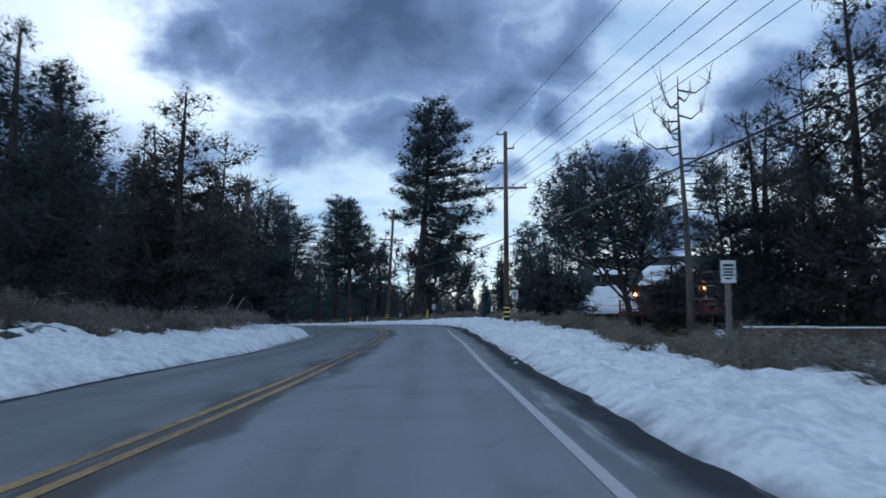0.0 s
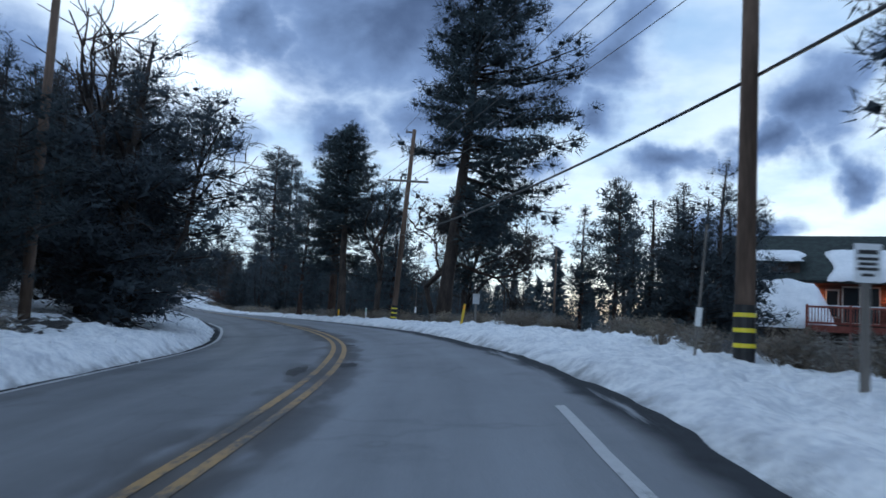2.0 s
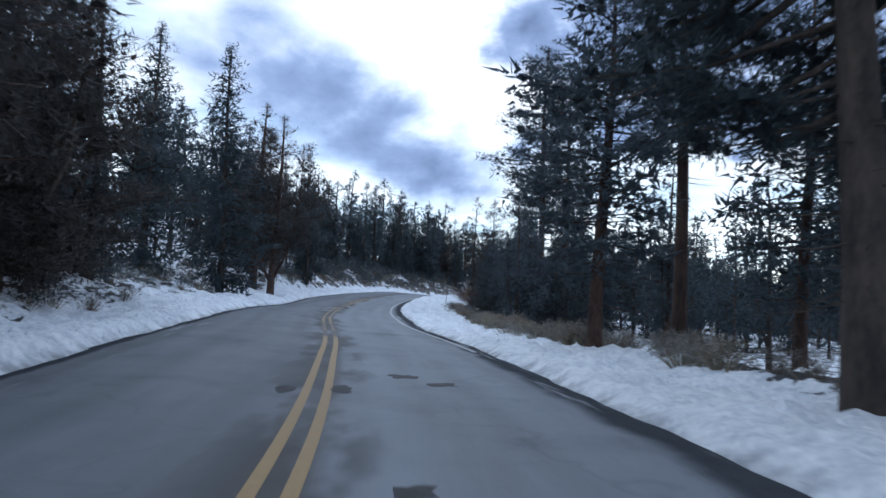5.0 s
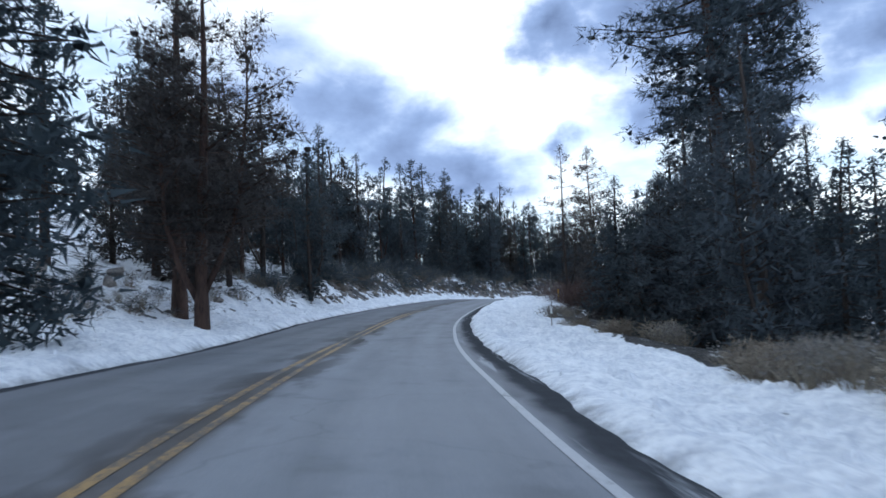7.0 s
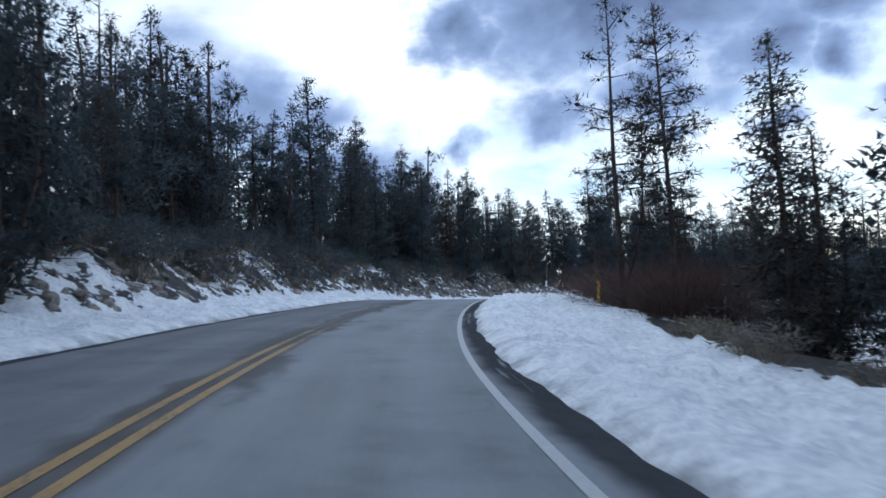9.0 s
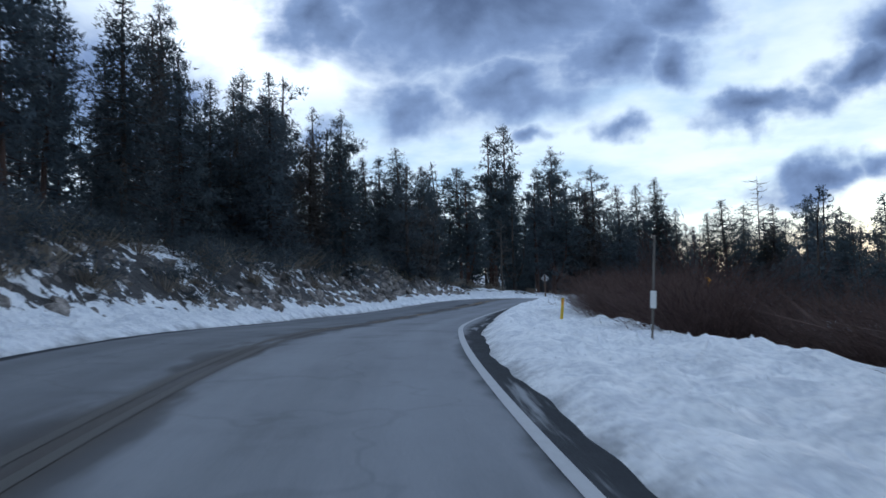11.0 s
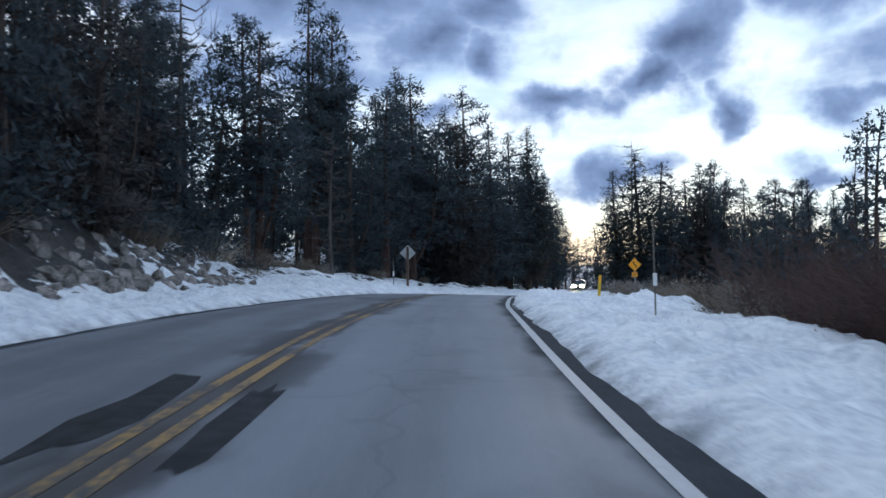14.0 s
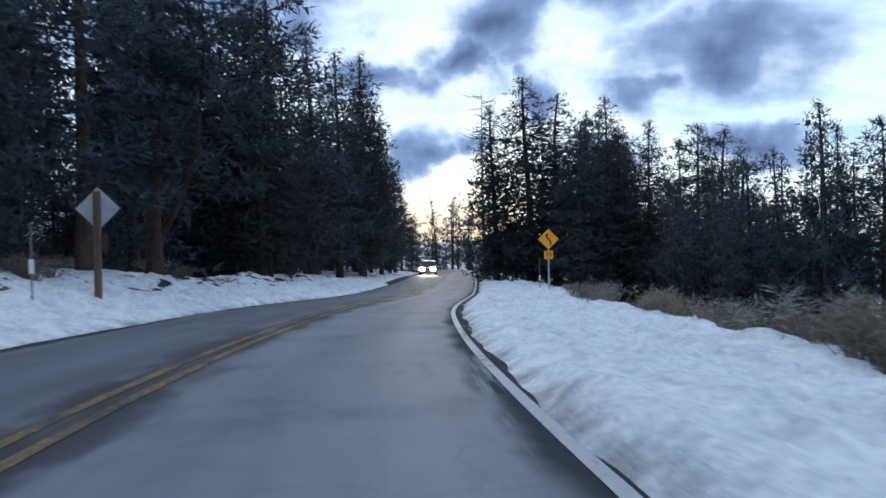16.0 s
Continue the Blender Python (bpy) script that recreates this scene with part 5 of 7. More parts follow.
# trees that stand out: kind, x, y, top, width
KEY_TREES = [
    ("near_juniper", -13.5, 38.8, 13.4, 1.25), ("near_juniper", -13.6, 57.8, 11.4, 1.6), ("near_juniper", -13.6, 48.6, 9.0, 1.1), ("near_juniper", -16.5, 53.0, 10.5, 1.2), ("near_juniper", -17.0, 61.5, 12.5, 1.2), ("red_juniper", -23.6, 79.6, 17.5, 1.15), ("red_juniper", -22.6, 77.8, 15.0, 1.1), ("pine", -29.5, 79.0, 17.0, 1.3), ("near_juniper", -22.0, 72.5, 12.0, 1.2),
    ("fir", -39.5, 101.5, 15.6, 1.0), ("fir", -41.0, 109.0, 17.0, 1.0), 
    ("tall_pine", -14.0, 99.5, 18.5, 1.1), ("tall_pine", -29.4, 134.7, 24.3, 1.1), ("tall_pine", -28.4, 138.5, 24.0, 0.95),
    ("thin", -43.8, 156.0, 14.7, 1.1), ("thin", -42.0, 157.5, 14.7, 1.1), ("pine", -66.7, 173.0, 19.0, 1.0), ("pine", -74.2, 195.7, 22.0, 0.9),
    ("fir", -66.6, 193.0, 16.3, 1.0), ("fir", -64.5, 200.0, 14.2, 1.0), ("pine", -60.0, 272.0, 29.0, 0.9), ("pine", -52.2, 293.5, 28.8, 1.1),
    ("fir", -47.0, 271.4, 18.0, 1.2), ("fir", -33.0, 307.0, 24.3, 1.1), ("fir", -50.5, 279.4, 19.5, 1.1), ("pine", -55.0, 290.0, 25.0, 1.0),
    ("fir", -3.0, 311.0, 20.0, 0.9), ("fir", 2.3, 311.0, 17.2, 0.9), ("pine", 17.0, 319.5, 18.2, 1.1),
    ("pine", 19.6, 337.0, 18.5, 1.1), ("pine", -6.7, 302.0, 18.5, 1.0), ("snag", -6.4, 338.0, 27.7, 1.0),
    ("high_juniper", -45.0, 119.2, 15.5, 1.1), ("high_juniper", -48.2, 121.2, 17.0, 1.2), ("big_pine", -56.5, 127.5, 17.0, 1.3), ("juniper", -61.0, 128.5, 12.0, 1.2), ("juniper", -57.5, 142.0, 13.5, 1.0), ("juniper", -63.0, 212.5, 14.0, 1.0),
    ("near_juniper", -31.4, 89.4, 12.0, 1.2), ("near_juniper", -28.8, 86.2, 12.0, 1.1), ("juniper", -33.6, 93.2, 11.5, 1.1), ("juniper", -36.4, 90.0, 14.0, 1.2),
    ("near_juniper", -32.3, 137.2, 9.4, 1.3), ("juniper", -32.4, 141.2, 9.6, 1.3), ("near_juniper", -30.6, 133.0, 10.2, 1.2), ("juniper", -33.7, 145.4, 9.3, 1.2), ("juniper", -35.0, 149.0, 9.0, 1.2), ("juniper", -29.0, 141.5, 12.0, 1.2),
    ("near_juniper", -53.6, 127.3, 14.5, 1.2), ("thin", -54.4, 130.6, 16.5, 1.4), ("thin", -57.2, 136.6, 16.8, 1.4), ("pine", -57.3, 134.8, 13.9, 1.1), ("juniper", -55.0, 138.5, 12.1, 0.8), ("pine", -59.4, 139.1, 15.1, 1.0), ("thin", -60.5, 147.0, 15.0, 1.0),
    ("near_juniper", -68.6, 193.5, 15.5, 1.1), ("fir", -70.9, 203.2, 17.9, 1.1), ("juniper", -69.8, 210.3, 18.4, 0.9), ("pine", -68.4, 212.8, 18.6, 1.0), ("fir", -66.6, 225.8, 18.0, 1.1), ("pine", -60.3, 252.0, 24.2, 1.0),
    ("near_juniper", -65.2, 220.4, 15.5, 1.2), ("big_pine", -64.8, 229.0, 16.5, 1.1), ("pine", -61.0, 233.6, 15.5, 1.3), ("juniper", -64.5, 233.0, 15.0, 1.3), ("juniper", -62.8, 217.6, 12.0, 1.2), ("near_juniper", -64.0, 226.0, 14.5, 1.2), ("pine", -62.4, 238.6, 17.5, 1.0),
    ("pine", -54.6, 255.6, 17.6, 1.4), ("pine", -52.4, 258.6, 19.3, 1.3), ("juniper", -57.0, 247.4, 13.8, 1.1), ("pine", -59.6, 251.0, 19.5, 1.3),
    ("pine", -46.4, 274.6, 22.2, 1.1), ("fir", -41.4, 288.0, 20.9, 1.2), ("fir", -37.4, 297.4, 22.0, 1.1), ("fir", -32.6, 308.5, 21.3, 1.1), ("fir", -27.0, 322.5, 19.5, 1.0), ("fir", -21.4, 336.4, 16.6, 1.0),
    ("fir", -25.1, 281.5, 16.8, 1.5), ("fir", -22.0, 283.1, 15.9, 1.5), ("fir", -27.2, 283.5, 15.0, 1.3), ("fir", -18.8, 283.7, 14.0, 1.5), ("fir", -18.8, 279.1, 12.2, 1.5), ("fir", -23.6, 276.0, 12.4, 1.5), ("fir", -17.6, 282.3, 15.8, 1.0), ("fir", -17.5, 276.5, 13.0, 1.0), ("pine", -8.5, 282.8, 13.8, 1.2), ("pine", -6.5, 281.5, 13.4, 1.2),
    ("juniper", -18.0, 259.0, 11.2, 1.0), ("fir", -14.0, 262.2, 10.6, 1.0), ("pine", -14.2, 258.5, 10.4, 1.2), ("juniper", -16.0, 268.0, 9.0, 1.4), ("juniper", -19.6, 266.0, 8.4, 1.5), ("juniper", -12.5, 254.5, 9.0, 1.5),
    ("upswept", -62.9, 226.3, 15.6, 0.8), ("fir", -72.7, 191.5, 19.0, 1.0), ("fir", -68.0, 186.0, 15.5, 1.0),
]
for kind, x, y, top, wide in KEY_TREES:
    # near junipers on this stretch get brown needles, haze put into their colour
    plant(kind, x, y, top, None, wide, 0 if kind == "snag" else (1 if kind == "near_juniper" and 70 < y < 130 else None))
plant("snag", -57.9, 241.0, None, 9.0, 1.0, 1, "leaning leafless pine with grey bare limbs")
# trees before and beside the log house
plant("upswept", 11.0, 34.3, 12.8, None, 1.0)
plant("round_pine", 10.4, 41.4, 11.4, None, 1.06, turn=0)
plant("leaning_pine", -2.9, 77.9, 24.6, None, 1.05, turn=0)
plant("near_juniper", 19.5, 45.5, 14.3, None, 1.1, 0)
plant("juniper", 23.0, 47.0, 12.5, None, 1.3, 0)
plant("near_juniper", 19.8, 36.0, 18.5, None, 0.85, 1)
plant("near_juniper", 17.2, 41.5, 13.0, None, 1.1, 0)
plant("near_juniper", 24.0, 38.5, 15.5, None, 1.0, 0)
plant("fir", 9.0, 68.4, 9.1, None, 1.4, 0)
plant("near_juniper", 10.5, 66.8, 9.8, None, 1.0, 0)
plant("pine", 11.2, 93.0, 14.0, None, 1.1, 2)
plant("near_juniper", 11.6, 37.6, 4.6, None, 1.5, 0)
plant("near_juniper", 10.8, 35.9, 4.6, None, 1.6, 1)
plant("juniper", 8.0, 69.6, 8.4, None, 1.2, 0)
plant("juniper", 9.4, 70.2, 8.8, None, 1.2, 2)
plant("juniper", 10.6, 69.6, 8.6, None, 1.2, 0)
plant("juniper", 9.2, 66.9, 6.4, None, 1.5, 2)
plant("juniper", 11.6, 68.6, 8.0, None, 1.3, 2)
plant("pine", 8.4, 82.0, 11.2, None, 1.1, 0)
plant("pine", 6.4, 84.0, 10.2, None, 1.1, 1)
plant("far_pine", 18.0, 96.0, 11.0)
plant("far_pine", 22.0, 97.0, 10.5)
plant("bare", -13.9, 58.6, 16.8, None, 1.0, 1)
plant("bare", -14.4, 57.9, 15.4, None, 1.1, 0)
plant("near_juniper", -14.6, 59.6, 11.2, None, 1.15, 0)
plant("near_juniper", -13.0, 22.5, 10.5, None, 1.3, 0)
plant("near_juniper", -15.5, 30.5, 12.0, None, 1.2, 1)
plant("leaning_pine", -10.0, 82.9, 15.2, None, 1.1, turn=115)
plant("gnarled", -7.4, 80.8, 11.6, None, 1.0, 1, turn=200)
plant("gnarled", -4.2, 88.5, 12.2, None, 1.1, 2, turn=300)
plant("gnarled", -1.6, 95.0, 12.6, None, 1.1, 0, turn=130)
plant("pine", -15.4, 93.5, 11.8, None, 1.3, 0)



# ---- woods that fill in behind ----
def scatter(seed, zones, label_group):
    """zones: s from, s to, d from, d to, how many, kinds, height low and high, least distance between."""
    rng = random.Random(seed)
    placed = [(o[1], o[2]) for o in KEY_TREES]
    keep_off = ((-70.0, 247.0, 4.5), (-74.0, 256.0, 5.0), (-78.0, 266.0, 8.0), (-62.5, 283.0, 6.5), (24.0, 118.0, 6.5), (22.0, 76.0, 11.0), (4.0, 92.0, 9.0), (9.0, 106.0, 13.0), (15.0, 128.0, 13.0))
    for s0, s1, d0, d1, count, kinds, h0, h1, apart in zones:
        made, tries = 0, 0
        while made < count and tries < count * 30:
            tries += 1
            s, d = rng.uniform(s0, s1), rng.uniform(d0, d1)
            x, y, _ = at(np.array([s]), np.array([d]))
            x, y = float(x[0]), float(y[0])
            if any((x - a) ** 2 + (y - b) ** 2 < apart * apart for a, b in placed):
                continue
            if any((x - a) ** 2 + (y - b) ** 2 < r * r for a, b, r in keep_off):
                continue
            placed.append((x, y))
            plant(rng.choice(kinds), x, y, None, rng.uniform(h0, h1), rng.uniform(0.85, 1.2), group=label_group)
            made += 1


scatter(5, [
    (-15, 30, -24, -12, 8, ["juniper", "juniper", "fir"], 8, 11, 3.0),
    (20, 68, -22, -12.5, 18, ["juniper", "juniper", "pine"], 8, 11, 2.6),
    (20, 68, -42, -22, 12, ["back_fir", "back_pine"], 9, 14, 3.2),
    (68, 100, -22, -11, 9, ["fir", "juniper", "pine"], 9, 15, 3.0),
    (68, 100, -45, -22, 14, ["back_fir", "back_pine"], 10, 15, 3.0),
    (95, 150, -24, -12.5, 20, ["far_pine", "pine", "thin"], 6, 13, 3.0),
    (95, 150, -45, -24, 22, ["back_fir", "back_pine", "far_fir"], 6, 15, 3.2),
    (148, 215, -14, -9.8, 24, ["fir", "juniper", "juniper", "pine"], 6, 12, 2.4),
    (148, 215, -24, -14, 24, ["far_fir", "far_pine", "juniper"], 6, 15, 2.8),
    (140, 215, -45, -24, 22, ["back_fir", "back_pine"], 9, 14, 3.0),
    (215, 255, -26, -14, 10, ["fir", "pine", "juniper"], 10, 16, 3.0),
    (215, 250, -50, -24, 14, ["back_fir", "back_pine"], 13, 19, 3.0),
    (255, 345, -20, -9, 38, ["far_fir", "far_pine", "juniper"], 11, 18, 2.4),
    (250, 330, -45, -20, 22, ["back_fir", "back_pine", "far_pine"], 13, 20, 3.2),
    (330, 400, -30, -8, 18, ["far_fir", "far_pine"], 12, 18, 3.6),
    (84, 112, 14, 26, 7, ["far_pine", "pine", "thin"], 9, 15, 2.8),
    (78, 112, 30, 60, 10, ["back_pine", "back_fir"], 6, 9, 3.0),
    (122, 160, 11.5, 24, 24, ["fir", "juniper", "far_fir"], 6, 10, 2.3),
    (112, 165, 24, 55, 22, ["back_fir", "back_pine"], 7, 12, 3.2),
    (165, 215, 26, 65, 22, ["back_pine", "back_fir", "far_pine"], 8, 12, 3.4),
    (205, 262, 26, 70, 28, ["back_pine", "back_fir", "far_fir"], 7, 11.5, 3.2),
    (280, 330, 12, 26, 26, ["juniper", "far_fir", "far_fir"], 7, 12, 2.4),
    (262, 330, 24, 60, 26, ["back_fir", "back_pine"], 10, 16, 3.2),
    (330, 420, 9, 60, 36, ["far_fir", "back_pine", "back_fir"], 10, 16, 3.4),
    (398, 470, -60, 80, 44, ["back_fir", "back_pine"], 10, 17, 3.6),
    (10, 48, 24, 50, 14, ["back_pine", "far_fir"], 11, 17, 4),
    (95, 150, -14, -8.5, 7, ["juniper", "back_fir"], 1.3, 3.2, 1.6),
    (150, 214, -12, -8.0, 24, ["juniper", "back_fir"], 1.2, 3.0, 1.5),
    (345, 440, -16, -6.5, 22, ["far_fir", "far_pine"], 5, 9, 2.4),
    (345, 440, 7, 16, 22, ["far_fir", "far_pine"], 5, 9, 2.4),
    (222, 310, -17, -9.5, 26, ["juniper", "far_fir"], 3, 6.5, 2.0),
    (-15, 12, 17, 34, 4, ["fir", "pine"], 14, 19, 4),
], "trees of the roadside woods")


def far_woods():
    """Simple small conifers far behind, in one mesh."""
    rng = np.random.default_rng(9)
    tris = []
    n = 520
    s = rng.uniform(-40, 480, n)
    side = np.where(rng.uniform(size=n) < 0.55, -1, 1)
    d = side * rng.uniform(45, 190, n)
    x, y, _ = at(s, d)
    s2, d2 = road_sd(x, y)
    z = ground_z(x, y, s2, d2)
    for i in range(n):
        h, r = rng.uniform(8, 16), rng.uniform(1.6, 2.8)
        k = 70
        f = rng.uniform(0.03, 1.0, k) ** 0.8
        a = rng.uniform(0, 6.283, k)
        q = rng.uniform(0.1, 1.0, k) * r * (1 - f) ** 0.8
        c = np.stack([x[i] + np.cos(a) * q, y[i] + np.sin(a) * q, z[i] + f * h], axis=1)
        ax = np.stack([np.cos(a), np.sin(a), np.full(k, -0.2)], axis=1)
        tris.append(tufts(rng, c, ax, 3, 1.3, 0.30))
    tagged(new("far_woods", tri_mesh("far_woods", np.concatenate(tris), NEEDLES)), "dense dark conifer forest in the distance", "forest", kind="stuff")


far_woods()


# ---- brush ----
def build_sage(seed, height, mat, label, name="sagebrush", stems=56, lean=0.85):
    rng = np.random.default_rng(seed)
    root = tagged(new(name), label, "bush")
    a = rng.uniform(0, 6.283, stems)
    out = rng.uniform(0.05, lean, stems)
    tip = np.stack([np.cos(a) * out, np.sin(a) * out, rng.uniform(0.55, 1.0, stems) * np.sqrt(np.maximum(0.05, 1.1 - out**2))], axis=1) * height
    base = np.stack([np.cos(a), np.sin(a), np.zeros(stems)], axis=1) * 0.10 * height * rng.uniform(0, 1, (stems, 1)) - np.array([0, 0, 0.12])
    side = unit(np.cross(tip - base, rng.normal(size=(stems, 3)))) * 0.010
    stem_tri = np.stack([base - side, base + side, tip], axis=1)
    tagged(part("stem_mass", tri_mesh("stem_mass", stem_tri, STRAW), root), kind="stuff")
    k = max(8, stems // 4)
    q = rng.uniform(0.55, 1.0, (k, 1))
    cent = base[:k] + (tip[:k] - base[:k]) * q
    rad = height * rng.uniform(0.15, 0.28, k)
    tri, soft = clump_tris(rng, cent, rad, unit(tip[:k] - base[:k]), 1.0, 1.3, 0.4, 30, 0.60, 0.2, 0.07)
    part("foliage", tri_mesh("foliage", tri, mat, soft), root)
    root["h"] = height
    root["used"] = 0
    return root


for k in range(3):
    define("sage", build_sage(201 + k, 0.8, SAGE, "dry grey sagebrush standing in roadside snow"))
for k in range(2):
    define("grass", build_sage(211 + k, 0.6, STRAW, "dry straw-coloured grass clump in snow", "grass_clump", 90, 0.6))


for k in range(2):
    define("dark_shrub", build_sage(215 + k, 0.9, JUNIPER, "dark leafless shrub among rocks and snow", "shrub", 70, 0.9))


def build_willow(seed, height, stems=200, thick=0.009):
    rng = np.random.default_rng(seed)
    root = tagged(new("willow_thicket"), "leafless red-brown willow thicket behind the snow berm", "bush")
    tubes_tri = []
    a = rng.uniform(0, 6.283, stems)
    b0 = np.stack([np.cos(a), np.sin(a), np.zeros(stems)], axis=1) * rng.uniform(0, 0.8, (stems, 1)) - np.array([0, 0, 0.3])
    lean = rng.uniform(0.05, 0.75, stems)
    tip = b0 + np.stack([np.cos(a) * lean, np.sin(a) * lean, rng.uniform(0.6, 1.0, stems)], axis=1) * height
    side = unit(np.cross(tip - b0, rng.normal(size=(stems, 3)))) * thick
    knee = b0 + (tip - b0) * 0.55 - np.stack([np.cos(a), np.sin(a), -np.ones(stems) * 0.6], axis=1) * (lean * 0.13 * height)[:, None]
    main = np.concatenate([np.stack([b0 - side, b0 + side, knee], axis=1), np.stack([knee - side * 0.7, knee + side * 0.7, tip], axis=1)])
    n = 9
    t = rng.uniform(0.25, 0.95, (stems, n, 1))
    c = (b0[:, None] + (tip - b0)[:, None] * t).reshape(-1, 3)
    d = unit(np.repeat(unit(tip - b0), n, axis=0) + rng.normal(size=(stems * n, 3)) * 0.45)
    ln = height * rng.uniform(0.08, 0.22, (stems * n, 1))
    s2 = unit(np.cross(d, rng.normal(size=d.shape))) * thick * 0.85
    twig = np.stack([c - s2, c + s2, c + d * ln], axis=1)
    tagged(part("stem_mass", tri_mesh("stem_mass", main, WILLOW), root), kind="stuff")
    tagged(part("twig_mass", tri_mesh("twig_mass", twig, WILLOW), root), kind="stuff")
    root["h"] = height
    return root


for k in range(3):
    define("willow", build_willow(221 + k, 3.0))
define("tall_willow", build_willow(231, 7.0, 40, 0.030))


def scatter_low(seed, zones):
    rng = random.Random(seed)
    for kinds, s0, s1, d0, d1, count, h0, h1, group in zones:
        for _ in range(count):
            s, d = rng.uniform(s0, s1), rng.triangular(d0, d1, d0 + (0.3 if d0 > 0 else 0.75) * (d1 - d0))
            x, y, _ = at(np.array([s]), np.array([d]))
            plant(rng.choice(kinds), float(x[0]), float(y[0]), None, rng.uniform(h0, h1), rng.uniform(1.15, 1.7), group=group, sink=-0.08)


scatter_low(8, [
    (["sage"], 6, 48, -10, -6.4, 80, 0.7, 1.15, "sagebrush along the road"),
    (["sage", "dark_shrub"], 66, 110, -13, -6.4, 36, 0.5, 1.0, "sagebrush along the road"),
    (["sage", "grass"], 228, 275, -14, -6.8, 28, 0.6, 1.1, "sagebrush along the road"),
    (["sage", "grass"], 2, 62, 7.4, 10.5, 110, 0.45, 0.85, "sagebrush along the road"),
    (["dark_shrub", "sage"], 112, 156, -14, -5.9, 80, 0.35, 0.95, "leafless shrubs of the road cut"),
    (["dark_shrub"], 156, 194, -9.0, -5.7, 55, 0.7, 1.3, "leafless shrubs of the road cut"),
    (["dark_shrub"], 146, 240, -12.0, -6.4, 180, 0.6, 1.5, "leafless shrubs of the road cut"),
    (["sage", "grass", "grass"], 0, 60, 10.2, 19, 44, 0.7, 1.2, "sagebrush along the road"),
    (["sage", "grass"], 58, 118, 6.9, 10, 120, 0.55, 0.95, "sagebrush along the road"),
    (["grass", "sage"], 112, 160, 8.0, 11, 30, 0.5, 0.9, "sagebrush along the road"),
    (["sage", "grass", "grass"], 226, 275, 7.8, 11, 55, 0.6, 1.1, "sagebrush along the road"),
    (["willow"], 160, 230, 8.8, 17, 84, 1.7, 3.1, "willow thickets below the road"),
    (["willow"], 194, 222, 8.8, 11.5, 16, 2.2, 3.0, "willow thickets below the road"),
])


for x, y, h in ((-43.5, 198.8, 6.6), (-42.7, 199.8, 5.8), (-45.6, 199.5, 5.2)):
    plant("tall_willow", x, y, None, h + 1.0, 0.55, 0, "tall bare willow stems standing above the thicket")
clear_unused()


# ---- poles and wires ----
def cyl(bm, r0, r1, z0, z1, sides=12, x=0.0, y=0.0):
    r = bmesh.ops.create_cone(bm, cap_ends=True, segments=sides, radius1=r0, radius2=r1, depth=z1 - z0)
    bmesh.ops.translate(bm, verts=r["verts"], vec=(x, y, (z0 + z1) / 2))


def build_pole(x, y, top, arm_z=None, arm_turn=0.0, bands=0, label="", tilt=0.0, standoffs=0):
    z = gz(x, y)
    h = top - z
    root = tagged(new("utility_pole"), label, "utility pole")
    root.matrix_basis = pose(x, y, z, 0, tilt, arm_turn)
    bm = bmesh.new()
    cyl(bm, 0.17, 0.11, -0.6, h, 14)
    bm_part("pole", bm, POLE_WOOD, root, smooth=True)
    if arm_z:
        az = arm_z - z
        bm = bmesh.new()
        box(bm, -1.22, 1.22, -0.19, -0.09, az - 0.06, az + 0.06, 0.008)
        bm_part("crossarm", bm, GREY_WOOD, root)
        for sx in (-1, 1):
            v, f = tube([(sx * 0.75, -0.2, az - 0.04), (sx * 0.05, -0.2, az - 0.75)], [0.016, 0.016], 5)
            part("brace", mesh_from("brace", [tuple(p) for p in v], f, GALV), root)
        for px in (-1.12, -0.45, 0.45, 1.12):
            bm = bmesh.new()
            cyl(bm, 0.014, 0.014, az + 0.05, az + 0.16, 6, px, -0.14)
            cyl(bm, 0.055, 0.03, az + 0.14, az + 0.25, 8, px, -0.14)
            bm_part("insulator", bm, CABLE, root)
    for i in range(standoffs):
        sx = -1 if i % 2 == 0 else 1
        zz = h - 0.15 - 0.85 * i
        bm = bmesh.new()
        box(bm, min(0, sx * 0.5), max(0, sx * 0.5), -0.05, 0.05, zz - 0.04, zz + 0.04, 0.005)
        cyl(bm, 0.045, 0.03, zz + 0.03, zz + 0.18, 8, sx * 0.46, 0)
        bm_part("standoff", bm, GREY_WOOD, root)
    if bands:
        bm = bmesh.new()
        cyl(bm, 0.175, 0.173, -0.2, 1.12, 14)
        bm_part("base_sleeve", bm, CABLE, root, "black sleeve round the pole's foot")
    for i in range(bands):
        bm = bmesh.new()
        zz = 0.42 + 0.25 * i
        cyl(bm, 0.180, 0.178, zz, zz + 0.07, 14)
        bm_part("reflective_band", bm, YELLOW_BAND, root, "yellow reflective band")
    return root


build_pole(3.63, 43.45, 12.5, 9.15, -8, 3, "brown wooden power pole with crossarm beside the berm", 0, 3)
build_pole(-5.40, 73.4, 12.5, 9.5, -14, 3, "brown wooden power pole with yellow reflective bands", 3.2, 1)
build_pole(11.6, -11.0, 12.6, 9.3, -8, 0, "brown wooden power pole with crossarm")
build_pole(-13.3, 51.4, 11.0, None, 0, 0, "plain brown wooden pole among junipers")
build_pole(9.3, 130.0, 11.6, 10.4, -10, 0, "distant wooden power pole with crossarm")
build_pole(-14.4, 103.4, 12.0, 9.8, -16, 0, "wooden power pole among dark pines")


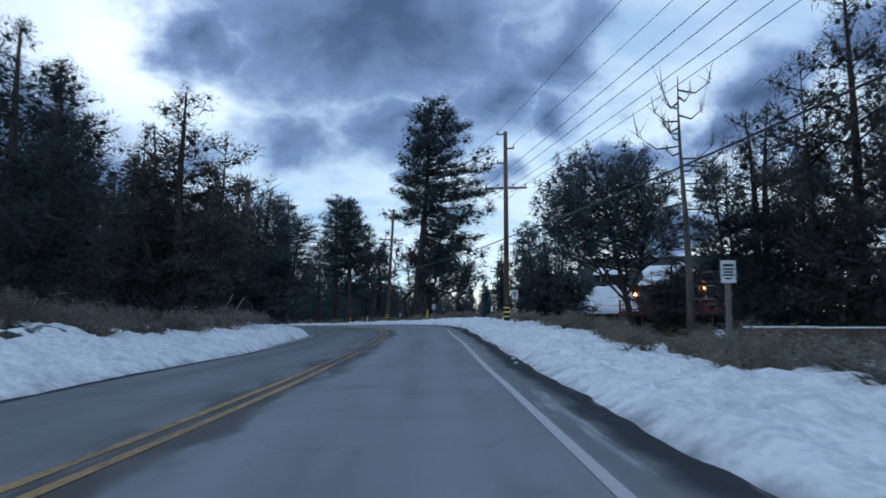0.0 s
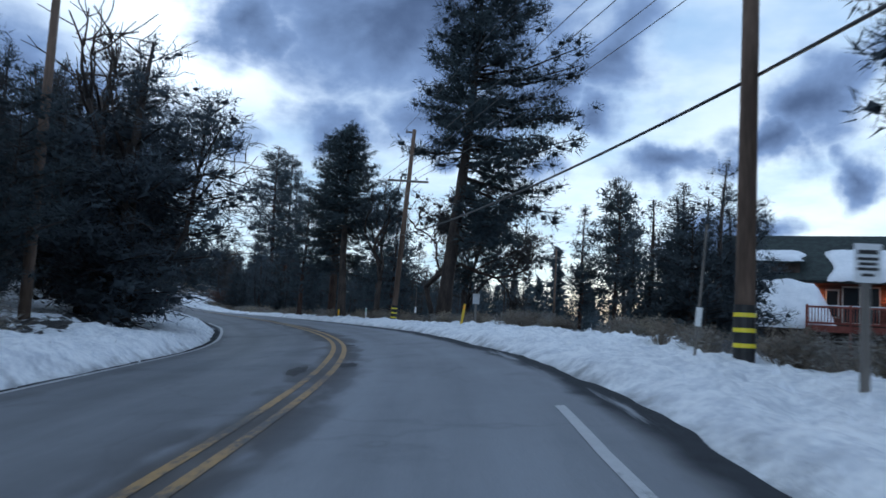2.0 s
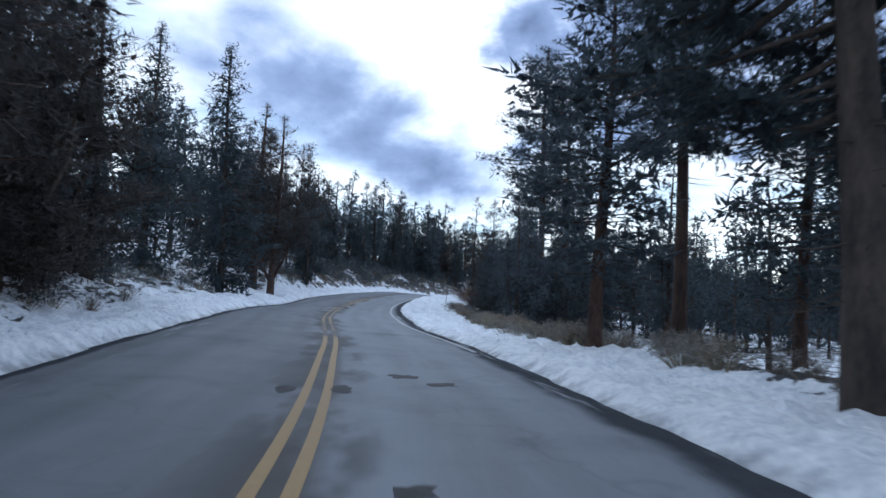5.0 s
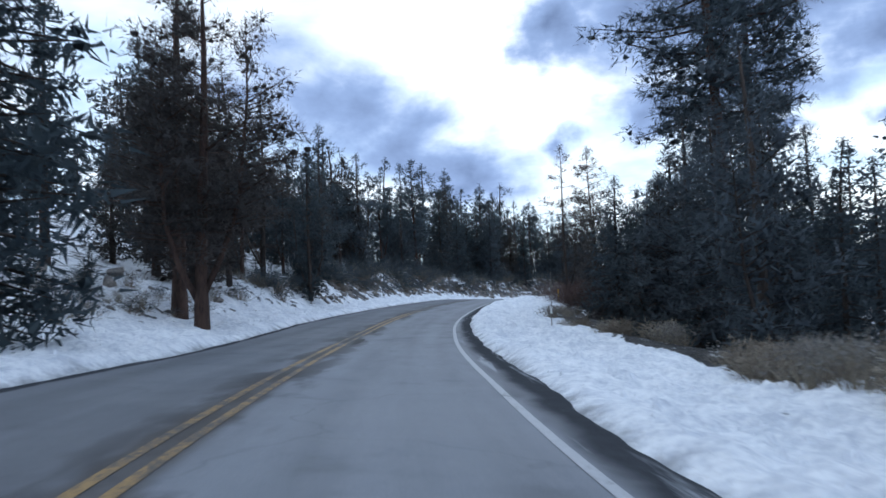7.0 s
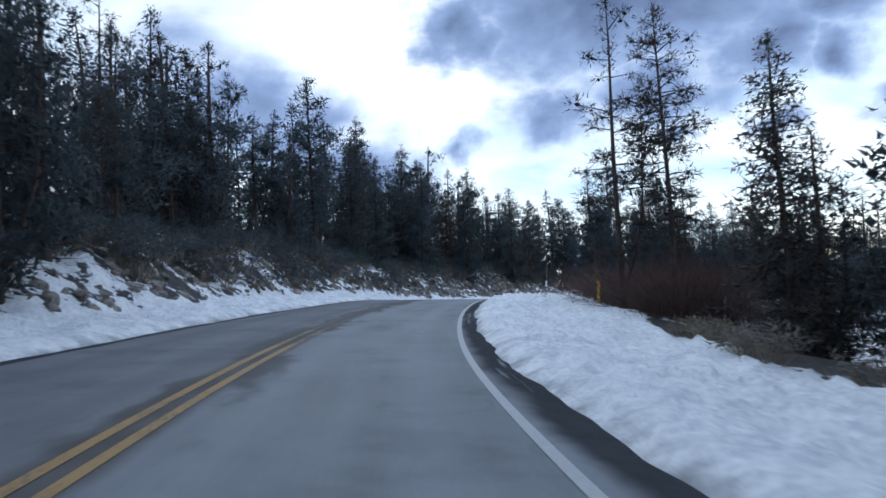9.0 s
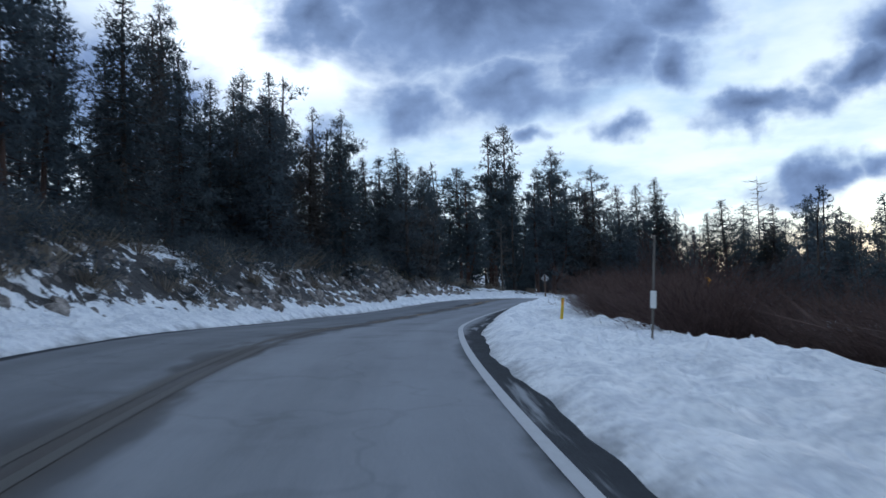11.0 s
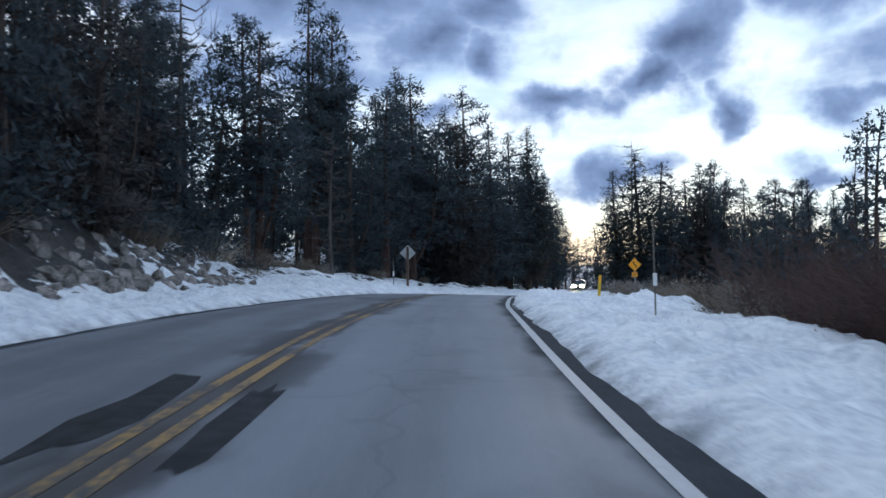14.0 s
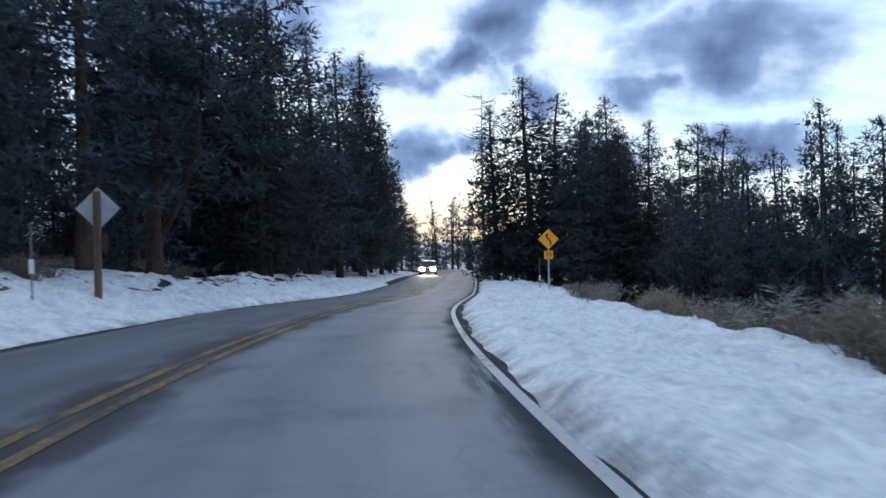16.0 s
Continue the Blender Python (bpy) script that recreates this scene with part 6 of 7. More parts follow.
def wire(a, b, sag, r, label="thin black overhead power line"):
    a, b = np.array(a), np.array(b)
    pts = curve_pts(a, b, -sag, 15)
    me = tubes_mesh("overhead_wire", [(pts, [r] * 15)], CABLE, 4)
    tagged(new("overhead_wire", me), label, "cable", "overhead wires along the road")


def arm_at(x, y, z, turn, off):
    return (x + off * math.cos(radians(turn)), y + off * math.sin(radians(turn)), z)


for off in (-1.12, -0.45, 0.45, 1.12):
    wire(arm_at(11.6, -11.0, 9.52, -8, off), arm_at(3.63, 43.45, 9.38, -8, off), 0.45, 0.011)
    wire(arm_at(3.63, 43.45, 9.38, -8, off), arm_at(-5.40, 73.4, 9.75, -14, off), 0.3, 0.011)
    wire(arm_at(-5.40, 73.4, 9.75, -14, off), arm_at(-14.4, 103.4, 10.0, -16, off), 0.3, 0.011)
wire((11.2, -11, 12.6), (3.2, 43.4, 12.5), 0.45, 0.010)
wire((3.2, 43.4, 12.5), (-5.4, 73.4, 12.5), 0.3, 0.010)
wire((12.0, -11, 11.7), (4.05, 43.4, 11.7), 0.45, 0.010)
wire((11.7, -11, 6.4), (3.72, 43.4, 6.3), 0.5, 0.032, "thick black telephone cable between poles")
wire((3.72, 43.4, 6.3), (-5.3, 73.4, 6.4), 0.35, 0.032, "thick black telephone cable between poles")


# ---- signs and markers ----
def panel(bm, w, h, y, z, t=0.004, bevel=0.0):
    box(bm, -w / 2, w / 2, y, y + t, z - h / 2, z + h / 2, bevel)


def build_small_sign(x, y, top, face, label, back=False):
    z = gz(x, y)
    root = tagged(new("road_sign"), label, "road sign")
    root.matrix_basis = pose(x, y, z, 0, 0, face)
    h = top - z
    bm = bmesh.new()
    box(bm, -0.045, 0.045, -0.045, 0.045, -0.5, h - 0.02, 0.006)
    bm_part("post", bm, GREY_WOOD, root)
    bm = bmesh.new()
    panel(bm, 0.31, 0.46, -0.055, h - 0.24)
    plate = bm_part("plate", bm, SIGN_BACK if back else SIGN_WHITE, root, "bare metal sign plate" if back else "white sign plate")
    if back:
        return root
    for i, (w, hh, zz) in enumerate(((0.22, 0.05, 0.13), (0.24, 0.035, 0.05), (0.2, 0.035, -0.01), (0.24, 0.035, -0.07), (0.14, 0.035, -0.14))):
        bm = bmesh.new()
        panel(bm, w, hh, -0.061, h - 0.24 + zz, 0.004)
        bm_part("printed_bar", bm, SIGN_BLACK, plate)
    return root


build_small_sign(5.8, 15.5, 2.62, 0, "small white sign plate on grey post in snow")
build_small_sign(3.75, 39.8, 3.12, -3, "small white sign plate beside power pole")
build_small_sign(-0.8, 65.6, 3.1, 8, "bare metal back of small sign on grey post", True)


def diamond(bm, side, y0, y1, z):
    r = side / math.sqrt(2)
    vs = []
    for y in (y0, y1):
        vs.append([bm.verts.new(p) for p in ((0, y, z - r), (r, y, z), (0, y, z + r), (-r, y, z))])
    bm.faces.new(vs[0])
    bm.faces.new(vs[1][::-1])
    for i in range(4):
        j = (i + 1) % 4
        bm.faces.new((vs[0][j], vs[0][i], vs[1][i], vs[1][j]))
    bmesh.ops.recalc_face_normals(bm, faces=bm.faces)


def build_curve_sign():
    x, y = -30.9, 266.8
    z = gz(x, y)
    root = tagged(new("curve_warning_sign"), "amber diamond curve warning sign with 35 plaque", "road sign")
    root.matrix_basis = pose(x, y, z, 0, 0, -25)
    c = 4.02 - z
    bm = bmesh.new()
    box(bm, -0.05, 0.05, 0.0, 0.06, -0.5, c + 0.45, 0.006)
    bm_part("post", bm, GALV, root)
    bm = bmesh.new()
    diamond(bm, 0.86, -0.012, -0.006, c)
    plate = bm_part("diamond_plate", bm, SIGN_AMBER, root)
    # winding arrow: right, then left
    bm = bmesh.new()
    path = [(0.13, -0.34), (0.13, -0.16), (0.10, -0.08), (-0.06, 0.05), (-0.09, 0.12), (-0.09, 0.2)]
    w = 0.045
    pts = [Vector((a, 0, b)) for a, b in path]
    row = []
    for i, p in enumerate(pts):
        d = (pts[min(i + 1, len(pts) - 1)] - pts[max(i - 1, 0)]).normalized()
        n = Vector((d.z, 0, -d.x)) * w
        row.append((bm.verts.new((p.x - n.x, -0.017, c + p.z - n.z)), bm.verts.new((p.x + n.x, -0.017, c + p.z + n.z))))
    for a, b in zip(row, row[1:]):
        bm.faces.new((a[0], a[1], b[1], b[0]))
    bm.faces.new([bm.verts.new(p) for p in ((-0.20, -0.017, c + 0.19), (0.02, -0.017, c + 0.19), (-0.09, -0.017, c + 0.36))])
    bmesh.ops.recalc_face_normals(bm, faces=bm.faces)
    bm_part("arrow", bm, SIGN_BLACK, plate)
    bm = bmesh.new()
    panel(bm, 0.50, 0.50, -0.012, c - 0.93, 0.006)
    plaque = bm_part("speed_plaque", bm, SIGN_AMBER, root)
    cu = bpy.data.curves.new("speed_digits", "FONT")
    cu.body, cu.size, cu.align_x, cu.align_y, cu.extrude = "35", 0.40, "CENTER", "CENTER", 0.002
    ob = new("digits_curve", cu)
    me = bpy.data.meshes.new_from_object(ob)
    bpy.data.objects.remove(ob)
    me.materials.append(SIGN_BLACK)
    me.transform(Matrix.Translation((0, -0.018, c - 0.90)) @ pose(0, 0, 0, 90, 0, 0))
    part("digits", me, plaque)
    bm = bmesh.new()
    panel(bm, 0.26, 0.035, -0.018, c - 1.12, 0.004)
    bm_part("printed_bar", bm, SIGN_BLACK, plaque)


build_curve_sign()


def build_sign_back():
    x, y = -53.3, 246.7
    z = gz(x, y)
    root = tagged(new("warning_sign_back"), "bare aluminium back of diamond sign on brown post", "road sign")
    root.matrix_basis = pose(x, y, z, 0, 0, -14)
    c = 4.95 - z
    bm = bmesh.new()
    box(bm, -0.075, 0.075, -0.07, 0.07, -0.5, c + 0.42, 0.01)
    bm_part("post", bm, POLE_WOOD, root)
    bm = bmesh.new()
    diamond(bm, 0.76, 0.075, 0.081, c)
    bm_part("diamond_plate", bm, SIGN_BACK, root)
    bm = bmesh.new()
    panel(bm, 0.46, 0.46, 0.075, c - 0.85, 0.006)
    bm_part("speed_plaque", bm, DARK_WALL, root, "brown painted plaque back")


build_sign_back()


def marker(kind, x, y, height, face=0.0, lean=0.0, label="", lift=0.22):
    z = gz(x, y) + lift
    names = {"paddle": "yellow_marker_post", "snow": "snow_pole", "stake": "wooden_stake", "red": "red_stake", "green": "green_marker_post"}
    root = tagged(new(names[kind]), label, "marker post")
    root.matrix_basis = pose(x, y, z, 0, lean, face)
    bm = bmesh.new()
    if kind in ("paddle", "green"):
        box(bm, -0.055, 0.055, -0.012, 0.012, -0.4, height, 0.004)
        bm_part("blade", bm, YELLOW_POST if kind == "paddle" else WHITE_POST, root)
        bm = bmesh.new()
        panel(bm, 0.08, 0.2, -0.018, height - 0.16, 0.005)
        bm_part("reflector", bm, SIGN_AMBER if kind == "paddle" else GREEN_MARK, root)
    elif kind == "snow":
        cyl(bm, 0.022, 0.018, -0.4, height, 8)
        bm_part("rod", bm, GREY_WOOD, root)
        bm = bmesh.new()
        box(bm, -0.05, 0.05, -0.035, -0.02, 0.55, 0.85, 0.004)
        bm_part("reflector", bm, WHITE_POST, root, "white reflector plate")
    else:
        box(bm, -0.03, 0.03, -0.02, 0.02, -0.4, height, 0.003)
        bm_part("stake", bm, RED_STAKE if kind == "red" else PALE_STAKE, root)
    return root


for kind, x, y, h, lean in (
    ("paddle", -1.4, 64.2, 0.95, 8), ("paddle", -44.9, 156.8, 0.95, 3), ("paddle", -50.85, 182.0, 0.7, 6), ("paddle", -46.7, 225.6, 0.85, 4),
    ("paddle", -9.8, 80.7, 0.55, 0),
):
    marker(kind, x, y, h, 0, lean, "yellow plastic marker post standing in snow", 0.42 if h == 0.7 else 0.22)
for x, y, h, lean in ((-36.9, 132.6, 2.45, 2), (-49.2, 166.8, 1.8, 4), (-48.9, 213.7, 2.1, -1), (-4.0, 71.4, 1.9, 0), (-31.8, 266.2, 1.9, 0), (2.7, 43.0, 2.2, 4), (-54.3, 244.0, 1.6, 0)):
    marker("snow", x, y, h, 0, lean, "thin snow pole with white reflector plate")
marker("stake", -13.3, 44.9, 2.0, 0, 27, "leaning pale wooden stake in brush")
marker("stake", -12.6, 44.6, 1.9, 0, 30, "leaning pale wooden stake in brush")
marker("stake", 13.0, 52.0, 1.7, 0, -12, "leaning pale wooden stake in brush")
marker("green", -8.0, 80.8, 0.75, 0, 0, "white marker post with pale green reflector")
marker("red", -21.3, 80.4, 1.15, 0, 7, "faded red stake in snow bank")
marker("stake", -22.2, 79.4, 0.9, 0, 3, "short grey wooden stake in snow bank")


# ---- rocks of the cut slope ----
def build_rock(seed):
    rng = random.Random(seed)
    bm = bmesh.new()
    bmesh.ops.create_icosphere(bm, subdivisions=2, radius=0.5)
    sx, sy, sz = rng.uniform(0.8, 1.3), rng.uniform(0.7, 1.1), rng.uniform(0.6, 0.95)
    cuts = [(Vector((rng.uniform(-1, 1), rng.uniform(-1, 1), rng.uniform(-0.5, 1))).normalized(), rng.uniform(0.16, 0.36)) for _ in range(13)]
    for v in bm.verts:
        for n, lim in cuts:
            over = v.co.dot(n) - lim
            if over > 0:
                v.co -= n * over * 0.92
        v.co = Vector((v.co.x * sx, v.co.y * sy, v.co.z * sz)) * (1 + 0.05 * noise.noise(v.co * 4 + Vector((seed, 0, 0))))
    me = bpy.data.meshes.new("boulder")
    bm.to_mesh(me)
    bm.free()
    me.materials.append(ROCK)
    return me


ROCK_MESHES = [build_rock(300 + k) for k in range(7)]


def put_rock(x, y, size, rng, heap=None):
    """One boulder, or, where a heap is given, one stone of its joined mesh."""
    me = ROCK_MESHES[rng.randrange(7)]
    m = pose(x, y, gz(x, y) + size * 0.30, rng.uniform(-25, 25), rng.uniform(-25, 25), rng.uniform(0, 360)) @ Matrix.Scale(size, 4)
    if heap is not None:
        base = len(heap[0])
        heap[0].extend(tuple(m @ v.co) for v in me.vertices)
        heap[1].extend(tuple(i + base for i in p.vertices) for p in me.polygons)
        return
    ob = new("boulder", me)
    ob.matrix_basis = m
    tagged(ob, "angular grey-tan granite rock on snowy slope", "rock", "rocks of the road cut")


def build_rocks():
    rng = random.Random(77)
    heap = ([], [])
    for s0, s1, d0, d1, n, a, b in ((152, 192, 5.4, 9.0, 330, 0.2, 0.75), (192, 236, 5.2, 8.2, 520, 0.25, 0.9), (118, 152, 7.5, 12.0, 30, 0.3, 0.75), (165, 210, 9.6, 14.0, 40, 0.4, 0.9)):
        for _ in range(n):
            s, d = rng.uniform(s0, s1), -rng.triangular(d0, d1, d0 + 0.4)
            x, y, _ = at(np.array([s]), np.array([d]))
            size = rng.uniform(a, b)
            single = size > 0.58 and d > -8.0
            put_rock(float(x[0]), float(y[0]), size, rng, None if single else heap)
    for x, y, size in ((-52.0, 121.0, 1.1), (-53.5, 122.6, 1.2), (-51.0, 126.2, 0.8), (-55.0, 120.0, 0.9), (-59.5, 243.0, 1.2), (-60.6, 244.4, 0.9)):
        put_rock(x, y, size, rng)
    tagged(new("rubble", mesh_from("rubble", heap[0], heap[1], ROCK)), "small angular tan stones between the boulders of the cut", "rocks", kind="stuff")


build_rocks()


def log_on_ground(x, y, length, r, turn):
    z = gz(x, y) + r * 0.9
    v, f = tube([(-length / 2, 0, 0), (-length * 0.1, 0.06, 0.04), (length / 2, -0.05, 0)], [r, r * 0.9, r * 0.55], 8)
    ob = new("fallen_log", mesh_from("fallen_log", [tuple(p) for p in v], f, BARK, True))
    ob.matrix_basis = pose(x, y, z, 0, 0, turn)
    tagged(ob, "dark fallen branch lying on snow", "log", "fallen wood on the snow")


for x, y, ln, r, turn in ((-61.5, 229.0, 2.6, 0.14, 20), (-62.5, 231.5, 1.8, 0.10, -15), (-59.5, 234.8, 1.6, 0.09, 60), (-60.0, 226.0, 1.4, 0.10, 5), (-58.0, 130.5, 2.0, 0.1, 30), (-56.5, 134.0, 1.5, 0.08, -20)):
    log_on_ground(x, y, ln, r, turn)


# ---- houses ----
def slab(bm, p, q, r, s, thick):
    """A sheet with four corners, thickened downwards."""
    top = [bm.verts.new(v) for v in (p, q, r, s)]
    n = (Vector(q) - Vector(p)).cross(Vector(s) - Vector(p)).normalized()
    if n.z < 0:
        n = -n
    low = [bm.verts.new(Vector(v) - n * thick) for v in (p, q, r, s)]
    bm.faces.new(top)
    bm.faces.new(low[::-1])
    for i in range(4):
        j = (i + 1) % 4
        bm.faces.new((top[j], top[i], low[i], low[j]))
    bmesh.ops.recalc_face_normals(bm, faces=bm.faces)


def logs(parent, x0, x1, y, z0, z1, mat, d=0.24):
    """Horizontal logs of a wall that faces -y."""
    n = int((z1 - z0) / d)
    for i in range(n):
        bm = bmesh.new()
        box(bm, x0, x1, y - 0.06, y + 0.06, z0 + i * d + 0.008, z0 + (i + 1) * d - 0.008, 0.035)
        bm_part("log", bm, mat, parent)


def window(parent, x0, x1, y, z0, z1):
    bm = bmesh.new()
    w = 0.09
    for a in ((x0 - w, x1 + w, z1, z1 + w), (x0 - w, x1 + w, z0 - w, z0), (x0 - w, x0, z0, z1), (x1, x1 + w, z0, z1)):
        box(bm, a[0], a[1], y - 0.07, y, a[2], a[3], 0.006)
    win = bm_part("window", bm, TRIM, parent)
    bm = bmesh.new()
    box(bm, x0, x1, y - 0.03, y - 0.015, z0, z1)
    bm_part("pane", bm, GLASS, win)
    return win


def snow_slab(bm_list, u, p0, p1, seed):
    """Uneven sheet of roof snow between u = (left, right) and roof points p0 (low) to p1 (high), in y and z."""
    rng = np.random.default_rng(seed)
    nx, ny = 22, 12
    verts, faces = [], []
    for i in range(nx):
        for j in range(ny):
            fx, fy = i / (nx - 1), j / (ny - 1)
            edge = min(fx, 1 - fx, fy, 1 - fy)
            wob = 0.10 * math.sin(fx * 17 + seed) + 0.07 * math.sin(fx * 31 + 2 * seed)
            fyy = fy if 0 < j < ny - 1 else min(max(fy + (wob if j else -abs(wob) * 0.3), -0.03), 1.0)
            x = u[0] + (u[1] - u[0]) * (fx + (0.03 * math.sin(fy * 9 + seed) if 0 < i < nx - 1 else 0.05 * math.sin(fy * 7 + seed)))
            y = p0[0] + (p1[0] - p0[0]) * fyy
            z = p0[1] + (p1[1] - p0[1]) * fyy
            t = 0.03 + 0.20 * min(1.0, edge * 6) ** 0.5 + 0.03 * rng.uniform(-1, 1)
            verts.append((x, y, z + t))
    for i in range(nx - 1):
        for j in range(ny - 1):
            a = i * ny + j
            faces.append((a, a + ny, a + ny + 1, a + 1))
    base = len(verts)
    ring = [i * ny for i in range(nx)] + [(nx - 1) * ny + j for j in range(1, ny)] + [i * ny + ny - 1 for i in range(nx - 2, -1, -1)] + [j for j in range(ny - 2, 0, -1)]
    for k in ring:
        x, y, z = verts[k]
        fy = (y - p0[0]) / (p1[0] - p0[0])
        verts.append((x, y, p0[1] + (p1[1] - p0[1]) * fy - 0.02))
    for k in range(len(ring)):
        m = (k + 1) % len(ring)
        faces.append((ring[k], base + k, base + m, ring[m]))
    return mesh_from("roof_snow", verts, faces, ROOF_SNOW, True)


def porch_lamp(x, y, z, parent):
    bm = bmesh.new()
    box(bm, x - 0.06, x + 0.06, y - 0.04, y + 0.0, z + 0.14, z + 0.22, 0.01)
    lamp = bm_part("porch_lamp", bm, CABLE, parent, "small lit porch lamp")
    bm = bmesh.new()
    r = bmesh.ops.create_uvsphere(bm, u_segments=10, v_segments=8, radius=0.15)
    bmesh.ops.translate(bm, verts=r["verts"], vec=(x, y - 0.16, z + 0.04))
    bm_part("lamp_glass", bm, PORCH_GLOW, lamp, "glowing orange lamp glass", True)


def log_house():
    z = 1.0
    root = tagged(new("log_house"), "red-brown log house with dark green snow-patched roof and deck", "house")
    root.matrix_basis = pose(14.6, 78.2, z, 0, 0, -21.5)
    W, D, eave, ridge = 18.0, 8.0, 4.6, 7.4
    bm = bmesh.new()
    box(bm, 0, W, 0.06, D, -1.6, eave)
    body = bm_part("wall", bm, LOG_WALL, root)
    logs(body, 0, W, 0.0, 1.8, eave, LOG_WALL)
    bm = bmesh.new()
    box(bm, 0.02, W - 0.02, -0.02, 0.05, -1.6, 1.75)
    bm_part("basement_wall", bm, DARK_WALL, root)
    for side in (0, 1):
        bm = bmesh.new()
        y0, y1 = (-0.9, D / 2) if side == 0 else (D + 0.9, D / 2)
        zl = eave - 0.35
        slab(bm, (-0.6, y0, zl), (W + 0.6, y0, zl), (W + 0.6, y1, ridge), (-0.6, y1, ridge), 0.18)
        bm_part("roof", bm, ROOF_GREEN, root)
    # front wing with a gable
    gx0, gx1, gy, gr = 9.2, 16.2, -2.6, 6.6
    bm = bmesh.new()
    box(bm, gx0, gx1, gy + 0.06, 0.1, 1.75, eave - 0.6)
    mid = (gx0 + gx1) / 2
    f = [bm.verts.new(p) for p in ((gx0, gy + 0.06, eave - 0.6), (gx1, gy + 0.06, eave - 0.6), (mid, gy + 0.06, gr - 0.35))]
    g = [bm.verts.new((v.co.x, 3.2, v.co.z)) for v in f]
    bm.faces.new(f)
    bm.faces.new(g[::-1])
    for i in range(3):
        j = (i + 1) % 3
        bm.faces.new((f[j], f[i], g[i], g[j]))
    bmesh.ops.recalc_face_normals(bm, faces=bm.faces)
    wing = bm_part("gable_wall", bm, LOG_WALL, root)
    logs(wing, gx0, gx1, gy, 1.8, eave - 0.6, LOG_WALL)
    for sx in (0, 1):
        bm = bmesh.new()
        xe = gx0 - 0.7 if sx == 0 else gx1 + 0.7
        ze = eave - 0.95
        slab(bm, (xe, gy - 0.8, ze), (mid, gy - 0.8, gr), (mid, 3.4, gr), (xe, 3.4, ze), 0.16)
        bm_part("wing_roof", bm, ROOF_GREEN, root)
    # dormer
    bm = bmesh.new()
    box(bm, 1.2, 4.0, -0.2, 2.6, 4.4, 5.5)
    dorm = bm_part("dormer", bm, DARK_WALL, root)
    window(dorm, 1.7, 2.3, -0.21, 4.65, 5.15)
    bm = bmesh.new()
    slab(bm, (0.9, -0.6, 5.35), (4.3, -0.6, 5.35), (4.3, 3.2, 6.6), (0.9, 3.2, 6.6), 0.12)
    bm_part("dormer_roof", bm, ROOF_GREEN, root)
    part("roof_snow", snow_slab(None, (1.0, 4.2), (-0.55, 5.37), (1.6, 6.08), 3), root, "white roof snow")
    part("roof_snow", snow_slab(None, (5.6, 9.6), (-0.85, 4.27), (2.4, 6.35), 5), root, "white roof snow")
    me = snow_slab(None, (-2.9, 2.5), (0.15, 0.0), (3.3, 2.2), 7)
    me.transform(Matrix.Translation((mid - 0.25, 0.4, gr - 2.32)) @ pose(0, 0, 0, 0, 0, 90))
    part("roof_snow", me, root, "white roof snow")
    for x0, x1, z0, z1, y in ((5.45, 6.0, 2.2, 3.7, -0.06), (6.3, 7.1, 1.9, 3.9, -0.06), (7.3, 8.1, 1.9, 3.9, -0.06), (9.7, 11.2, 2.3, 3.9, gy - 0.06), (11.9, 13.5, 2.3, 3.9, gy - 0.06), (14.2, 15.6, 2.3, 3.9, gy - 0.06), (11.6, 13.8, 4.4, 5.2, gy + 0.06)):
        window(root, x0, x1, y, z0, z1)
    # deck and railing
    dx0, dx1, dy = 4.2, 18.6, -5.4
    bm = bmesh.new()
    for k in range(18):
        box(bm, dx0, dx1, dy + k * 0.3, dy + k * 0.3 + 0.28, 1.55, 1.6)
    box(bm, dx0, dx1, dy - 0.06, dy, 1.25, 1.58, 0.01)
    tagged(bm_part("deck", bm, DECK_RED, root), kind="stuff")
    for k in range(8):
        px = dx0 + 0.06 + k * (dx1 - dx0 - 0.12) / 7
        bm = bmesh.new()
        box(bm, px - 0.06, px + 0.06, dy - 0.06, dy + 0.06, -1.6, 2.68, 0.01)
        bm_part("deck_post", bm, DECK_RED, root)
    for zz in (1.72, 2.56):
        bm = bmesh.new()
        box(bm, dx0, dx1, dy - 0.04, dy + 0.04, zz - 0.05, zz + 0.05, 0.008)
        bm_part("rail", bm, DECK_RED, root)
    base = None
    for k in range(96):
        px = dx0 + 0.15 + k * 0.149
        if base is None:
            bm = bmesh.new()
            box(bm, -0.02, 0.02, dy - 0.018, dy + 0.018, 1.75, 2.52)
            base = bm_part("baluster", bm, DECK_RED, root)
            base.location.x = px
        else:
            ob = new("baluster", base.data)
            ob.parent = root
            ob.location.x = px
    bm = bmesh.new()
    box(bm, dx0 + 1.0, dx0 + 9.0, dy - 0.05, dy + 0.05, 2.612, 2.66, 0.02)
    bm_part("rail_snow", bm, ROOF_SNOW, root, "thin snow on the handrail")
    for px, py, pz in ((5.05, -0.08, 3.30), (8.60, -0.08, 3.27), (11.65, gy - 0.10, 3.68)):
        porch_lamp(px, py, pz, root)


log_house()


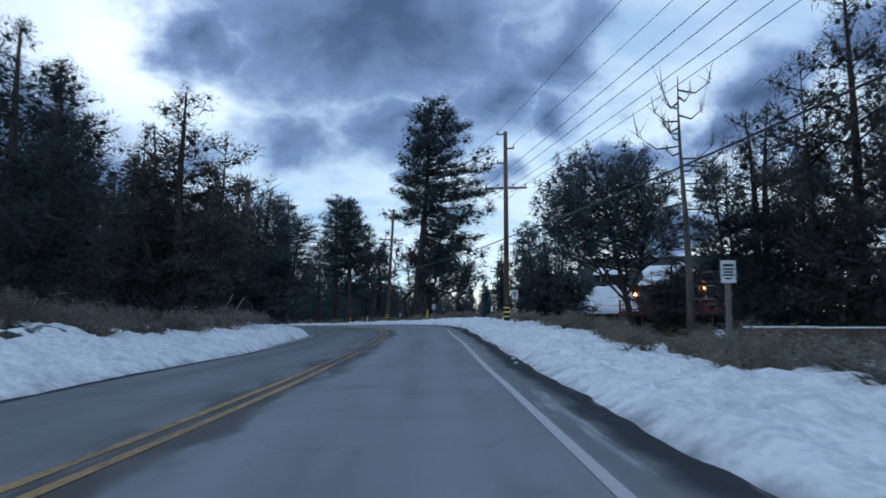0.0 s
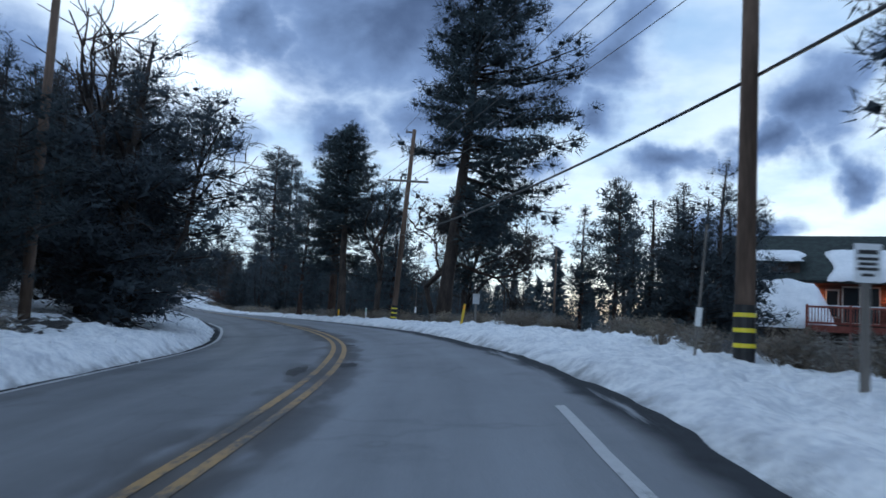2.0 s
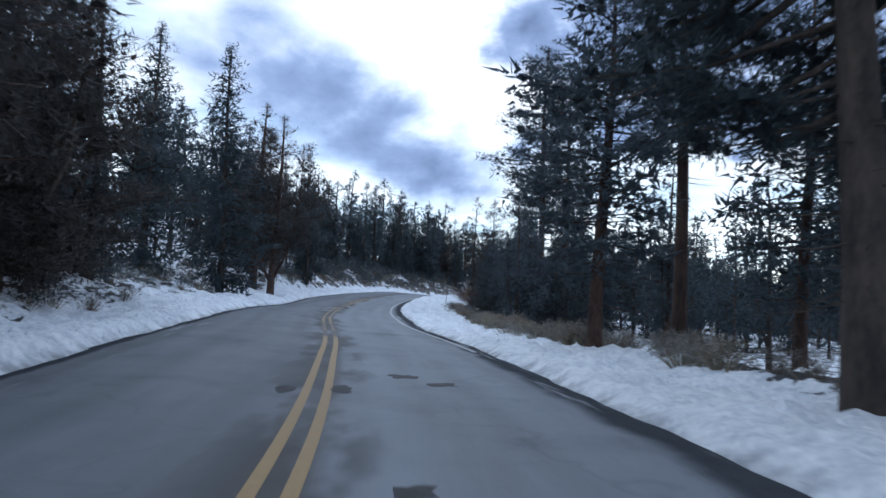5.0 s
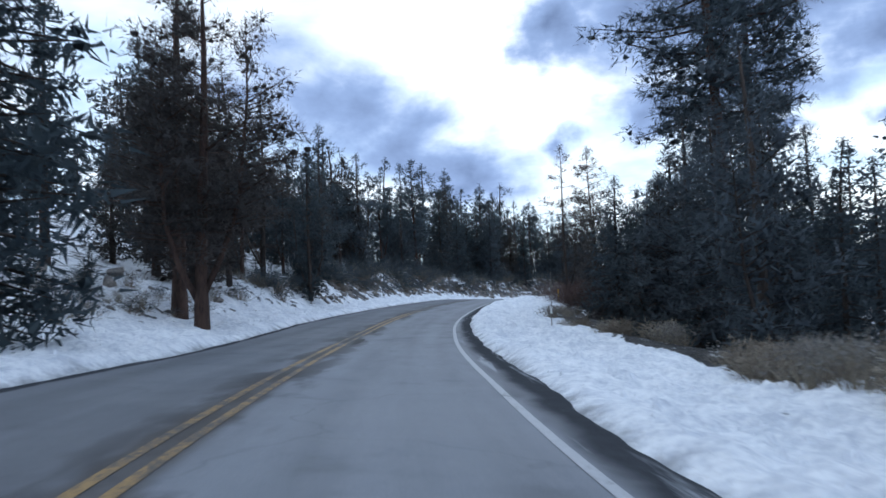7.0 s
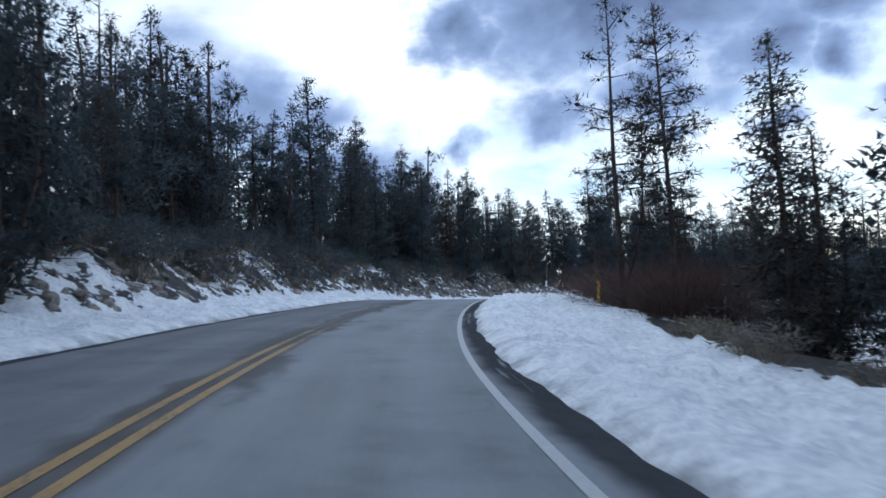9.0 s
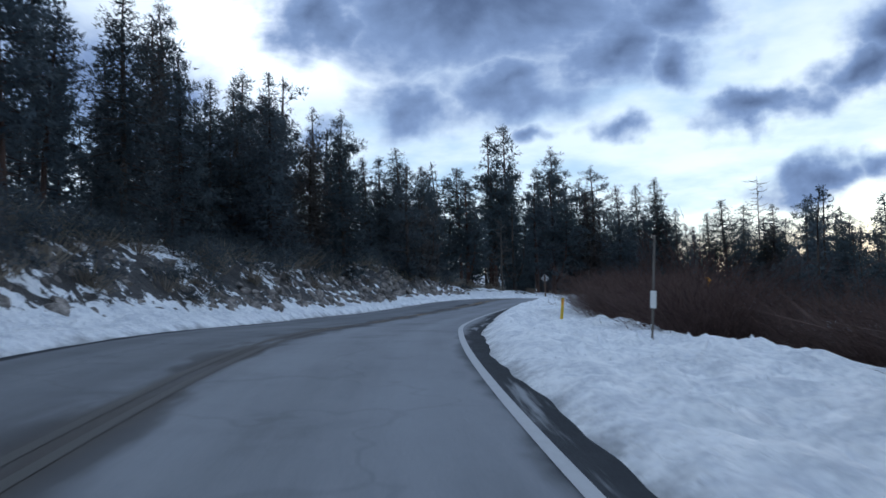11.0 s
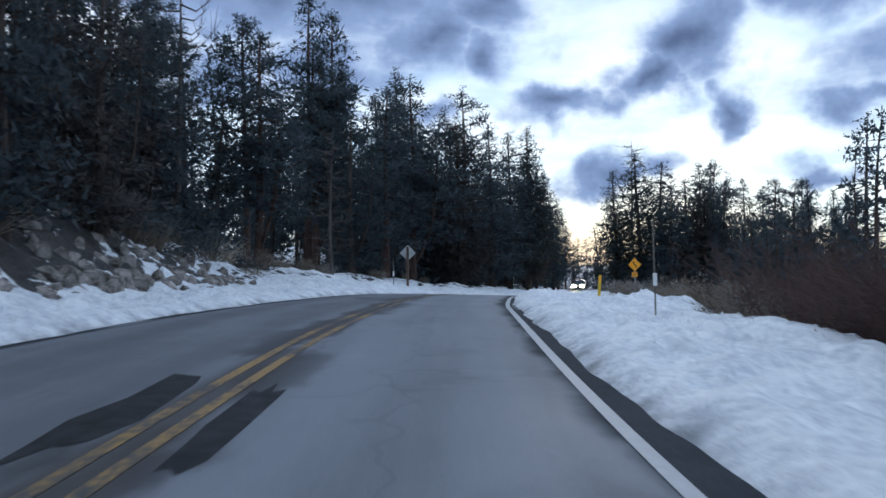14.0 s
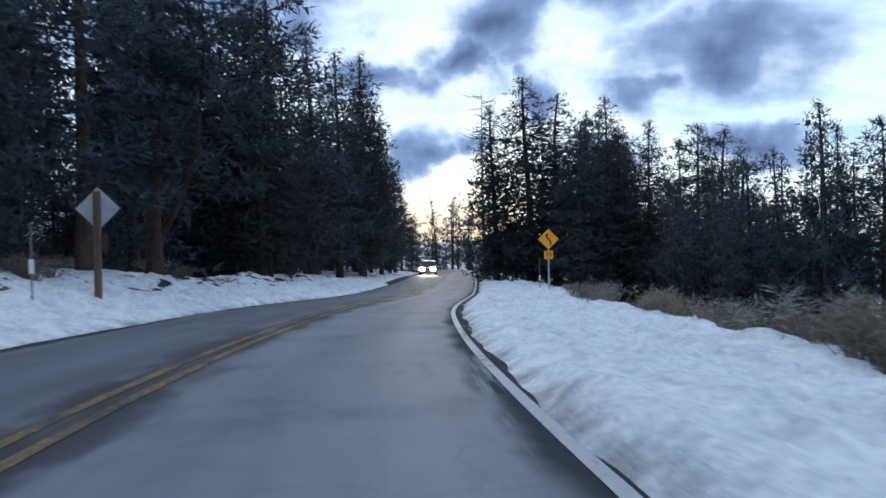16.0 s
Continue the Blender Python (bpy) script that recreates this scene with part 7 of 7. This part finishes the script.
def garage():
    z = 0.9
    root = tagged(new("garage"), "dark low garage under a thick white snow roof", "garage")
    root.matrix_basis = pose(12.4, 73.4, z, 0, 0, -17)
    bm = bmesh.new()
    box(bm, 0.15, 5.9, 0.1, 3.2, -1.6, 1.45)
    bm_part("wall", bm, DARK_WALL, root)
    bm = bmesh.new()
    box(bm, -0.15, 6.2, -0.25, 3.3, 1.35, 1.47, 0.01)
    bm_part("eave_board", bm, DARK_WALL, root)
    nx, ny = 30, 12
    verts, faces = [], []
    for i in range(nx):
        for j in range(ny):
            fx, fy = i / (nx - 1), j / (ny - 1)
            prof = np.interp(fx, [0, 0.06, 0.22, 0.36, 0.62, 0.84, 0.93, 1.0], [0.0, 0.35, 0.68, 0.97, 1.0, 0.92, 0.5, 0.0])
            h = 2.75 * prof * (0.12 + 0.88 * min(1.0, fy * 1.6)) + 0.05 * math.sin(fx * 23 + fy * 9)
            verts.append((-0.25 + 6.5 * fx, -0.35 + 3.6 * fy, 1.47 + max(0.02, h)))
    for i in range(nx - 1):
        for j in range(ny - 1):
            a = i * ny + j
            faces.append((a, a + ny, a + ny + 1, a + 1))
    low = len(verts)
    ring = [i * ny for i in range(nx)] + [(nx - 1) * ny + j for j in range(1, ny)] + [i * ny + ny - 1 for i in range(nx - 2, -1, -1)] + [j for j in range(ny - 2, 0, -1)]
    for k in ring:
        verts.append((verts[k][0], verts[k][1], 1.475))
    for k in range(len(ring)):
        m = (k + 1) % len(ring)
        faces.append((ring[k], low + k, low + m, ring[m]))
    part("roof_snow", mesh_from("roof_snow", verts, faces, ROOF_SNOW, True), root, "thick rounded white roof snow")
    bm = bmesh.new()
    box(bm, 3.0, 5.2, 0.06, 0.1, 0.5, 0.85, 0.01)
    bm_part("garage_window", bm, TRIM, root)


garage()


def cabin(x, y, turn, w, d, eave, ridge, wall, label, snow_seed):
    z = gz(x, y)
    root = tagged(new("cabin"), label, "house")
    root.matrix_basis = pose(x, y, z, 0, 0, turn)
    bm = bmesh.new()
    box(bm, -w / 2, w / 2, -d / 2 + 0.06, d / 2, -0.6, eave)
    for sx in (-1, 1):
        f = [bm.verts.new(p) for p in ((sx * w / 2, -d / 2 + 0.06, eave), (sx * w / 2, d / 2, eave), (sx * w / 2, 0, ridge - 0.15))]
        bm.faces.new(f)
    body = bm_part("wall", bm, wall, root)
    logs(body, -w / 2, w / 2, -d / 2, 0.0, eave, wall, 0.3)
    for side in (-1, 1):
        bm = bmesh.new()
        slab(bm, (-w / 2 - 0.5, side * (d / 2 + 0.7), eave - 0.3), (w / 2 + 0.5, side * (d / 2 + 0.7), eave - 0.3), (w / 2 + 0.5, 0, ridge), (-w / 2 - 0.5, 0, ridge), 0.15)
        bm_part("roof", bm, ROOF_GREEN, root)
    part("roof_snow", snow_slab(None, (-w / 2 - 0.3, w / 2 + 0.2), (-d / 2 - 0.65, eave - 0.28), (-0.3, ridge - 0.12), snow_seed), root, "white roof snow")
    for x0 in (-w * 0.32, w * 0.12):
        window(root, x0, x0 + 1.1, -d / 2 - 0.06, 0.9, 2.0)
    return root


cabin(-78.0, 266.0, 8, 9.0, 6.5, 2.7, 4.6, LOG_WALL, "red-brown cabin with snowy roof among pines", 11)
cabin(-62.5, 283.0, -10, 8.0, 6.0, 2.6, 4.4, DARK_WALL, "dark brown cabin with snowy roof among pines", 13)
cabin(24.0, 118.0, -20, 8.0, 6.0, 2.4, 4.2, DARK_WALL, "distant dark cabin with snow-covered roof", 17)


def board_fence(points, height, label):
    root = tagged(new("board_fence"), label, "fence")
    board = None
    for (x0, y0), (x1, y1) in zip(points, points[1:]):
        ln = math.hypot(x1 - x0, y1 - y0)
        turn = math.degrees(math.atan2(y1 - y0, x1 - x0))
        n = int(ln / 0.16)
        if board is None:
            bm = bmesh.new()
            box(bm, 0, 0.145, -0.012, 0.012, -0.3, height, 0.004)
            board = bpy.data.meshes.new("board")
            bm.to_mesh(board)
            bm.free()
            board.materials.append(FENCE)
        for i in range(n):
            f = i / n
            x, y = x0 + (x1 - x0) * f, y0 + (y1 - y0) * f
            ob = new("board", board)
            ob.parent = root
            ob.matrix_basis = pose(x, y, gz(x0, y0) * (1 - f) + gz(x1, y1) * f, 0, 0, turn)
        bm = bmesh.new()
        box(bm, 0, ln, -0.07, 0.07, height - 0.01, height + 0.07, 0.03)
        cap = bm_part("snow_cap", bm, ROOF_SNOW, root, "snow lying on the fence top")
        cap.matrix_basis = pose(x0, y0, (gz(x0, y0) + gz(x1, y1)) / 2, 0, 0, turn)


board_fence([(11.6, 29.5), (15.0, 30.6), (21.0, 32.5)], 1.15, "brown board fence capped with snow behind brush")
board_fence([(6.5, 82.0), (14.5, 76.5)], 1.0, "brown board fence capped with snow behind brush")


# ---- the oncoming car ----
def car(x, y, z, turn):
    root = tagged(new("car"), "silver-grey car with lit headlights on the road", "car")
    root.matrix_basis = pose(x, y, z, 0, 0, turn)

    def loft(rows, name, mat):
        bm = bmesh.new()
        rings = []
        for yy, w, z0, z1, round_ in rows:
            ring = [(-w, z0), (w, z0), (w, z1 - round_), (w - round_, z1), (-w + round_, z1), (-w, z1 - round_)]
            rings.append([bm.verts.new((a, yy, b)) for a, b in ring])
        for a, b in zip(rings, rings[1:]):
            for i in range(6):
                j = (i + 1) % 6
                bm.faces.new((a[i], a[j], b[j], b[i]))
        bm.faces.new(rings[0])
        bm.faces.new(rings[-1][::-1])
        bmesh.ops.recalc_face_normals(bm, faces=bm.faces)
        bmesh.ops.bevel(bm, geom=list(bm.edges), offset=0.02, segments=1, affect="EDGES")
        return bm_part(name, bm, mat, root)
    loft([(-2.25, 0.78, 0.38, 0.80, 0.10), (-2.1, 0.88, 0.30, 0.95, 0.12), (-1.0, 0.92, 0.26, 1.05, 0.10), (1.0, 0.92, 0.26, 1.06, 0.10), (2.15, 0.88, 0.32, 1.0, 0.12), (2.25, 0.80, 0.42, 0.9, 0.1)], "body", CAR_PAINT)
    loft([(-1.15, 0.80, 1.02, 1.06, 0.02), (-0.45, 0.72, 1.02, 1.55, 0.12), (1.2, 0.72, 1.02, 1.58, 0.12), (1.95, 0.78, 1.0, 1.08, 0.03)], "cabin", GLASS)
    loft([(-0.5, 0.66, 1.53, 1.585, 0.03), (1.25, 0.66, 1.55, 1.615, 0.03)], "roof", CAR_PAINT)
    for sx in (-1, 1):
        for yy in (-1.4, 1.45):
            bm = bmesh.new()
            r = bmesh.ops.create_cone(bm, cap_ends=True, segments=18, radius1=0.34, radius2=0.34, depth=0.22)
            bmesh.ops.transform(bm, matrix=Matrix.Translation((sx * 0.83, yy, 0.34)) @ pose(0, 0, 0, 0, 90, 0), verts=r["verts"])
            wheel = bm_part("wheel", bm, TYRE, root)
            bm = bmesh.new()
            r = bmesh.ops.create_cone(bm, cap_ends=True, segments=14, radius1=0.20, radius2=0.17, depth=0.04)
            bmesh.ops.transform(bm, matrix=Matrix.Translation((sx * 0.95, yy, 0.34)) @ pose(0, 0, 0, 0, sx * 90, 0), verts=r["verts"])
            bm_part("rim", bm, GALV, wheel)
        # lit lamps, modelled larger than the lenses so their size holds the glare
        bm = bmesh.new()
        r = bmesh.ops.create_uvsphere(bm, u_segments=12, v_segments=8, radius=0.25)
        bmesh.ops.transform(bm, matrix=Matrix.Translation((sx * 0.62, -2.25, 0.72)) @ Matrix.Diagonal((1.2, 0.5, 0.8, 1)), verts=r["verts"])
        bm_part("headlight", bm, HEADLIGHT, root, "glaring lit headlight", True)
    bm = bmesh.new()
    box(bm, -0.45, 0.45, -2.275, -2.245, 0.5, 0.68, 0.01)
    bm_part("grille", bm, CABLE, root)


cs = float(RS[np.argmin((RP[:, 0] + 22.5) ** 2 + (RP[:, 1] - 309.5) ** 2)])
cx, cy, cz = (float(v[0]) for v in at(np.array([cs]), np.array([-1.8])))
car(cx, cy, cz, -20.8)
